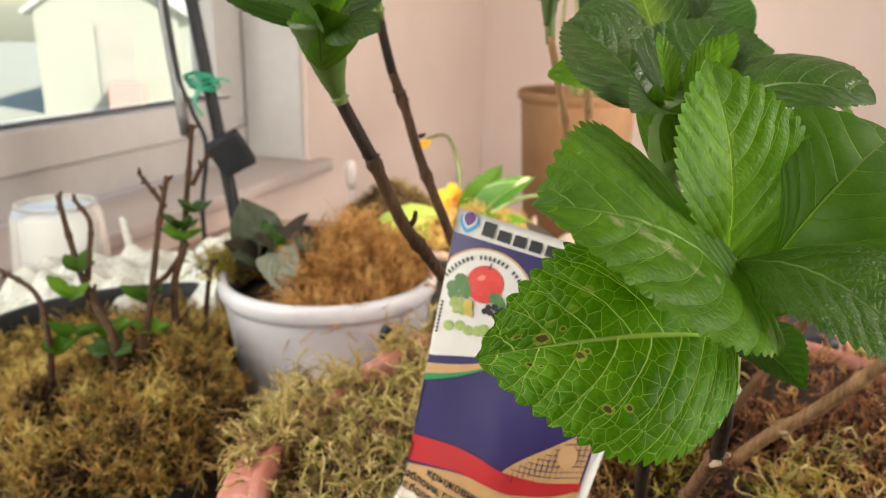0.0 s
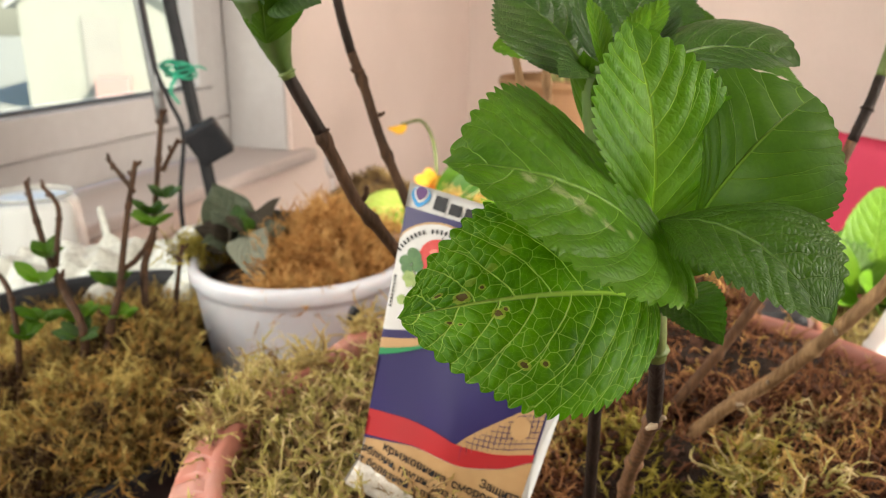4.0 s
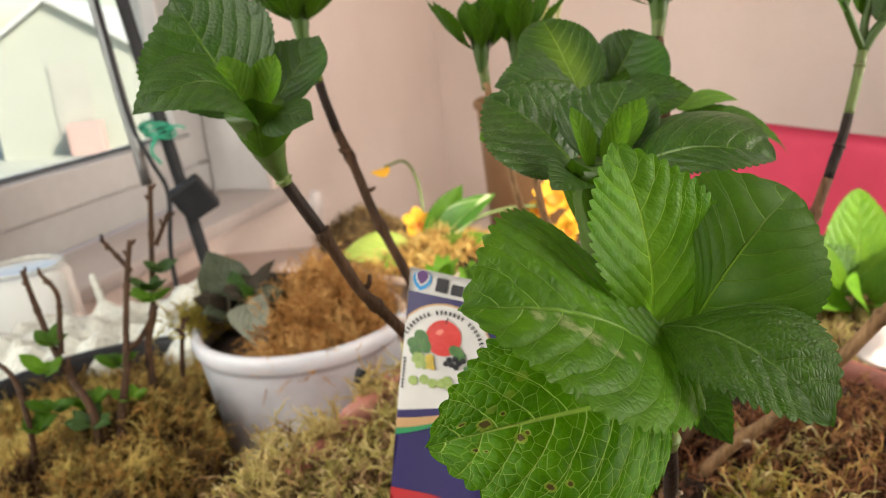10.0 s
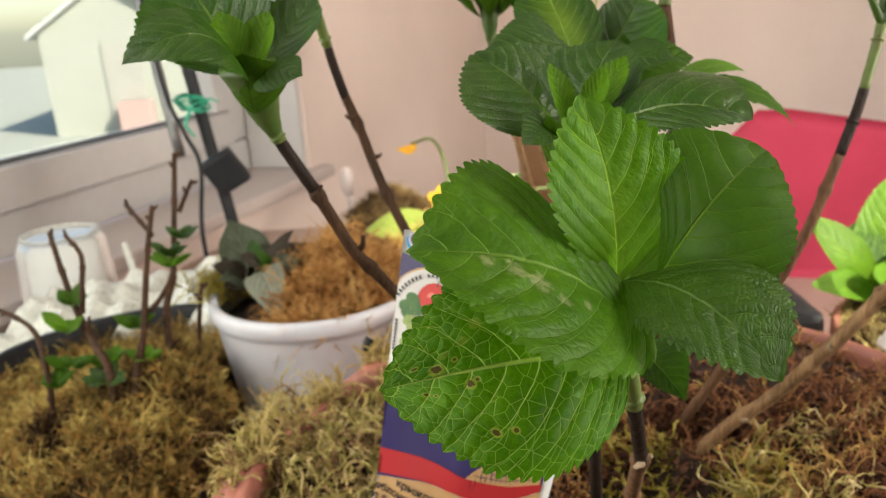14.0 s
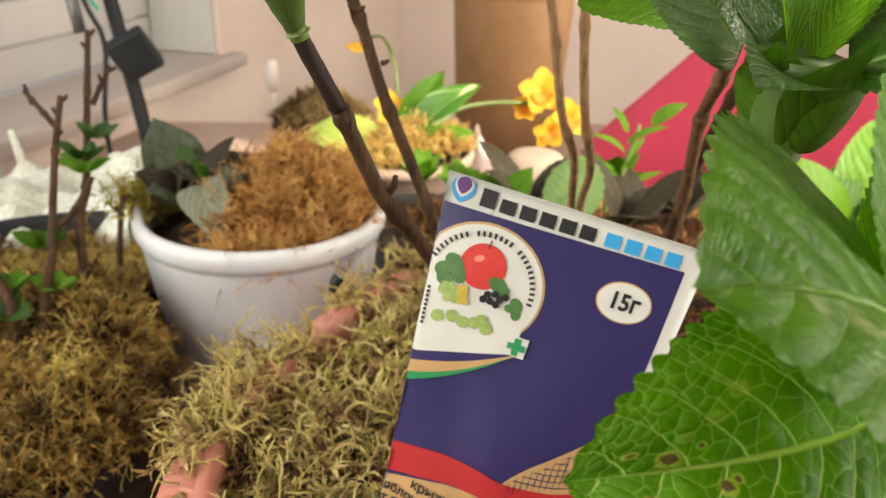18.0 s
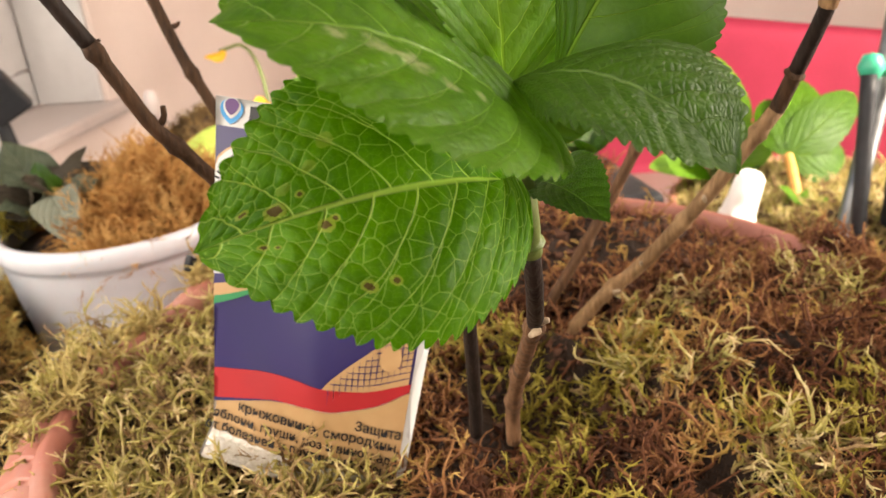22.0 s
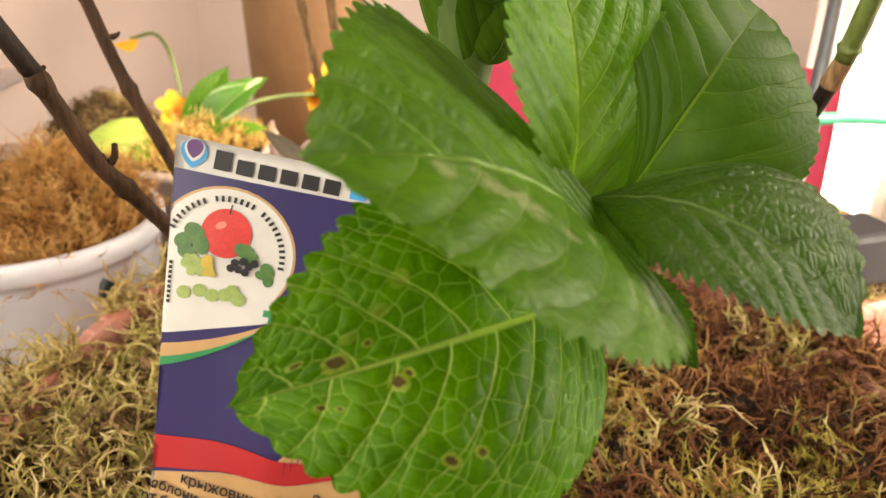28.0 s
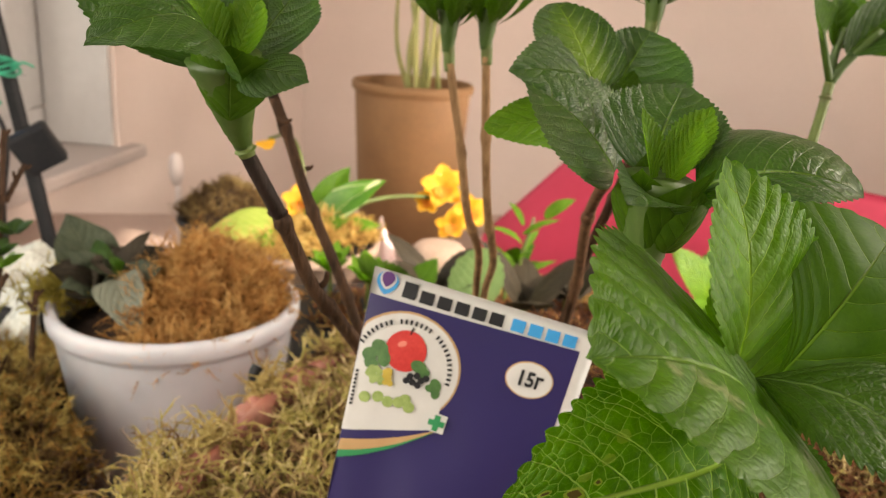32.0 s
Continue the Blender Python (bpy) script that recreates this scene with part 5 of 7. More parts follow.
leaf("leaf", (0.0788, 0.1896, 0.2800), (0.0840, 0.1635, 0.2778), (0.1768, -0.9833, -0.0437), 0.0150, LEAF_R, main, "small lower leaf", sag=0.101, cup=0.140, fold=0.110, belly=0.30, full=0.60, heart=0.093, lop=-0.20, skew=-0.061, twist=-0.30, curl=-0.06, point=0.10, teeth=16, quilt=0.01, nu=64, nv=8, seed=7)
leaf("leaf", (0.0735, 0.1885, 0.2960), (0.0900, 0.1800, 0.2950), (-0.20, -0.60, 0.75), 0.014, LEAF_N, main, "broad green leaf base", cup=-0.2, teeth=0, tooth=0, quilt=0.0, nu=40, nv=8, seed=8)

# bare branches of the same shrub
rod("branch", [(0.1364, 0.3525, 0.1344), (0.1600, 0.3450, 0.1640), (0.1756, 0.3370, 0.1814), (0.1894, 0.3110, 0.2190), (0.2080, 0.2936, 0.2580)], 0.0033, 0.0030, BARK_TAN, main, "tan woody branch", nodes=(0.30, 0.62, 0.93), seed=8)
rod("branch", [(0.2080, 0.2936, 0.2580), (0.2082, 0.2844, 0.2740)], 0.0030, 0.0030, BARK, main, "browner upper stretch of branch", nodes=(0.9,), seed=108)
rod("branch_dark", [(0.2082, 0.2844, 0.2740), (0.2083, 0.2742, 0.2923), (0.2080, 0.2715, 0.2975)], 0.0029, 0.0028, BARK_DARK, main, "blackened stretch of branch", seed=9)
rod("node", [(0.2080, 0.2715, 0.2975), (0.2076, 0.2690, 0.3025), (0.2072, 0.2670, 0.3065)], 0.0033, 0.0030, BARK_TAN, main, "pinkish brown scar round the branch", seed=208)
rod("shoot", [(0.2072, 0.2670, 0.3065), (0.2055, 0.2612, 0.3215), (0.2053, 0.2570, 0.338), (0.2056, 0.2528, 0.3554), (0.2065, 0.250, 0.374)], 0.0031, 0.0030, SHOOT, main, "pale green shoot with dark flecks", nodes=(0.06, 0.6), seed=10)
for at in ((0.2035, 0.2570, 0.3300), (0.2055, 0.2540, 0.3330), (0.2030, 0.2560, 0.3420), (0.2050, 0.2590, 0.3220)):
    p = Vector(at)
    rod("fleck", [tuple(p), tuple(p + Vector((0.0002, -0.0004, 0.0022)))], 0.0007, 0.0006, BARK_DARK, main, "dark fleck", n=5)
back = tagged(new("hydrangea"), "slender hydrangea stem with a half-opened leaf bud", **HYD)
rod("stem", [(0.1400, 0.3870, 0.130), (0.1720, 0.3800, 0.185), (0.2000, 0.3690, 0.250), (0.2175, 0.3730, 0.292)], 0.0029, 0.0026, BARK_MID, back, nodes=(0.3, 0.6, 0.9), seed=11)
rod("stem_dark", [(0.2175, 0.3730, 0.292), (0.2260, 0.3770, 0.312), (0.2300, 0.3800, 0.322)], 0.0027, 0.0026, BARK_DARK, back, "blackened stretch of stem", nodes=(0.5,), seed=12)
rod("shoot", [(0.2300, 0.3800, 0.322), (0.2360, 0.3850, 0.338), (0.2404, 0.3890, 0.352)], 0.0025, 0.0025, SHOOT, back, "pale green shoot", nodes=(0.75,), seed=13)


def bud(plant, at, height, spread, count, material, seed, young=LEAF_Y, width=0.40):
    """Half-opened toothed leaves flaring from the top of a shoot."""
    rng = np.random.RandomState(seed)
    at = Vector(at)
    count += 1
    rod("neck", [tuple(at - Vector((0, 0, 0.005))), tuple(at + Vector((0, 0, 0.004))), tuple(at + Vector((0, 0, 0.014)))], 0.0026, 0.0058, NECK, plant, "green neck of clasping leaf bases", n=12, rough=0.1, seed=seed)
    for k in range(count):
        a = 2 * math.pi * k / count + rng.rand() * 0.8
        out = Vector((math.cos(a), math.sin(a), 0))
        h = height * (0.80 + 0.4 * rng.rand())
        at_ = at + Vector((0, 0, 0.006)) + out * 0.003
        tip = at + out * spread * (1.0 + 0.6 * rng.rand()) + Vector((0, 0, h))
        leaf("leaf", tuple(at_), tuple(tip), tuple(Vector((0, 0, 0.5)) - out), h * width, material, plant, sag=-0.14, cup=0.35, fold=0.15, curl=0.16, teeth=14, tooth=0.13, quilt=0.014, belly=0.62, full=0.8, nu=56, nv=7, seed=seed + k)
    leaf("leaf", tuple(at), tuple(at + Vector((0.001, 0.0, height * 0.8))), (0, -1, 0.1), height * 0.30, young, plant, cup=0.6, teeth=14, tooth=0.12, belly=0.6, nu=40, nv=5, seed=seed + 20)


T = Vector((0.2404, 0.3890, 0.352))
for way, r_, end in (((-0.006, -0.002, 0.010), 0.0020, (-0.013, -0.003, 0.024)), ((0.006, -0.001, 0.010), 0.0026, (0.020, -0.003, 0.026)), ((0.001, 0.002, 0.012), 0.0022, (0.004, 0.003, 0.026))):
    rod("leaf_stalk", [tuple(T), tuple(T + Vector(way)), tuple(T + Vector(end))], r_, r_ * 0.85, NECK, back, "pale green leaf stalk", n=9)
for b_, t_, n_, w_, m_, k in (((-0.011, -0.003, 0.020), (-0.023, -0.010, 0.038), (0.5, -0.8, 0.2), 0.019, LEAF_B, 0), ((0.012, -0.003, 0.016), (0.060, -0.012, 0.040), (-0.3, -0.9, 0.3), 0.022, LEAF_B, 1), ((0.004, -0.002, 0.014), (0.036, -0.002, 0.044), (-0.5, -0.8, 0.2), 0.025, LEAF_D, 2),
                              ((0.002, 0.003, 0.016), (0.002, 0.006, 0.043), (0.1, -1.0, 0.1), 0.021, LEAF_B, 3), ((0.004, 0.004, 0.016), (0.020, 0.018, 0.047), (-0.2, -0.9, 0.3), 0.023, LEAF_B, 4)):
    leaf("leaf", tuple(T + Vector(b_)), tuple(T + Vector(t_)), n_, w_, m_, back, sag=-0.08, cup=0.35, fold=0.20, curl=0.10, teeth=18, tooth=0.06, quilt=0.006, belly=0.5, full=0.6, nu=70, nv=8, seed=30 + k)

# the rosette behind the main leaves
mid = tagged(new("hydrangea"), "hydrangea with a dark glossy rosette and fresh centre", **HYD)
rod("stem", [(0.0812, 0.281, 0.150), (0.0812, 0.279, 0.168), (0.0770, 0.262, 0.220), (0.0700, 0.242, 0.270), (0.0675, 0.236, 0.305)], 0.0026, 0.0023, BARK_DARK, mid, nodes=(0.4, 0.8), seed=14)
rod("neck", [(0.0675, 0.236, 0.300), (0.0674, 0.2345, 0.312), (0.0675, 0.2335, 0.322), (0.0680, 0.2320, 0.338)], 0.0028, 0.0095, NECK, mid, "swelling green neck of clasping leaf bases", n=14, rough=0.10, seed=15)
M = Vector((0.0680, 0.232, 0.336))
for a, b, n_, w_ in (((0.0674, 0.2335, 0.3100), (0.0745, 0.2170, 0.3440), (0.4, -0.9, -0.1), 0.019), ((0.0674, 0.2350, 0.3100), (0.0585, 0.2250, 0.3420), (-0.6, -0.7, -0.1), 0.019), ((0.0674, 0.2370, 0.3100), (0.0700, 0.2430, 0.3440), (0.0, 1.0, 0.0), 0.018)):
    leaf("sheath", a, b, n_, w_, LEAF_N, mid, "clasping leaf base", cup=-0.5, teeth=0, tooth=0, quilt=0.004, nu=40, nv=9, belly=0.6, full=0.9)
leaf("leaf", (0.0643, 0.2519, 0.3348), (0.0390, 0.2609, 0.3590), (-0.0049, -0.3300, 0.9440), 0.0580, LEAF_D, mid, sag=0.076, cup=-0.066, fold=0.261, belly=0.316, full=0.400, lop=-0.185, skew=-0.132, curl=0.038, teeth=24, tooth=0.05, quilt=0.003, nu=130, nv=14, veins=6.5, seed=40)
leaf("leaf", (0.0779, 0.2286, 0.3358), (0.1132, 0.2104, 0.3404), (0.1197, -0.6056, 0.7867), 0.0411, LEAF_D, mid, sag=0.159, cup=-0.381, fold=0.186, belly=0.399, full=0.293, heart=0.028, lop=-0.479, skew=0.038, twist=0.184, curl=0.050, teeth=24, tooth=0.05, quilt=0.003, nu=130, nv=14, veins=6.5, seed=41)
leaf("leaf", (0.0700, 0.2440, 0.3360), (0.0865, 0.2590, 0.3600), (-0.25, -0.55, 0.78), 0.034, LEAF_D, mid, "dark leaf behind the fresh centre", sag=0.10, cup=0.25, teeth=22, tooth=0.05, quilt=0.003, nu=90, nv=11, veins=6.5, seed=140)
leaf("leaf", tuple(M + Vector((-0.003, -0.003, -0.006))), (0.0502, 0.2140, 0.3352), (-0.3, -0.6, 0.7), 0.022, LEAF_D, mid, "small dark curling leaf", sag=0.18, cup=0.3, teeth=16, nu=46, nv=8, seed=42)
leaf("leaf", tuple(M + Vector((0.002, -0.004, -0.018))), (0.0745, 0.222, 0.3370), (0.1, -0.9, 0.1), 0.018, LEAF_N, mid, "cupped sheath leaf", sag=0.12, cup=-0.7, teeth=14, nu=36, nv=7, seed=43)
leaf("leaf", tuple(M + Vector((-0.002, -0.001, 0.000))), (0.0605, 0.2330, 0.3560), (0.5, -0.8, 0.2), 0.0085, LEAF_Y, mid, "fresh yellow-green leaf", cup=0.5, teeth=16, nu=64, nv=8, belly=0.55, tooth=0.12, seed=44)
leaf("leaf", tuple(M + Vector((0.002, -0.001, 0.000))), (0.0775, 0.2320, 0.3535), (-0.6, -0.8, 0.2), 0.0085, LEAF_Y, mid, "fresh yellow-green leaf", cup=0.5, teeth=16, nu=64, nv=8, belly=0.55, tooth=0.12, seed=45)
leaf("leaf", tuple(M + Vector((0.003, 0.003, 0.000))), (0.0850, 0.2400, 0.3560), (-0.5, -0.7, 0.4), 0.012, LEAF_Y, mid, cup=0.4, teeth=16, nu=64, nv=8, belly=0.55, tooth=0.12, seed=46)

# taller rosette further back
rear = tagged(new("hydrangea"), "tall hydrangea shoot with dark rounded leaves", **HYD)
rod("stem", [(0.1560, 0.485, 0.140), (0.1485, 0.4623, 0.1921), (0.1417, 0.438, 0.2342), (0.1319, 0.4134, 0.2746), (0.1180, 0.370, 0.305), (0.0950, 0.310, 0.342)], 0.0034, 0.0026, BARK_MID, rear, nodes=(0.35, 0.55, 0.72), seed=16)
rod("stem", [(0.1500, 0.480, 0.150), (0.1440, 0.445, 0.225), (0.1459, 0.4288, 0.2635), (0.1436, 0.4000, 0.3050), (0.1360, 0.378, 0.345), (0.1311, 0.3716, 0.3678)], 0.0030, 0.0026, BARK, rear, nodes=(0.4, 0.62), seed=116)
rod("shoot", [(0.1311, 0.3716, 0.3678), (0.1320, 0.372, 0.378)], 0.0028, 0.0034, SHOOT, rear, "pale green shoot", seed=117)
N = Vector((0.0865, 0.313, 0.350))
leaf("leaf", (0.0788, 0.3047, 0.3525), (0.0692, 0.3222, 0.3821), (0.0570, -0.9395, 0.3379), 0.0321, LEAF_E, rear, "rounded leaf with a lighter centre", sag=0.035, cup=0.170, fold=-0.048, belly=0.444, full=0.420, heart=0.014, lop=-0.056, skew=-0.066, twist=-0.099, curl=0.096, teeth=24, tooth=0.045, quilt=0.003, nu=110, nv=12, veins=6.5, blunt=0.15, seed=47)
leaf("leaf", (0.0937, 0.3251, 0.3483), (0.1089, 0.3290, 0.3733), (-0.4199, -0.8385, 0.3472), 0.0382, LEAF_D, rear, sag=-0.087, cup=0.373, fold=0.214, belly=0.424, full=0.415, heart=-0.008, lop=0.375, skew=-0.060, twist=0.183, curl=0.090, teeth=24, tooth=0.045, quilt=0.003, nu=110, nv=12, veins=6.5, blunt=0.15, seed=48)
leaf("leaf", tuple(N + Vector((0.003, -0.003, -0.004))), (0.1120, 0.2860, 0.3500), (0.0, -0.6, 0.75), 0.026, LEAF_D, rear, sag=0.1, teeth=20, nu=90, nv=10, seed=49)
leaf("leaf", tuple(N + Vector((-0.004, -0.004, 0.004))), (0.0454, 0.3009, 0.3578), (-0.2, -0.7, 0.65), 0.030, LEAF_D, rear, sag=0.10, teeth=22, tooth=0.05, quilt=0.003, nu=90, nv=10, veins=6.5, seed=50)
leaf("leaf", tuple(N + Vector((0.004, 0.004, -0.004))), (0.1291, 0.3183, 0.3477), (0.1, -0.6, 0.75), 0.028, LEAF_B, rear, sag=0.08, teeth=20, tooth=0.05, nu=90, nv=10, seed=51)
leaf("leaf", tuple(N + Vector((-0.005, -0.001, -0.012))), (0.0383, 0.2994, 0.3384), (-0.2, -0.75, 0.6), 0.022, LEAF_L, rear, "small rounded pale leaf", sag=0.1, teeth=18, nu=40, nv=8, blunt=0.2, seed=52)

bud(rear, (0.1320, 0.372, 0.376), 0.040, 0.020, 5, LEAF_B, 170)
leaf("leaf", (0.1268, 0.3318, 0.3384), (0.1620, 0.3509, 0.3373), (0, -0.5, 0.85), 0.011, LEAF_L, rear, "narrow light green leaf", sag=0.12, teeth=12, nu=40, nv=6, seed=171)
leaf("leaf", (0.1268, 0.3330, 0.3340), (0.1830, 0.3460, 0.3120), (0, -0.5, 0.85), 0.018, LEAF_F, rear, "narrow drooping leaf", sag=0.16, teeth=14, nu=44, nv=6, seed=172)

for at, d in (((0.1756, 0.3345, 0.1830), (-0.6, -0.5, 0.6)), ((0.1894, 0.3085, 0.2200), (-0.5, -0.4, 0.7)), ((0.1640, 0.3400, 0.1690), (0.5, -0.6, 0.3)), ((0.0838, 0.2105, 0.2340), (0.8, -0.5, 0.3)), ((0.0838, 0.2100, 0.2320), (-0.8, -0.5, -0.1))):
    p, d = Vector(at), Vector(d).normalized()
    rod("bud_scale", [tuple(p), tuple(p + d * 0.0018), tuple(p + d * 0.0034)], 0.0014, 0.0007, STALK_SCAR, main, "pale dry bud", n=7)

# pair of stems leaning over the white pot
pair = tagged(new("hydrangea"), "two dark hydrangea stems topped with folded green leaves", **HYD)
rod("stem", [(0.0300, 0.351, 0.150), (0.0230, 0.346, 0.190), (0.0087, 0.3347, 0.2341), (-0.0060, 0.325, 0.260), (-0.0157, 0.3185, 0.2749), (-0.0225, 0.314, 0.291), (-0.0284, 0.3095, 0.3056)], 0.0029, 0.0026, BARK, pair, nodes=(0.35, 0.74, 0.98), seed=17)
rod("twig", [(-0.0130, 0.319, 0.276), (-0.0116, 0.3178, 0.2785), (-0.0112, 0.3172, 0.2820)], 0.0013, 0.0009, BARK, pair, "short dead spur", seed=18)
rod("stem_dark", [(-0.0284, 0.3095, 0.3056), (-0.0340, 0.3065, 0.317), (-0.0392, 0.3045, 0.3279)], 0.0027, 0.0026, BARK_DARK, pair, "blackened stretch of stem", seed=19)
rod("shoot", [(-0.0388, 0.3046, 0.3270), (-0.0406, 0.3035, 0.332), (-0.0430, 0.301, 0.339)], 0.0028, 0.0031, SHOOT, pair, "green shoot", nodes=(0.15,), seed=20)
P = Vector((-0.0450, 0.2955, 0.3540))
rod("neck", [(-0.0402, 0.3042, 0.3300), (-0.0420, 0.3015, 0.338), (-0.0436, 0.2985, 0.347), (-0.0452, 0.2955, 0.3585)], 0.0029, 0.0115, NECK, pair, "swelling green neck of clasping leaf bases", n=14, rough=0.10)
FUN = dict(veins=6.5, belly=0.52, full=0.72, quilt=0.003, tooth=0.05, teeth=24, nu=90, nv=11)
leaf("leaf", (-0.0468, 0.2880, 0.3580), (-0.0763, 0.2553, 0.3630), (0.1121, -0.6637, 0.7396), 0.0346, LEAF_D, pair, "dark leaf with a glossy folded edge", sag=0.299, cup=-0.228, fold=0.216, belly=0.416, full=0.444, heart=-0.018, lop=-0.061, skew=0.015, twist=-0.277, teeth=24, tooth=0.05, quilt=0.004, nu=110, nv=12, veins=6.5, seed=53)
leaf("leaf", tuple(P + Vector((-0.002, 0.003, 0.000))), (-0.0740, 0.3150, 0.4000), (0.2, -0.92, 0.2), 0.052, LEAF_D, pair, sag=0.02, cup=0.2, seed=54, **FUN)
leaf("leaf", tuple(P + Vector((0.002, 0.003, 0.000))), (-0.0200, 0.3150, 0.3820), (-0.5, -0.8, 0.3), 0.034, LEAF_D, pair, cup=0.3, seed=55, **FUN)
leaf("leaf", tuple(P + Vector((0.003, -0.002, 0.000))), (-0.0215, 0.2760, 0.3540), (0.2, -0.75, 0.6), 0.020, LEAF_D, pair, sag=0.12, cup=-0.2, seed=56, **FUN)
leaf("sheath", tuple(P + Vector((0.001, -0.004, -0.014))), (-0.0430, 0.2810, 0.3630), (-0.1, -1.0, 0.1), 0.026, LEAF_N, pair, "cupped sheath leaf", cup=-0.7, seed=57, **FUN)
leaf("leaf", tuple(P + Vector((-0.002, 0.000, 0.002))), (-0.0540, 0.2960, 0.3780), (0.3, -0.9, 0.2), 0.014, LEAF_Y, pair, "fresh yellow-green leaf", cup=0.4, teeth=16, nu=60, nv=8, belly=0.6, seed=58)
leaf("leaf", tuple(P + Vector((0.002, 0.000, 0.002))), (-0.0350, 0.2960, 0.3770), (-0.4, -0.9, 0.2), 0.014, LEAF_Y, pair, "fresh yellow-green leaf", cup=0.4, teeth=16, nu=60, nv=8, belly=0.6, seed=59)
rod("stem", [(0.0360, 0.420, 0.150), (0.0200, 0.420, 0.200), (0.0050, 0.419, 0.242), (-0.0115, 0.422, 0.2825), (-0.0205, 0.4265, 0.3107), (-0.0275, 0.428, 0.330)], 0.0029, 0.0026, BARK, pair, nodes=(0.45, 0.70, 0.92), seed=21)
rod("stem_dark", [(-0.0275, 0.428, 0.330), (-0.0316, 0.425, 0.347), (-0.0336, 0.423, 0.358)], 0.0026, 0.0025, BARK_DARK, pair, "blackened stretch of stem", seed=22)
rod("shoot", [(-0.0336, 0.423, 0.358), (-0.0355, 0.417, 0.370), (-0.0376, 0.410, 0.384)], 0.0027, 0.0030, SHOOT, pair, "pale green shoot", nodes=(0.15, 0.7), seed=23)
bud(pair, (-0.0376, 0.410, 0.382), 0.052, 0.026, 5, LEAF_B, 60, width=0.75)

for at, d in (((-0.0150, 0.3195, 0.2775), (-0.9, -0.3, 0.3)), ((-0.0235, 0.4150, 0.3200), (-0.8, -0.4, 0.4)), ((-0.0230, 0.4150, 0.3200), (0.9, -0.3, 0.3)), ((-0.0125, 0.4180, 0.2980), (0.8, -0.5, 0.3)), ((-0.0290, 0.3150, 0.3045), (0.9, -0.3, 0.2)), ((-0.0290, 0.3150, 0.3040), (-0.9, -0.3, 0.2))):
    p, d = Vector(at), Vector(d).normalized()
    rod("bud_scale", [tuple(p), tuple(p + d * 0.0022), tuple(p + d * 0.0036 + Vector((0, 0, 0.0008)))], 0.0014, 0.0006, BARK, pair, n=7)

# two thin upright stems
thin = tagged(new("hydrangea"), "two thin pale brown hydrangea stems with narrow buds", **HYD)
rod("stem", [(0.1120, 0.530, 0.140), (0.0999, 0.4959, 0.2049), (0.0880, 0.4583, 0.2420), (0.0725, 0.4330, 0.2720), (0.0632, 0.4230, 0.3110), (0.0540, 0.4190, 0.350)], 0.0025, 0.0021, BARK_TAN, thin, nodes=(0.62, 0.82), seed=24)
rod("stem", [(0.1180, 0.530, 0.140), (0.1060, 0.4976, 0.1999), (0.0965, 0.4560, 0.2370), (0.0837, 0.4340, 0.2734), (0.0770, 0.4250, 0.3120), (0.0718, 0.4192, 0.3539)], 0.0025, 0.0021, BARK_TAN, thin, nodes=(0.62, 0.84), seed=25)
rod("shoot", [(0.0545, 0.420, 0.346), (0.0530, 0.420, 0.362)], 0.0026, 0.0030, SHOOT, thin, "pale green shoot", seed=26)
rod("shoot", [(0.0727, 0.420, 0.350), (0.0715, 0.420, 0.364)], 0.0026, 0.0030, SHOOT, thin, "pale green shoot", seed=27)
bud(thin, (0.0530, 0.420, 0.360), 0.038, 0.018, 5, LEAF_B, 70)
bud(thin, (0.0715, 0.420, 0.362), 0.038, 0.016, 5, LEAF_B, 76)

# ---- white pot ----
WP, WR = (-0.091, 0.604), 0.087
wpot = thing("flower_pot", "white plastic flower pot heaped with orange moss", "flower pot")
v, f = lathe([(0.040, TABLE_Z + 0.0005), (0.050, TABLE_Z + 0.001), (0.0545, TABLE_Z + 0.006), (0.0700, 0.06), (0.0825, 0.143), (0.0832, 0.1465), (0.0850, 0.1475), (0.0864, 0.150), (WR, 0.1545), (0.0868, 0.159), (0.0845, 0.1615), (0.0805, 0.1615), (0.0785, 0.158), (0.073, 0.10)], 96, (*WP, 0))
mesh_ob("body", v, f, WHITE_POT, wpot)


def wp_z(x, y):
    r = math.hypot(x - WP[0], y - WP[1]) / 0.078
    hump = math.exp(-(((x - WP[0] - 0.020) / 0.052) ** 2 + ((y - WP[1] - 0.010) / 0.058) ** 2))
    return 0.144 + 0.038 * hump - 0.004 * r * r + 0.022 * noise.noise((x * 48, y * 48, 4)) * hump


mound("soil", WP, 0.0755, wp_z, SOIL, wpot, 4, 60, 0.003)
roots, ways = scatter(21, 5600, WP, 0.071, wp_z, 0.8, keep=lambda x, y, r: x > WP[0] - 0.02 + 0.03 * (r.rand() - 0.5) or y > WP[1] + 0.03)
tagged(strands("moss", roots, ways, 0.016 + 0.022 * np.random.RandomState(7).rand(len(roots)), MOSS_O, width=0.00055, seed=6, n=10, curl=1.8, feather=7), "orange brown dry moss heaped in the white pot", "moss", kind="stuff")

# ---- black pot ----
BP, BR = (-0.235, 0.560), 0.187
bpot = thing("flower_pot", "large black plastic pot with golden moss and pruned twigs", "flower pot")


def squeeze(a, k=0):
    """The soft tub is pressed in where the white pot stands."""
    return -0.120 * max(0.0, math.cos(a - radians(17))) ** 4 - 0.020 * max(0.0, math.cos(a + radians(34))) ** 6 - 0.038 * max(0.0, math.cos(a + radians(20))) ** 8 - 0.020 * max(0.0, math.cos(a - radians(180))) ** 8


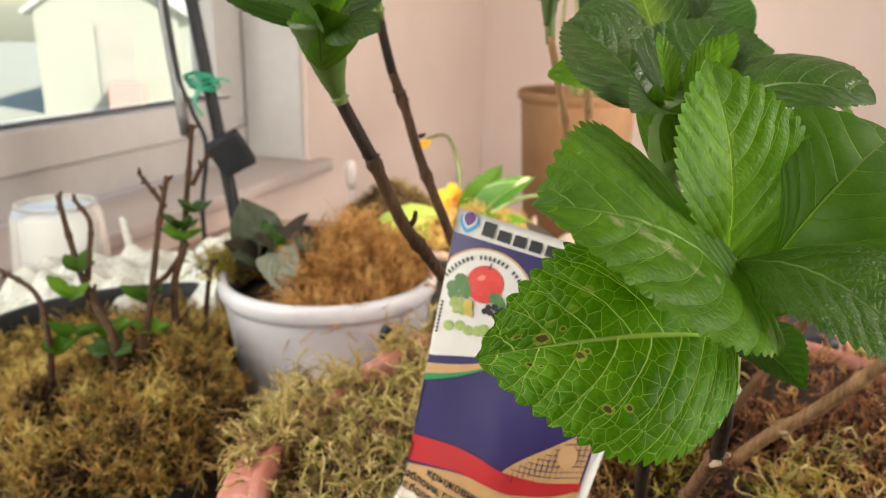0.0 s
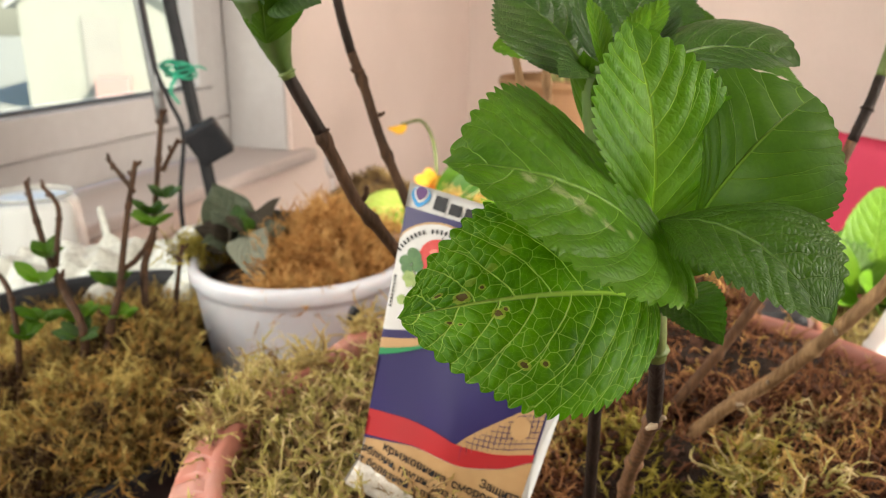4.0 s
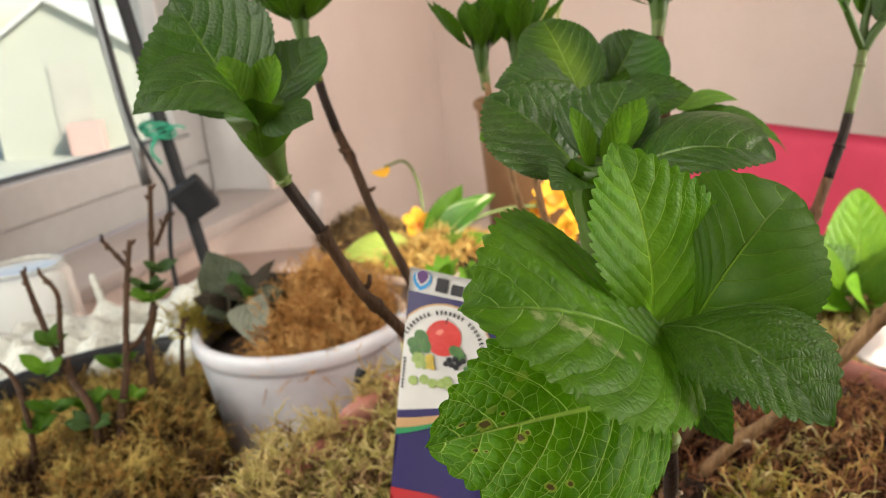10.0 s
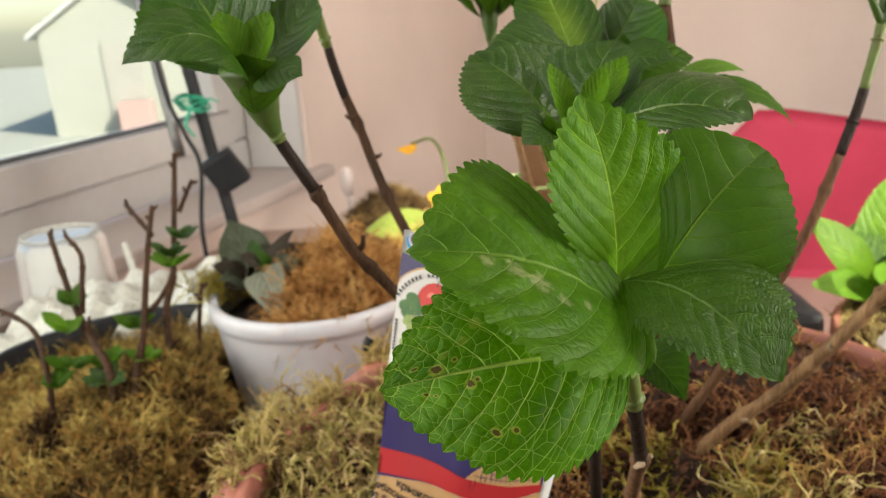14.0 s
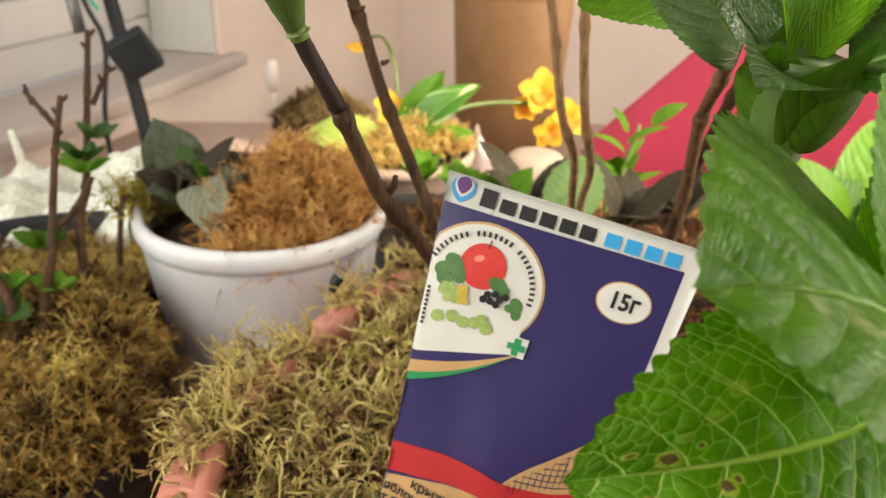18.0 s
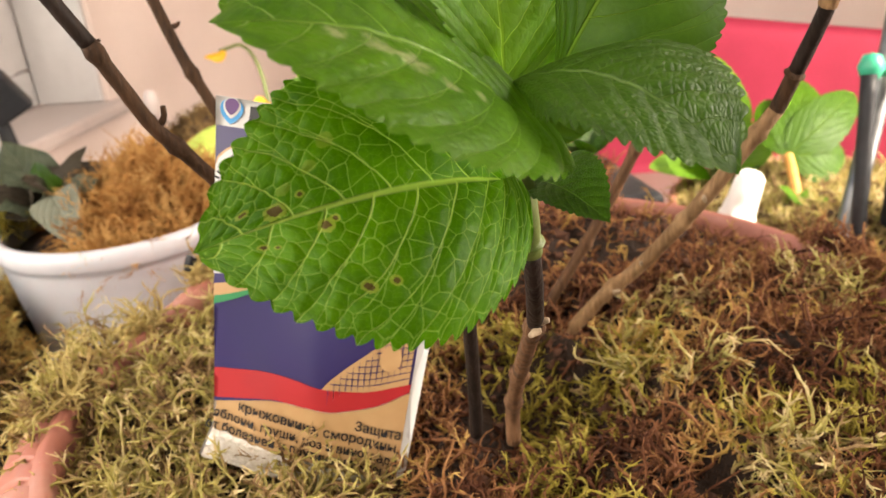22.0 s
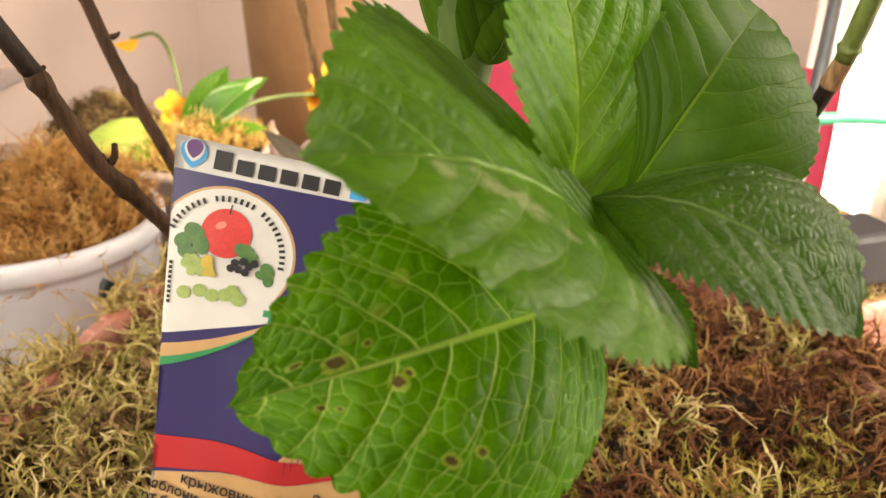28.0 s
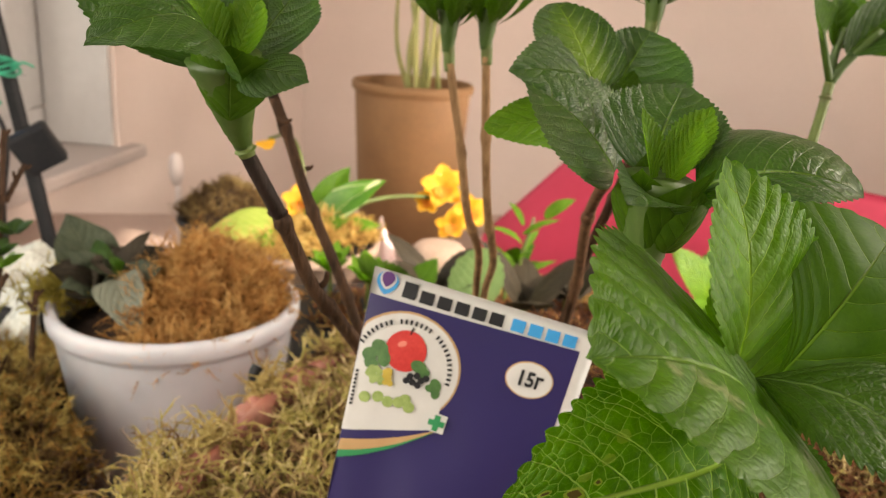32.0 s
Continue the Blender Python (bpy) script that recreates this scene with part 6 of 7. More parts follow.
v, f = lathe([(0.11, TABLE_Z + 0.0005), (0.130, TABLE_Z + 0.001), (0.168, 0.060), (BR - 0.006, 0.070), (BR, 0.074), (BR, 0.098), (BR - 0.003, 0.102), (BR - 0.010, 0.102), (BR - 0.013, 0.098), (BR - 0.016, 0.03)], 96, (*BP, 0), lambda a, k: squeeze(a) * (0.75 if k < 2 else 1.0))


def sag(x, y, z):
    """The tub's lip slumps on the side by the planter."""
    return z - 0.022 * max(0.0, (BP[1] - y) / BR) ** 1.5 * (z > 0.05)


mesh_ob("body", [(p[0], p[1], sag(*p)) for p in v], f, BLACK, bpot)


def bp_z(x, y):
    r = math.hypot(x - BP[0], y - BP[1]) / (BR + squeeze(math.atan2(y - BP[1], x - BP[0])))
    hump = math.exp(-(((x - BP[0] - 0.035) / 0.085) ** 2 + ((y - BP[1] + 0.045) / 0.105) ** 2))
    return 0.076 + 0.056 * hump - 0.006 * min(r, 1.0) ** 6 + 0.012 * noise.noise((x * 20, y * 20, 5)) + 0.009 * noise.noise((x * 50, y * 50, 6))


def in_tub(x, y):
    a = math.atan2(y - BP[1], x - BP[0])
    return math.hypot(x - BP[0], y - BP[1]) < BR - 0.016 + squeeze(a)


def tub_soil():
    verts, rings, n = [], 14, 90
    for i in range(rings + 1):
        for j in range(n):
            a = 2 * math.pi * j / n
            r = (BR - 0.0135 + squeeze(a)) * i / rings
            x, y = BP[0] + r * math.cos(a), BP[1] + r * math.sin(a)
            verts.append((x, y, bp_z(x, y) - 0.004))
    mesh_ob("soil", verts, grid_faces(rings + 1, n, True), SOIL, bpot)


tub_soil()
roots, ways = scatter(31, 9500, BP, BR, bp_z, 1.1, keep=lambda x, y, r: in_tub(x, y) and noise.noise((x * 50, y * 50, 6)) > -0.45 + 0.4 * (r.rand() - 0.5))


def tub_spill(count):
    """Tufts that spill over the lip where the tub is pressed in."""
    rng = np.random.RandomState(33)
    at, way = [], []
    for i in range(count):
        a = radians(-135 + 180 * rng.rand())
        r = BR + squeeze(a) - 0.030 + 0.030 * rng.rand()
        at.append((BP[0] + r * math.cos(a), BP[1] + r * math.sin(a), 0.0))
        at[-1] = (at[-1][0], at[-1][1], sag(at[-1][0], at[-1][1], 0.1015) + 0.007 * rng.rand() ** 2)
        way.append((0.15 * math.cos(a) + 0.8 * rng.randn(), 0.15 * math.sin(a) + 0.8 * rng.randn(), 0.1 + 0.5 * rng.rand()))
    return np.array(at), np.array(way)


rim_roots, rim_ways = tub_spill(1300)
roots, ways = np.concatenate([roots, rim_roots]), np.concatenate([ways, rim_ways])
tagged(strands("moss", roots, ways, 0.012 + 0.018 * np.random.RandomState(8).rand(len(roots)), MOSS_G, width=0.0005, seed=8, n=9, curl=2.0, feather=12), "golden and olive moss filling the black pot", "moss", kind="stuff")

# ---- brown pot ----
KP, KR = (0.2465, 1.475), 0.110
kpot = thing("flower_pot", "tall brown cardboard coloured pot with reedy stems", "flower pot")
v, f = lathe([(0.07, TABLE_Z + 0.0005), (0.090, TABLE_Z + 0.001), (0.104, 0.205), (0.104, 0.212), (KR, 0.214), (KR + 0.001, 0.226), (KR - 0.003, 0.230), (KR - 0.008, 0.228), (KR - 0.011, 0.205), (0.09, 0.17), (0.0, 0.172)], 72, (*KP, 0))
mesh_ob("body", v, f, KRAFT, kpot)

# ---- red fabric board ----
redb = thing("board", "deep red fabric covered board behind the plants", "board")
# ---- everything round the planter ----
def clump(parent, at, count, length, width, material, seed, spread=1.0, rise=0.6, label=""):
    """Small leaves round a point."""
    rng = np.random.RandomState(seed)
    at = Vector(at)
    for k in range(count):
        a = 2 * math.pi * (k + rng.rand() * 0.7) / count
        out = Vector((math.cos(a), math.sin(a), 0))
        l = length * (0.7 + 0.5 * rng.rand())
        tip = at + out * l * spread + Vector((0, 0, l * rise * (0.4 + rng.rand())))
        leaf("leaf", tuple(at + out * 0.002), tuple(tip), tuple(Vector((0, -0.35, 1)) - out * 0.4), width * (0.8 + 0.4 * rng.rand()), material, parent, label, sag=0.1, cup=-0.1, teeth=14, nu=22, nv=5, seed=seed + k)


# panel: red fabric
def red_board():
    verts, n, m = [], 60, 14
    a, b = Vector((0.335, 1.255, 0)), Vector((0.935, 0.961, 0))
    d = (b - a).normalized()
    nn = Vector((d.y, -d.x, 0))
    for side in (0, 1):
        for i in range(n + 1):
            s = i / n
            x = a.x + (b.x - a.x) * s
            top = min(0.2737 - 0.1518 * x, 0.010 + 1.24 * (x - 0.335))
            top -= 0.006 * math.exp(-((x - 0.497) / 0.012) ** 2)
            for j in range(m + 1):
                q = j / m
                z = TABLE_Z + (top - TABLE_Z) * q
                off = 0.006 * math.sin(9 * s + 2 * q) + 0.003 * math.sin(23 * s) * (1 - q)
                p = a + (b - a) * s + nn * (off + (0.012 if side else -0.012) * math.sin(math.pi * min(1, q * 0.5 + 0.5)) ** 0.3)
                verts.append((p.x, p.y, z))
    k = (n + 1) * (m + 1)
    f = grid_faces(n + 1, m + 1)
    faces = f + [tuple(x + k for x in q[::-1]) for q in f]
    ring = list(range(m + 1)) + [i * (m + 1) + m for i in range(1, n + 1)] + [n * (m + 1) + j for j in range(m - 1, -1, -1)] + [i * (m + 1) for i in range(n - 1, 0, -1)]
    faces += [(p, q, q + k, p + k) for p, q in zip(ring, ring[1:] + ring[:1])]
    mesh_ob("cover", verts, faces, RED, redb)


red_board()

# reeds in the brown pot
mound("soil", KP, 0.094, lambda x, y: 0.200, SOIL, kpot, 8, 30, 0.004)
REED = surface("reed", (0.16, 0.20, 0.05), (0.42, 0.38, 0.14), 30, 0.6, 0.3, 0.0005)
rng = np.random.RandomState(9)
reeds = thing("reed_plant", "yellow-green reedy stems rising from the brown pot", "plant")
for k in range(12):
    x, y = KP[0] + 0.035 * rng.randn() * 0.6 + 0.005, KP[1] - 0.02 + 0.02 * rng.randn()
    rod("stalk", [(x, y, 0.195), (x + 0.012 * rng.randn(), y, 0.30), (x + 0.03 * rng.randn(), y + 0.01, 0.46)], 0.0035 + 0.002 * rng.rand(), 0.002, REED, reeds, n=7, seed=k)

# dark leaved plant in the white pot
dusky = thing("begonia", "dusky plant with grey-green and purplish leaves", "plant")
leaf("leaf", (-0.142, 0.628, 0.160), (-0.174, 0.664, 0.2060), (0.25, -0.92, 0.35), 0.044, LEAF_G, dusky, "broad grey-green leaf", cup=0.12, teeth=0, tooth=0, nu=60, nv=10, wave=0.05, seed=1)
leaf("leaf", (-0.130, 0.590, 0.182), (-0.1080, 0.548, 0.1500), (-0.1, -0.75, 0.65), 0.034, LEAF_M, dusky, "drooping pointed pale grey-green leaf", fold=0.12, teeth=0, tooth=0, nu=50, nv=9, belly=0.12, full=0.75, point=0.10, seed=2)
rng = np.random.RandomState(17)
for k in range(34):
    a = radians(-175 + 200 * (k + 0.5) / 34) if k % 2 else radians(rng.rand() * 360)
    reach = 0.018 + 0.026 * rng.rand()
    b_ = Vector((-0.137 + 0.004 * rng.randn(), 0.614 + 0.004 * rng.randn(), 0.158 + 0.006 * rng.rand()))
    t_ = b_ + Vector((reach * math.cos(a), reach * math.sin(a), 0.004 + 0.036 * rng.rand()))
    leaf("leaf", tuple(b_), tuple(t_), (0.3 * rng.randn(), -0.6, 0.8), 0.016 + 0.014 * rng.rand(), (LEAF_P, LEAF_D, LEAF_P, LEAF_P, LEAF_G, LEAF_P, LEAF_D)[k % 7], dusky, sag=0.16, cup=-0.15, fold=0.1, teeth=0, tooth=0, nu=28, nv=6, wave=0.05, seed=3 + k)
rod("stem", [(-0.137, 0.614, 0.135), (-0.138, 0.614, 0.166)], 0.003, 0.0025, BARK_DARK, dusky)
rng = np.random.RandomState(44)
tuft = np.stack([-0.170 + 0.012 * rng.randn(420), 0.622 + 0.016 * rng.randn(420), 0.156 + 0.012 * rng.rand(420)], 1)
tagged(strands("moss", tuft, np.stack([rng.randn(420) * 0.7 - 0.3, rng.randn(420) * 0.7 - 0.2, 0.5 + rng.rand(420)], 1), 0.008 + 0.012 * rng.rand(420), MOSS_Y, width=0.0006, seed=9, feather=6), "golden moss tuft on the rim of the white pot", "moss", kind="stuff")

# pruned twigs in the black pot
shrub = thing("pruned_shrub", "pruned brown twigs with fresh green sprouts", "shrub")
TW = [[(-0.2150, 0.480, 0.115), (-0.2176, 0.487, 0.149), (-0.2400, 0.515, 0.163), (-0.2626, 0.546, 0.1753), (-0.2830, 0.575, 0.200), (-0.2970, 0.596, 0.2223)],
      [(-0.2560, 0.541, 0.172), (-0.2568, 0.551, 0.1912), (-0.2650, 0.575, 0.208), (-0.2860, 0.598, 0.2190)],
      [(-0.1985, 0.480, 0.115), (-0.1999, 0.484, 0.140), (-0.2070, 0.530, 0.160), (-0.2105, 0.545, 0.1706), (-0.2150, 0.580, 0.205), (-0.2140, 0.603, 0.2370)],
      [(-0.2140, 0.592, 0.2160), (-0.2250, 0.604, 0.2230), (-0.2440, 0.624, 0.2350)],
      [(-0.1931, 0.530, 0.115), (-0.1931, 0.535, 0.136), (-0.2000, 0.560, 0.165), (-0.2024, 0.590, 0.1806), (-0.2080, 0.630, 0.220), (-0.2075, 0.655, 0.2700)],
      [(-0.2070, 0.640, 0.222), (-0.2020, 0.646, 0.233), (-0.1950, 0.651, 0.2470)],
      [(-0.1780, 0.552, 0.115), (-0.1782, 0.556, 0.134), (-0.1792, 0.575, 0.160), (-0.1792, 0.588, 0.1742)],
      [(-0.2600, 0.480, 0.115), (-0.2609, 0.4865, 0.149), (-0.2856, 0.523, 0.169), (-0.3248, 0.546, 0.1800)],
      [(-0.2330, 0.500, 0.115), (-0.2330, 0.506, 0.150), (-0.2480, 0.530, 0.170)],
      [(-0.2105, 0.545, 0.168), (-0.2000, 0.550, 0.176), (-0.1880, 0.562, 0.196)]]
for k, pts in enumerate(TW):
    rod("twig", pts, 0.0032 if k in (0, 2, 4) else 0.0022, 0.0020 if k in (0, 2, 4) else 0.0017, BARK, shrub, nodes=(0.45, 0.8), seed=50 + k, n=8)
for k, pts in enumerate(TW[:9]):
    p, q_ = Vector(pts[-1]), Vector(pts[-2])
    d_ = (p - q_).normalized()
    for m_, back_ in ((-1, 0.004), (1, 0.013)):
        side = d_.cross(Vector((0, 1, 0.3))).normalized() * m_
        rod("spur", [tuple(p - d_ * back_), tuple(p - d_ * (back_ - 0.002) + side * 0.0025), tuple(p - d_ * (back_ - 0.005) + side * 0.0042)], 0.0014, 0.0011, BARK, shrub, n=6, seed=k)
for k, at in enumerate(((-0.2588, 0.521, 0.1668), (-0.2147, 0.540, 0.1586), (-0.1984, 0.617, 0.205), (-0.2030, 0.591, 0.1895), (-0.2538, 0.482, 0.1411), (-0.2183, 0.483, 0.1418), (-0.1989, 0.505, 0.1481), (-0.247, 0.492, 0.150), (-0.2035, 0.600, 0.196), (-0.2250, 0.505, 0.146), (-0.2640, 0.545, 0.178))):
    clump(shrub, at, 5 + k % 2, 0.016, 0.010, (LEAF_L, LEAF_B, LEAF_D)[k % 3], 200 + 10 * k)

# lamp stand with clip at the window
stand = thing("lamp_stand", "black upright stand with a square clip and green wire", "stand")
rod("pole", [(-0.268, 1.050, TABLE_Z), (-0.281, 1.060, 0.05), (-0.320, 1.090, 0.27), (-0.372, 1.130, 0.56)], 0.0115, 0.0115, BLACK, stand, n=4, rough=0.0)
rod("rail", [(-0.345, 1.060, 0.20), (-0.368, 1.080, 0.36), (-0.392, 1.100, 0.56)], 0.007, 0.007, METAL, stand, "grey metal rail", n=8, rough=0.0)
rod("cable", [(-0.318, 1.030, -0.02), (-0.322, 1.030, 0.10), (-0.312, 1.035, 0.19), (-0.330, 1.045, 0.235), (-0.352, 1.055, 0.30), (-0.372, 1.075, 0.46)], 0.0030, 0.0030, BLACK, stand, "thin dark cable", n=7, rough=0.0)
bm = box((-0.024, -0.010, -0.026), (0.024, 0.010, 0.026), 0.004)
bmesh.ops.transform(bm, matrix=Matrix.Translation((-0.284, 1.050, 0.178)) @ Euler((0.25, radians(-28), 0.1)).to_matrix().to_4x4(), verts=bm.verts)
part("clip", bm, BLACK, stand, "square black clip")
for k in range(5):
    z = 0.262 + 0.004 * k
    c = Vector((-0.322 - 0.0018 * k, 1.082, z))
    rod("wire_tie", [tuple(c + Vector((0.020 * math.cos(w), 0.020 * math.sin(w), 0.003 * math.sin(2 * w + k)))) for w in np.linspace(0, 6.28, 9)], 0.0018, 0.0018, GREEN_WIRE, stand, "green plastic tie", n=6, rough=0.0, steps=3)
rod("wire_tie", [(-0.322, 1.058, 0.262), (-0.328, 1.050, 0.245), (-0.318, 1.050, 0.228)], 0.003, 0.002, GREEN_WIRE, stand, "green plastic tie end", n=6)
rod("wire_tie", [(-0.306, 1.060, 0.270), (-0.292, 1.055, 0.276), (-0.280, 1.052, 0.272)], 0.0018, 0.0014, GREEN_WIRE, stand, "green plastic tie end", n=6)

# upturned clear cup and crumpled film
cup = thing("cup", "upturned clear plastic cup with a white base", "cup")
v, f = lathe([(0.0, 0.112), (0.040, 0.112), (0.052, 0.108), (0.057, 0.098), (0.0625, 0.02), (0.066, TABLE_Z + 0.001), (0.0645, TABLE_Z + 0.0015), (0.061, 0.02), (0.0555, 0.096), (0.051, 0.1055), (0.040, 0.1095), (0.0, 0.1095)], 56, (-0.513, 1.02, 0))
mesh_ob("body", v, f, GLASS, cup)
v, f = lathe([(0.046, 0.1125), (0.050, 0.1125), (0.0505, 0.1155), (0.046, 0.1155), (0.046, 0.1125)], 48, (-0.513, 1.02, 0))
mesh_ob("rim", v, f, FOIL, cup, "pale ring on the base")


def film_sheet():
    n, m = 44, 26
    verts = []
    for i in range(n + 1):
        for j in range(m + 1):
            s, q = i / n, j / m
            x, y = -0.49 + 0.28 * s, 0.70 + 0.27 * q
            z = 0.040 + 0.032 * math.sin(2.6 * q + 0.5) + 0.035 * noise.noise((x * 14, y * 14, 2)) + 0.022 * noise.noise((x * 38, y * 38, 7)) + 0.045 * s ** 2
            if i in (0, n) or j in (0, m):
                z = TABLE_Z + 0.002
            verts.append((x, y, max(z, TABLE_Z + 0.002)))
    ob = mesh_ob("plastic_film", verts, grid_faces(n + 1, m + 1), FOIL, None, smooth=False)
    tagged(ob, "crumpled white plastic film lying on the table", "plastic film")


film_sheet()
tagged(rod("plant_label", [(-0.395, 0.98, TABLE_Z), (-0.402, 0.98, 0.05), (-0.412, 0.985, 0.105)], 0.011, 0.004, FOIL, None, n=6), "white pointed plastic plant label", "plant label")

# sunny potted plant with yellow flowers
sunny = thing("orchid", "potted orchid with glossy leaves and yellow flowers", "orchid")
SP = (0.020, 0.900)
v, f = lathe([(0.05, TABLE_Z + 0.001), (0.062, 0.0), (0.078, 0.10), (0.082, 0.102), (0.082, 0.112), (0.076, 0.112), (0.073, 0.09)], 48, (*SP, 0))
mesh_ob("pot", v, f, STONE, sunny, "pale clay pot")
roots, ways = scatter(61, 2600, SP, 0.080, lambda x, y: 0.114 + 0.030 * math.exp(-((x - SP[0] - 0.02) ** 2 + (y - SP[1] + 0.02) ** 2) / 0.002), 0.8)
mound("soil", SP, 0.074, lambda x, y: 0.108, SOIL, sunny, 3, 30, 0.003)
tagged(strands("moss", roots, ways, 0.010 + 0.012 * np.random.RandomState(2).rand(len(roots)), MOSS_S, width=0.0009, seed=12, feather=1), "golden orange moss round the orchid", "moss", kind="stuff")
for k, (b, t, n_, w, m_) in enumerate((((0.030, 0.888, 0.118), (0.104, 0.875, 0.186), (-0.55, -0.55, 0.62), 0.044, LEAF_GLINT), ((0.022, 0.892, 0.118), (0.070, 0.925, 0.190), (-0.2, -0.8, 0.5), 0.036, LEAF_B),
                                        ((0.010, 0.885, 0.116), (-0.085, 0.900, 0.122), (0.1, -0.55, 0.82), 0.050, LEAF_PALE), ((0.026, 0.878, 0.116), (0.062, 0.850, 0.148), (-0.3, -0.6, 0.7), 0.026, LEAF_L),
                                        ((0.035, 0.880, 0.116), (0.100, 0.872, 0.136), (0.0, -0.6, 0.8), 0.026, LEAF_L), ((0.000, 0.880, 0.115), (-0.030, 0.845, 0.120), (0, -0.5, 0.8), 0.030, LEAF_L))):
    leaf("leaf", b, t, n_, w, m_, sunny, sag=0.12, cup=0.1, fold=0.15, teeth=0, tooth=0, quilt=0.0, nu=40, nv=7, seed=80 + k)
rod("flower_stem", [(0.030, 0.888, 0.115), (0.075, 0.905, 0.148), (0.120, 0.920, 0.156), (0.170, 0.928, 0.154)], 0.0028, 0.0022, SHOOT, sunny, "arching green stem", n=7)
rod("flower_stem", [(0.020, 0.895, 0.115), (0.018, 0.935, 0.185), (0.004, 0.930, 0.222), (-0.020, 0.900, 0.224)], 0.0024, 0.0018, SHOOT, sunny, "arching green stem", n=7)
leaf("bud", (-0.014, 0.894, 0.224), (-0.036, 0.882, 0.221), (0, -0.6, 0.8), 0.014, YELLOW, sunny, "closed yellow bud", cup=-0.8, teeth=0, tooth=0, nu=16, nv=5)


def flower(parent, at, size, seed, facing=(-0.1, -0.9, 0.4)):
    rng = np.random.RandomState(seed)
    fz = Vector(facing).normalized()
    fx = fz.cross(Vector((0, 0, 1))).normalized()
    fy = fx.cross(fz)
    at = Vector(at)
    for k in range(5):
        a = 2 * math.pi * k / 5 + 0.4 * rng.rand()
        out = fx * math.cos(a) + fy * math.sin(a)
        leaf("petal", tuple(at), tuple(at + out * size + fz * size * 0.25), tuple(fz), size * 0.85, YELLOW, parent, sag=0.1, cup=0.2, teeth=0, tooth=0, quilt=0.0, nu=12, nv=4, blunt=0.3, seed=seed + k)
    leaf("lip", tuple(at + fz * size * 0.05), tuple(at + fz * size * 0.35 - fy * size * 0.6), tuple(fz + fy * 0.3), size * 0.85, ORANGE, parent, "orange lip", cup=0.5, teeth=0, tooth=0, quilt=0.0, nu=12, nv=4, blunt=0.3)


flower(sunny, (0.180, 0.930, 0.166), 0.027, 1)
flower(sunny, (0.208, 0.912, 0.142), 0.024, 2, (0.2, -0.9, 0.2))
flower(sunny, (0.186, 0.905, 0.128), 0.019, 3, (-0.1, -0.95, 0.0))
flower(sunny, (0.012, 0.915, 0.150), 0.020, 4, (0, -0.8, 0.5))
flower(sunny, (0.165, 0.930, 0.150), 0.018, 5, (-0.4, -0.8, 0.4))

# bits behind the packet
drop = thing("bottle", "small pink and white teardrop bottle", "bottle")
v, f = lathe([(0.0, 0.112), (0.002, 0.112), (0.004, 0.100), (0.010, 0.090), (0.018, 0.070), (0.021, 0.050), (0.019, 0.0), (0.018, TABLE_Z + 0.001), (0.0, TABLE_Z + 0.0005)], 32, (0.119, 0.990, 0))
mesh_ob("body", v, f, PINK_WHITE, drop)
small = thing("clay_pot", "small peach coloured clay pot standing upside down", "flower pot")
v, f = lathe([(0.018, TABLE_Z + 0.001), (0.026, 0.09), (0.030, 0.095), (0.0305, 0.126), (0.0285, 0.134), (0.023, 0.1395), (0.014, 0.142), (0.0, 0.1428)], 40, (0.146, 0.790, 0))
mesh_ob("body", v, f, STONE, small)
heap = thing("moss_pot", "brown pot with a dark mossy heap by the wall", "flower pot")
v, f = lathe([(0.05, TABLE_Z + 0.001), (0.068, 0.055), (0.072, 0.060), (0.070, 0.066), (0.062, 0.062)], 40, (-0.070, 1.160, 0))
mesh_ob("body", v, f, BLACK, heap)
heap_z = lambda x, y: 0.062 + 0.050 * math.exp(-((x + 0.070) ** 2 + (y - 1.160) ** 2) / 0.003)
mound("soil", (-0.070, 1.160), 0.066, heap_z, SOIL, heap, 5, 30, 0.004)
roots, ways = scatter(71, 1500, (-0.070, 1.160), 0.068, heap_z, 0.7)
tagged(strands("moss", roots, ways, 0.010 + 0.012 * np.random.RandomState(3).rand(len(roots)), MOSS_B, width=0.0010, seed=13, feather=1), "dark brownish moss heaped in the pot by the wall", "moss", kind="stuff")
marker = thing("spoon", "white rounded plastic spoon standing by the wall", "spoon")
rod("handle", [(-0.142, 1.235, TABLE_Z), (-0.144, 1.238, 0.09)], 0.005, 0.005, SPOON, marker)
v, f = lathe([(0.0, 0.138), (0.006, 0.136), (0.010, 0.129), (0.0115, 0.117), (0.010, 0.102), (0.006, 0.090), (0.0, 0.088)], 24, (-0.146, 1.240, 0))
mesh_ob("bowl", v, f, SPOON, marker)

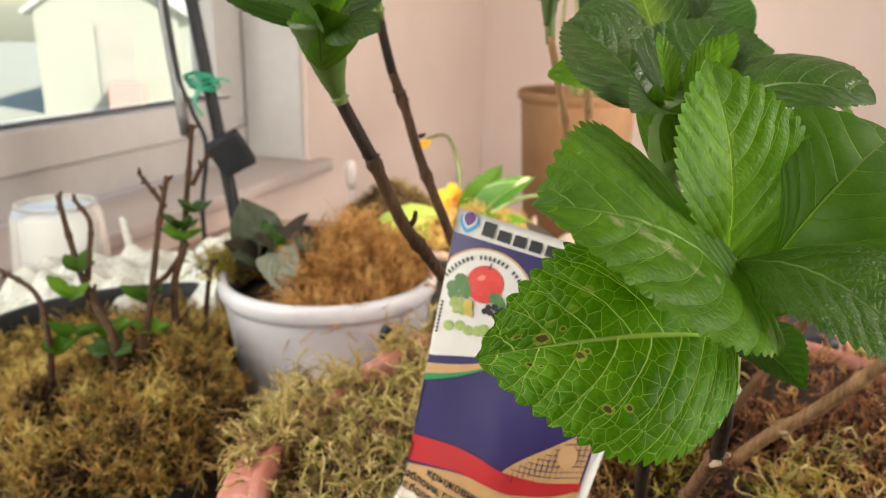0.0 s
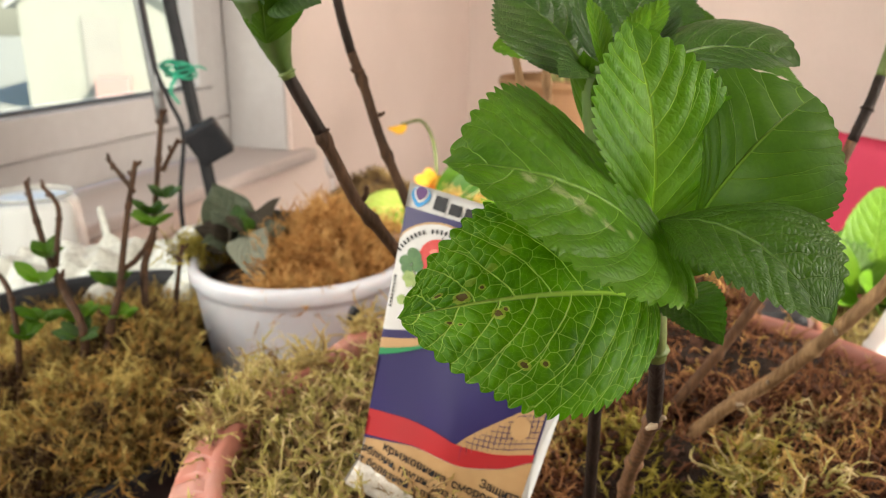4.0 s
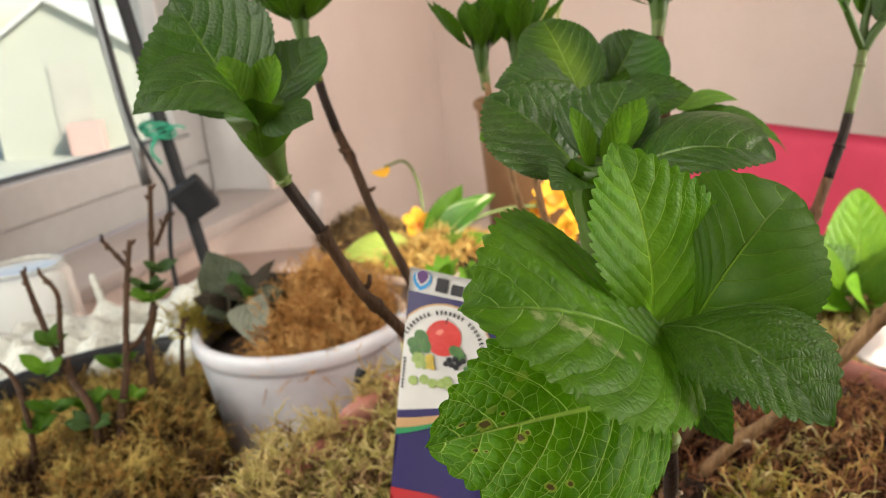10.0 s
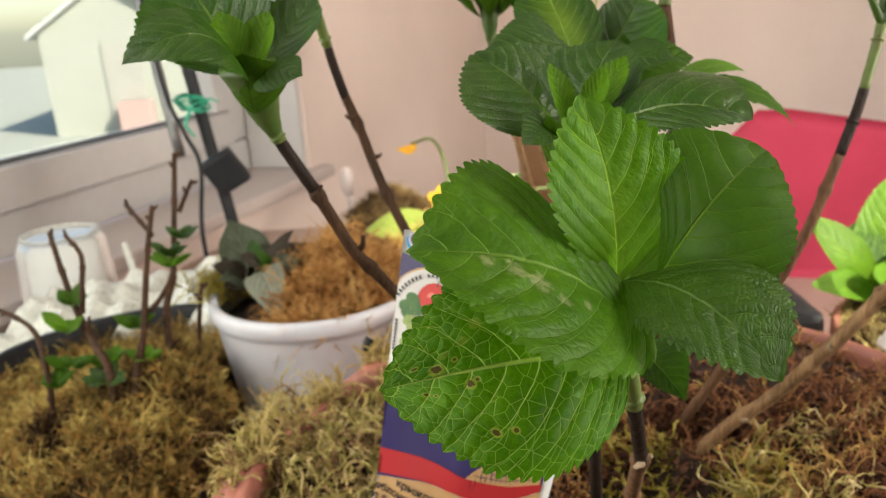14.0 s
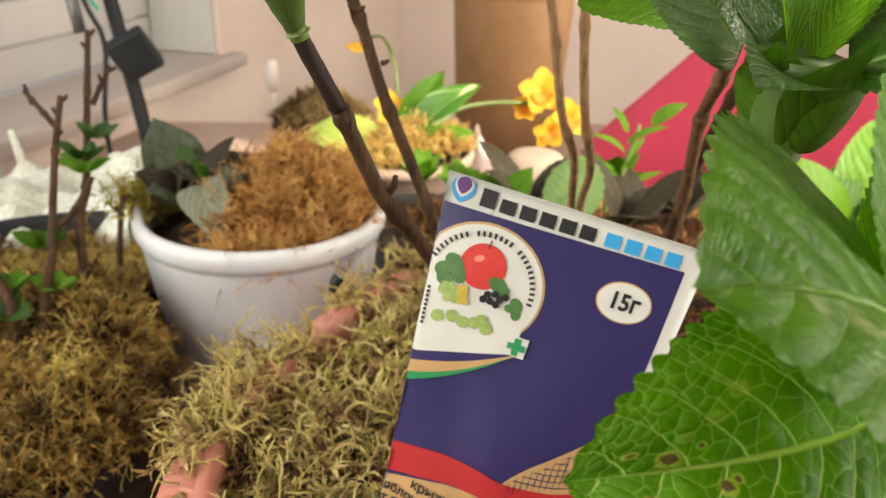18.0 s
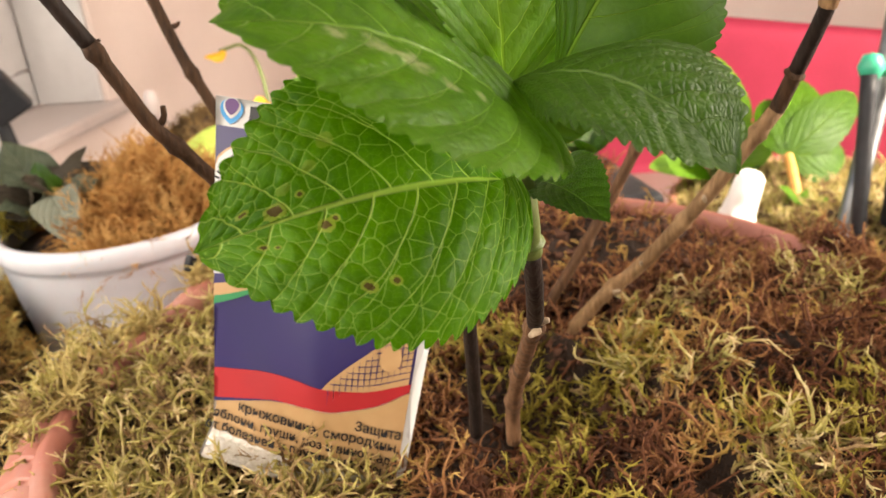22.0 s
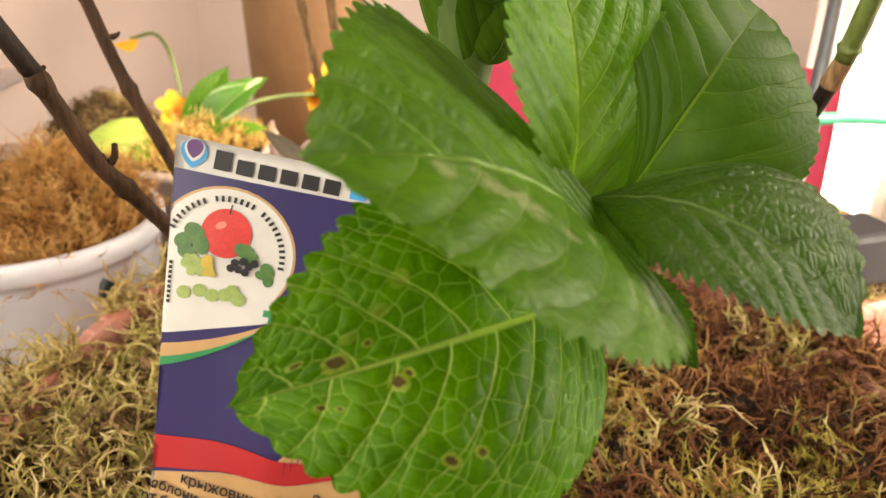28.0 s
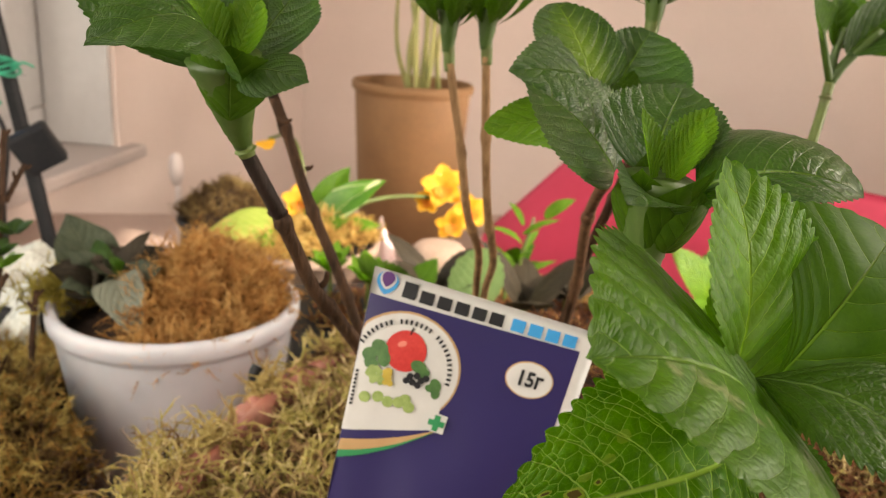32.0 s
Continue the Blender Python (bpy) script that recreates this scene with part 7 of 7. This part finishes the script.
tray = thing("tray", "dark tray of low seedlings behind the planter", "tray")
part("body", box((-0.010, 0.600, TABLE_Z), (0.330, 0.770, 0.110), 0.008), BLACK, tray)
roots, ways = scatter(81, 1500, (0.160, 0.685), 0.080, lambda x, y: 0.112, 1.0)
roots[:, 0] = 0.160 + (roots[:, 0] - 0.160) * 1.95
tagged(strands("litter", roots, ways, 0.010 + 0.012 * np.random.RandomState(4).rand(len(roots)), MOSS_R, width=0.0009, seed=14, feather=1), "brown litter covering the seedling tray", "litter", kind="stuff")
seeds = dict(category="seedling", group="seedlings in the tray")
for k, (at, l, w, m_, n_) in enumerate((((0.135, 0.625, 0.112), 0.0, 0, LEAF_L, 0), ((0.085, 0.640, 0.112), 0.040, 0.026, LEAF_B, 4), ((0.180, 0.620, 0.112), 0.060, 0.032, LEAF_P, 5), ((0.225, 0.640, 0.112), 0.040, 0.024, LEAF_P, 5),
                                         ((0.060, 0.690, 0.112), 0.026, 0.017, LEAF_L, 8), ((0.030, 0.720, 0.112), 0.024, 0.014, LEAF_L, 8), ((0.115, 0.660, 0.112), 0.050, 0.028, LEAF_P, 4), ((0.280, 0.650, 0.112), 0.036, 0.020, LEAF_D, 5), ((0.190, 0.700, 0.112), 0.036, 0.018, LEAF_B, 5))):
    s_ = tagged(new("seedling"), ("round pale green" if k == 0 else "dusky purple" if m_ is LEAF_P else "grey-green" if m_ is LEAF_G else "small fresh green") + " seedling in the dark tray", **seeds)
    if k == 0:
        leaf("leaf", (0.136, 0.620, 0.135), (0.134, 0.606, 0.196), (-0.05, -0.95, 0.3), 0.046, LEAF_H, s_, blunt=0.35, belly=0.5, nu=30, nv=7, seed=9)
        rod("stem", [(0.136, 0.622, 0.108), (0.136, 0.620, 0.138)], 0.0022, 0.002, SHOOT, s_)
    else:
        rod("stem", [at, (at[0], at[1], at[2] + 0.03)], 0.0022, 0.0018, SHOOT, s_)
        clump(s_, (at[0], at[1], at[2] + 0.026), n_, l, w, m_, 300 + 11 * k, 0.85, 0.8)
sprig = tagged(new("seedling"), "upright green sprig with narrow red-edged leaves", **seeds)
rod("stem", [(0.186, 0.660, 0.110), (0.186, 0.658, 0.160), (0.196, 0.660, 0.205)], 0.0020, 0.0014, SHOOT, sprig)
for k in range(7):
    a = k * 2.4
    b_ = Vector((0.187, 0.659, 0.150 + 0.008 * k))
    leaf("leaf", tuple(b_), tuple(b_ + Vector((0.034 * math.cos(a), 0.02 * math.sin(a), 0.016))), (0, -0.5, 0.8), 0.0065, LEAF_L, sprig, sag=0.15, teeth=0, tooth=0, nu=16, nv=4, seed=k)
leaf("leaf", (0.205, 0.660, 0.205), (0.228, 0.650, 0.224), (0, -0.6, 0.7), 0.012, LEAF_L, sprig, sag=0.15, nu=16, nv=4, teeth=0, tooth=0)

# ---- the sunny side past the planter ----
RP, RR = (0.475, 0.585), 0.135
rpot = thing("flower_pot", "wide dark pot with moss in the sun", "flower pot")
v, f = lathe([(0.09, TABLE_Z + 0.001), (0.11, TABLE_Z + 0.002), (RR - 0.006, 0.060), (RR, 0.064), (RR, 0.086), (RR - 0.006, 0.088), (RR - 0.010, 0.06)], 72, (*RP, 0))
mesh_ob("body", v, f, TERRACOTTA, rpot)
rp_z = lambda x, y: 0.080 + 0.018 * math.exp(-((x - RP[0]) ** 2 + (y - RP[1] + 0.04) ** 2) / 0.006)
mound("soil", RP, RR - 0.009, rp_z, SOIL, rpot, 7, 50, 0.004)
roots, ways = scatter(91, 4200, RP, RR - 0.008, rp_z, 0.8)
tagged(strands("moss", roots, ways, 0.010 + 0.014 * np.random.RandomState(6).rand(len(roots)), MOSS, width=0.0008, seed=15, feather=2), "sunlit straw coloured moss in the side pot", "moss", kind="stuff")
prim = thing("primrose", "sunlit plant with broad bright green leaves", "plant")
for k, (b, t, n_, w, m_) in enumerate((((0.425, 0.690, 0.095), (0.4500, 0.741, 0.188), (-0.3, -0.85, 0.3), 0.062, LEAF_L), ((0.410, 0.685, 0.095), (0.352, 0.697, 0.165), (0.3, -0.8, 0.4), 0.044, LEAF_Y), ((0.410, 0.675, 0.095), (0.335, 0.645, 0.118), (0.1, -0.6, 0.8), 0.034, LEAF_L),
                                        ((0.420, 0.670, 0.095), (0.385, 0.640, 0.128), (0, -0.7, 0.7), 0.040, LEAF_L), ((0.430, 0.675, 0.095), (0.470, 0.668, 0.135), (-0.2, -0.7, 0.6), 0.042, LEAF_L), ((0.425, 0.665, 0.093), (0.425, 0.630, 0.105), (0, -0.5, 0.8), 0.040, LEAF_B), ((0.420, 0.690, 0.095), (0.405, 0.720, 0.150), (0, -0.8, 0.4), 0.044, LEAF_B))):
    leaf("leaf", b, t, n_, w, m_, prim, sag=0.08, cup=0.1, teeth=16, tooth=0.04, nu=32, nv=7, blunt=0.1, seed=120 + k)
rod("stem", [(0.420, 0.680, 0.070), (0.421, 0.680, 0.100)], 0.005, 0.004, SHOOT, prim)
prim2 = thing("primrose", "plant with grey-green leaves on a pale yellow stalk", "plant")
rod("stem", [(0.432, 0.572, 0.085), (0.440, 0.590, 0.105), (0.452, 0.618, 0.120)], 0.005, 0.004, surface("pale_stalk", (0.55, 0.24, 0.06), (0.68, 0.34, 0.10), 40, 0.5, 0.2), prim2, "pale yellow stalk")
for k, (t, w, m_) in enumerate((((0.512, 0.690, 0.166), 0.050, LEAF_B), ((0.545, 0.660, 0.155), 0.044, LEAF_F), ((0.480, 0.640, 0.128), 0.044, LEAF_B), ((0.510, 0.620, 0.112), 0.050, LEAF_B), ((0.470, 0.680, 0.155), 0.044, LEAF_B))):
    leaf("leaf", (0.455, 0.622, 0.118), t, (-0.2, -0.75, 0.55), w, m_, prim2, sag=0.10, cup=-0.1, teeth=14, nu=30, nv=7, blunt=0.15, seed=140 + k)
clump(prim2, (0.434, 0.568, 0.094), 5, 0.020, 0.013, LEAF_L, 160)
cap = thing("cap", "small white plastic cup lying on the moss", "cup")
v, f = lathe([(0.0, 0.028), (0.008, 0.027), (0.012, 0.022), (0.0135, 0.0), (0.0150, -0.018), (0.0165, -0.019), (0.0165, -0.024), (0.0140, -0.024), (0.0125, 0.0), (0.0, 0.018)], 32)
ob = mesh_ob("body", v, f, plain("bright_white", (0.85, 0.84, 0.82), 0.3), cap)
cap.location, cap.rotation_euler, cap.scale = (0.352, 0.528, 0.126), (0.12, 0.22, 0), (0.85, 0.85, 0.75)
tagged(rod("plug", [(0.352, 0.528, TABLE_Z), (0.352, 0.528, 0.112)], 0.006, 0.006, BLACK, None), "dark short plastic stake under the white cup", "stake")

gear = thing("tripod", "grey metal tripod leg with green clamp and black box", "tripod")
rod("leg", [(0.404, 0.487, 0.085), (0.424, 0.503, 0.1126), (0.468, 0.5366, 0.2157), (0.505, 0.572, 0.3185), (0.540, 0.604, 0.42)], 0.0075, 0.0075, METAL, gear, n=12, rough=0.0)
rod("stake", [(0.409, 0.474, 0.085), (0.4133, 0.483, 0.139), (0.4233, 0.5013, 0.212)], 0.0055, 0.0055, BLACK, gear, "black stake", n=10, rough=0.0)
v, f = lathe([(0.0, 0.010), (0.006, 0.008), (0.009, 0.0), (0.006, -0.008), (0.0, -0.010)], 20, (0.4265, 0.504, 0.2165))
mesh_ob("knob", v, f, GREEN_WIRE, gear, "green plastic knob")
rod("arm", [(0.436, 0.506, 0.213), (0.470, 0.505, 0.212), (0.520, 0.500, 0.208)], 0.0045, 0.0045, GREEN_WIRE, gear, "green plastic arm", n=8, rough=0.0)
part("box", box((0.445, 0.455, 0.098), (0.500, 0.500, 0.140), 0.005), BLACK, gear, "black adapter box")
rod("cable", [(0.450, 0.478, 0.138), (0.432, 0.470, 0.150), (0.425, 0.462, 0.120), (0.440, 0.450, 0.098)], 0.0022, 0.0022, BLACK, gear, "thin black cable", n=6)
rod("tip", [(0.512, 0.4985, 0.212), (0.520, 0.498, 0.213)], 0.005, 0.004, plain("orange_plastic", (0.75, 0.14, 0.03), 0.4), gear, "orange plastic tip", n=8)

# dark rim knob at the far side of the planter, and broken pieces of its rim in the moss
knob = thing("pot_hook", "small black plastic hook on the planter rim", "hook")
rod("body", [(-0.0385, 0.484, 0.1500), (-0.0375, 0.486, 0.1570), (-0.0350, 0.488, 0.1610)], 0.0030, 0.0036, BLACK, knob, n=9)
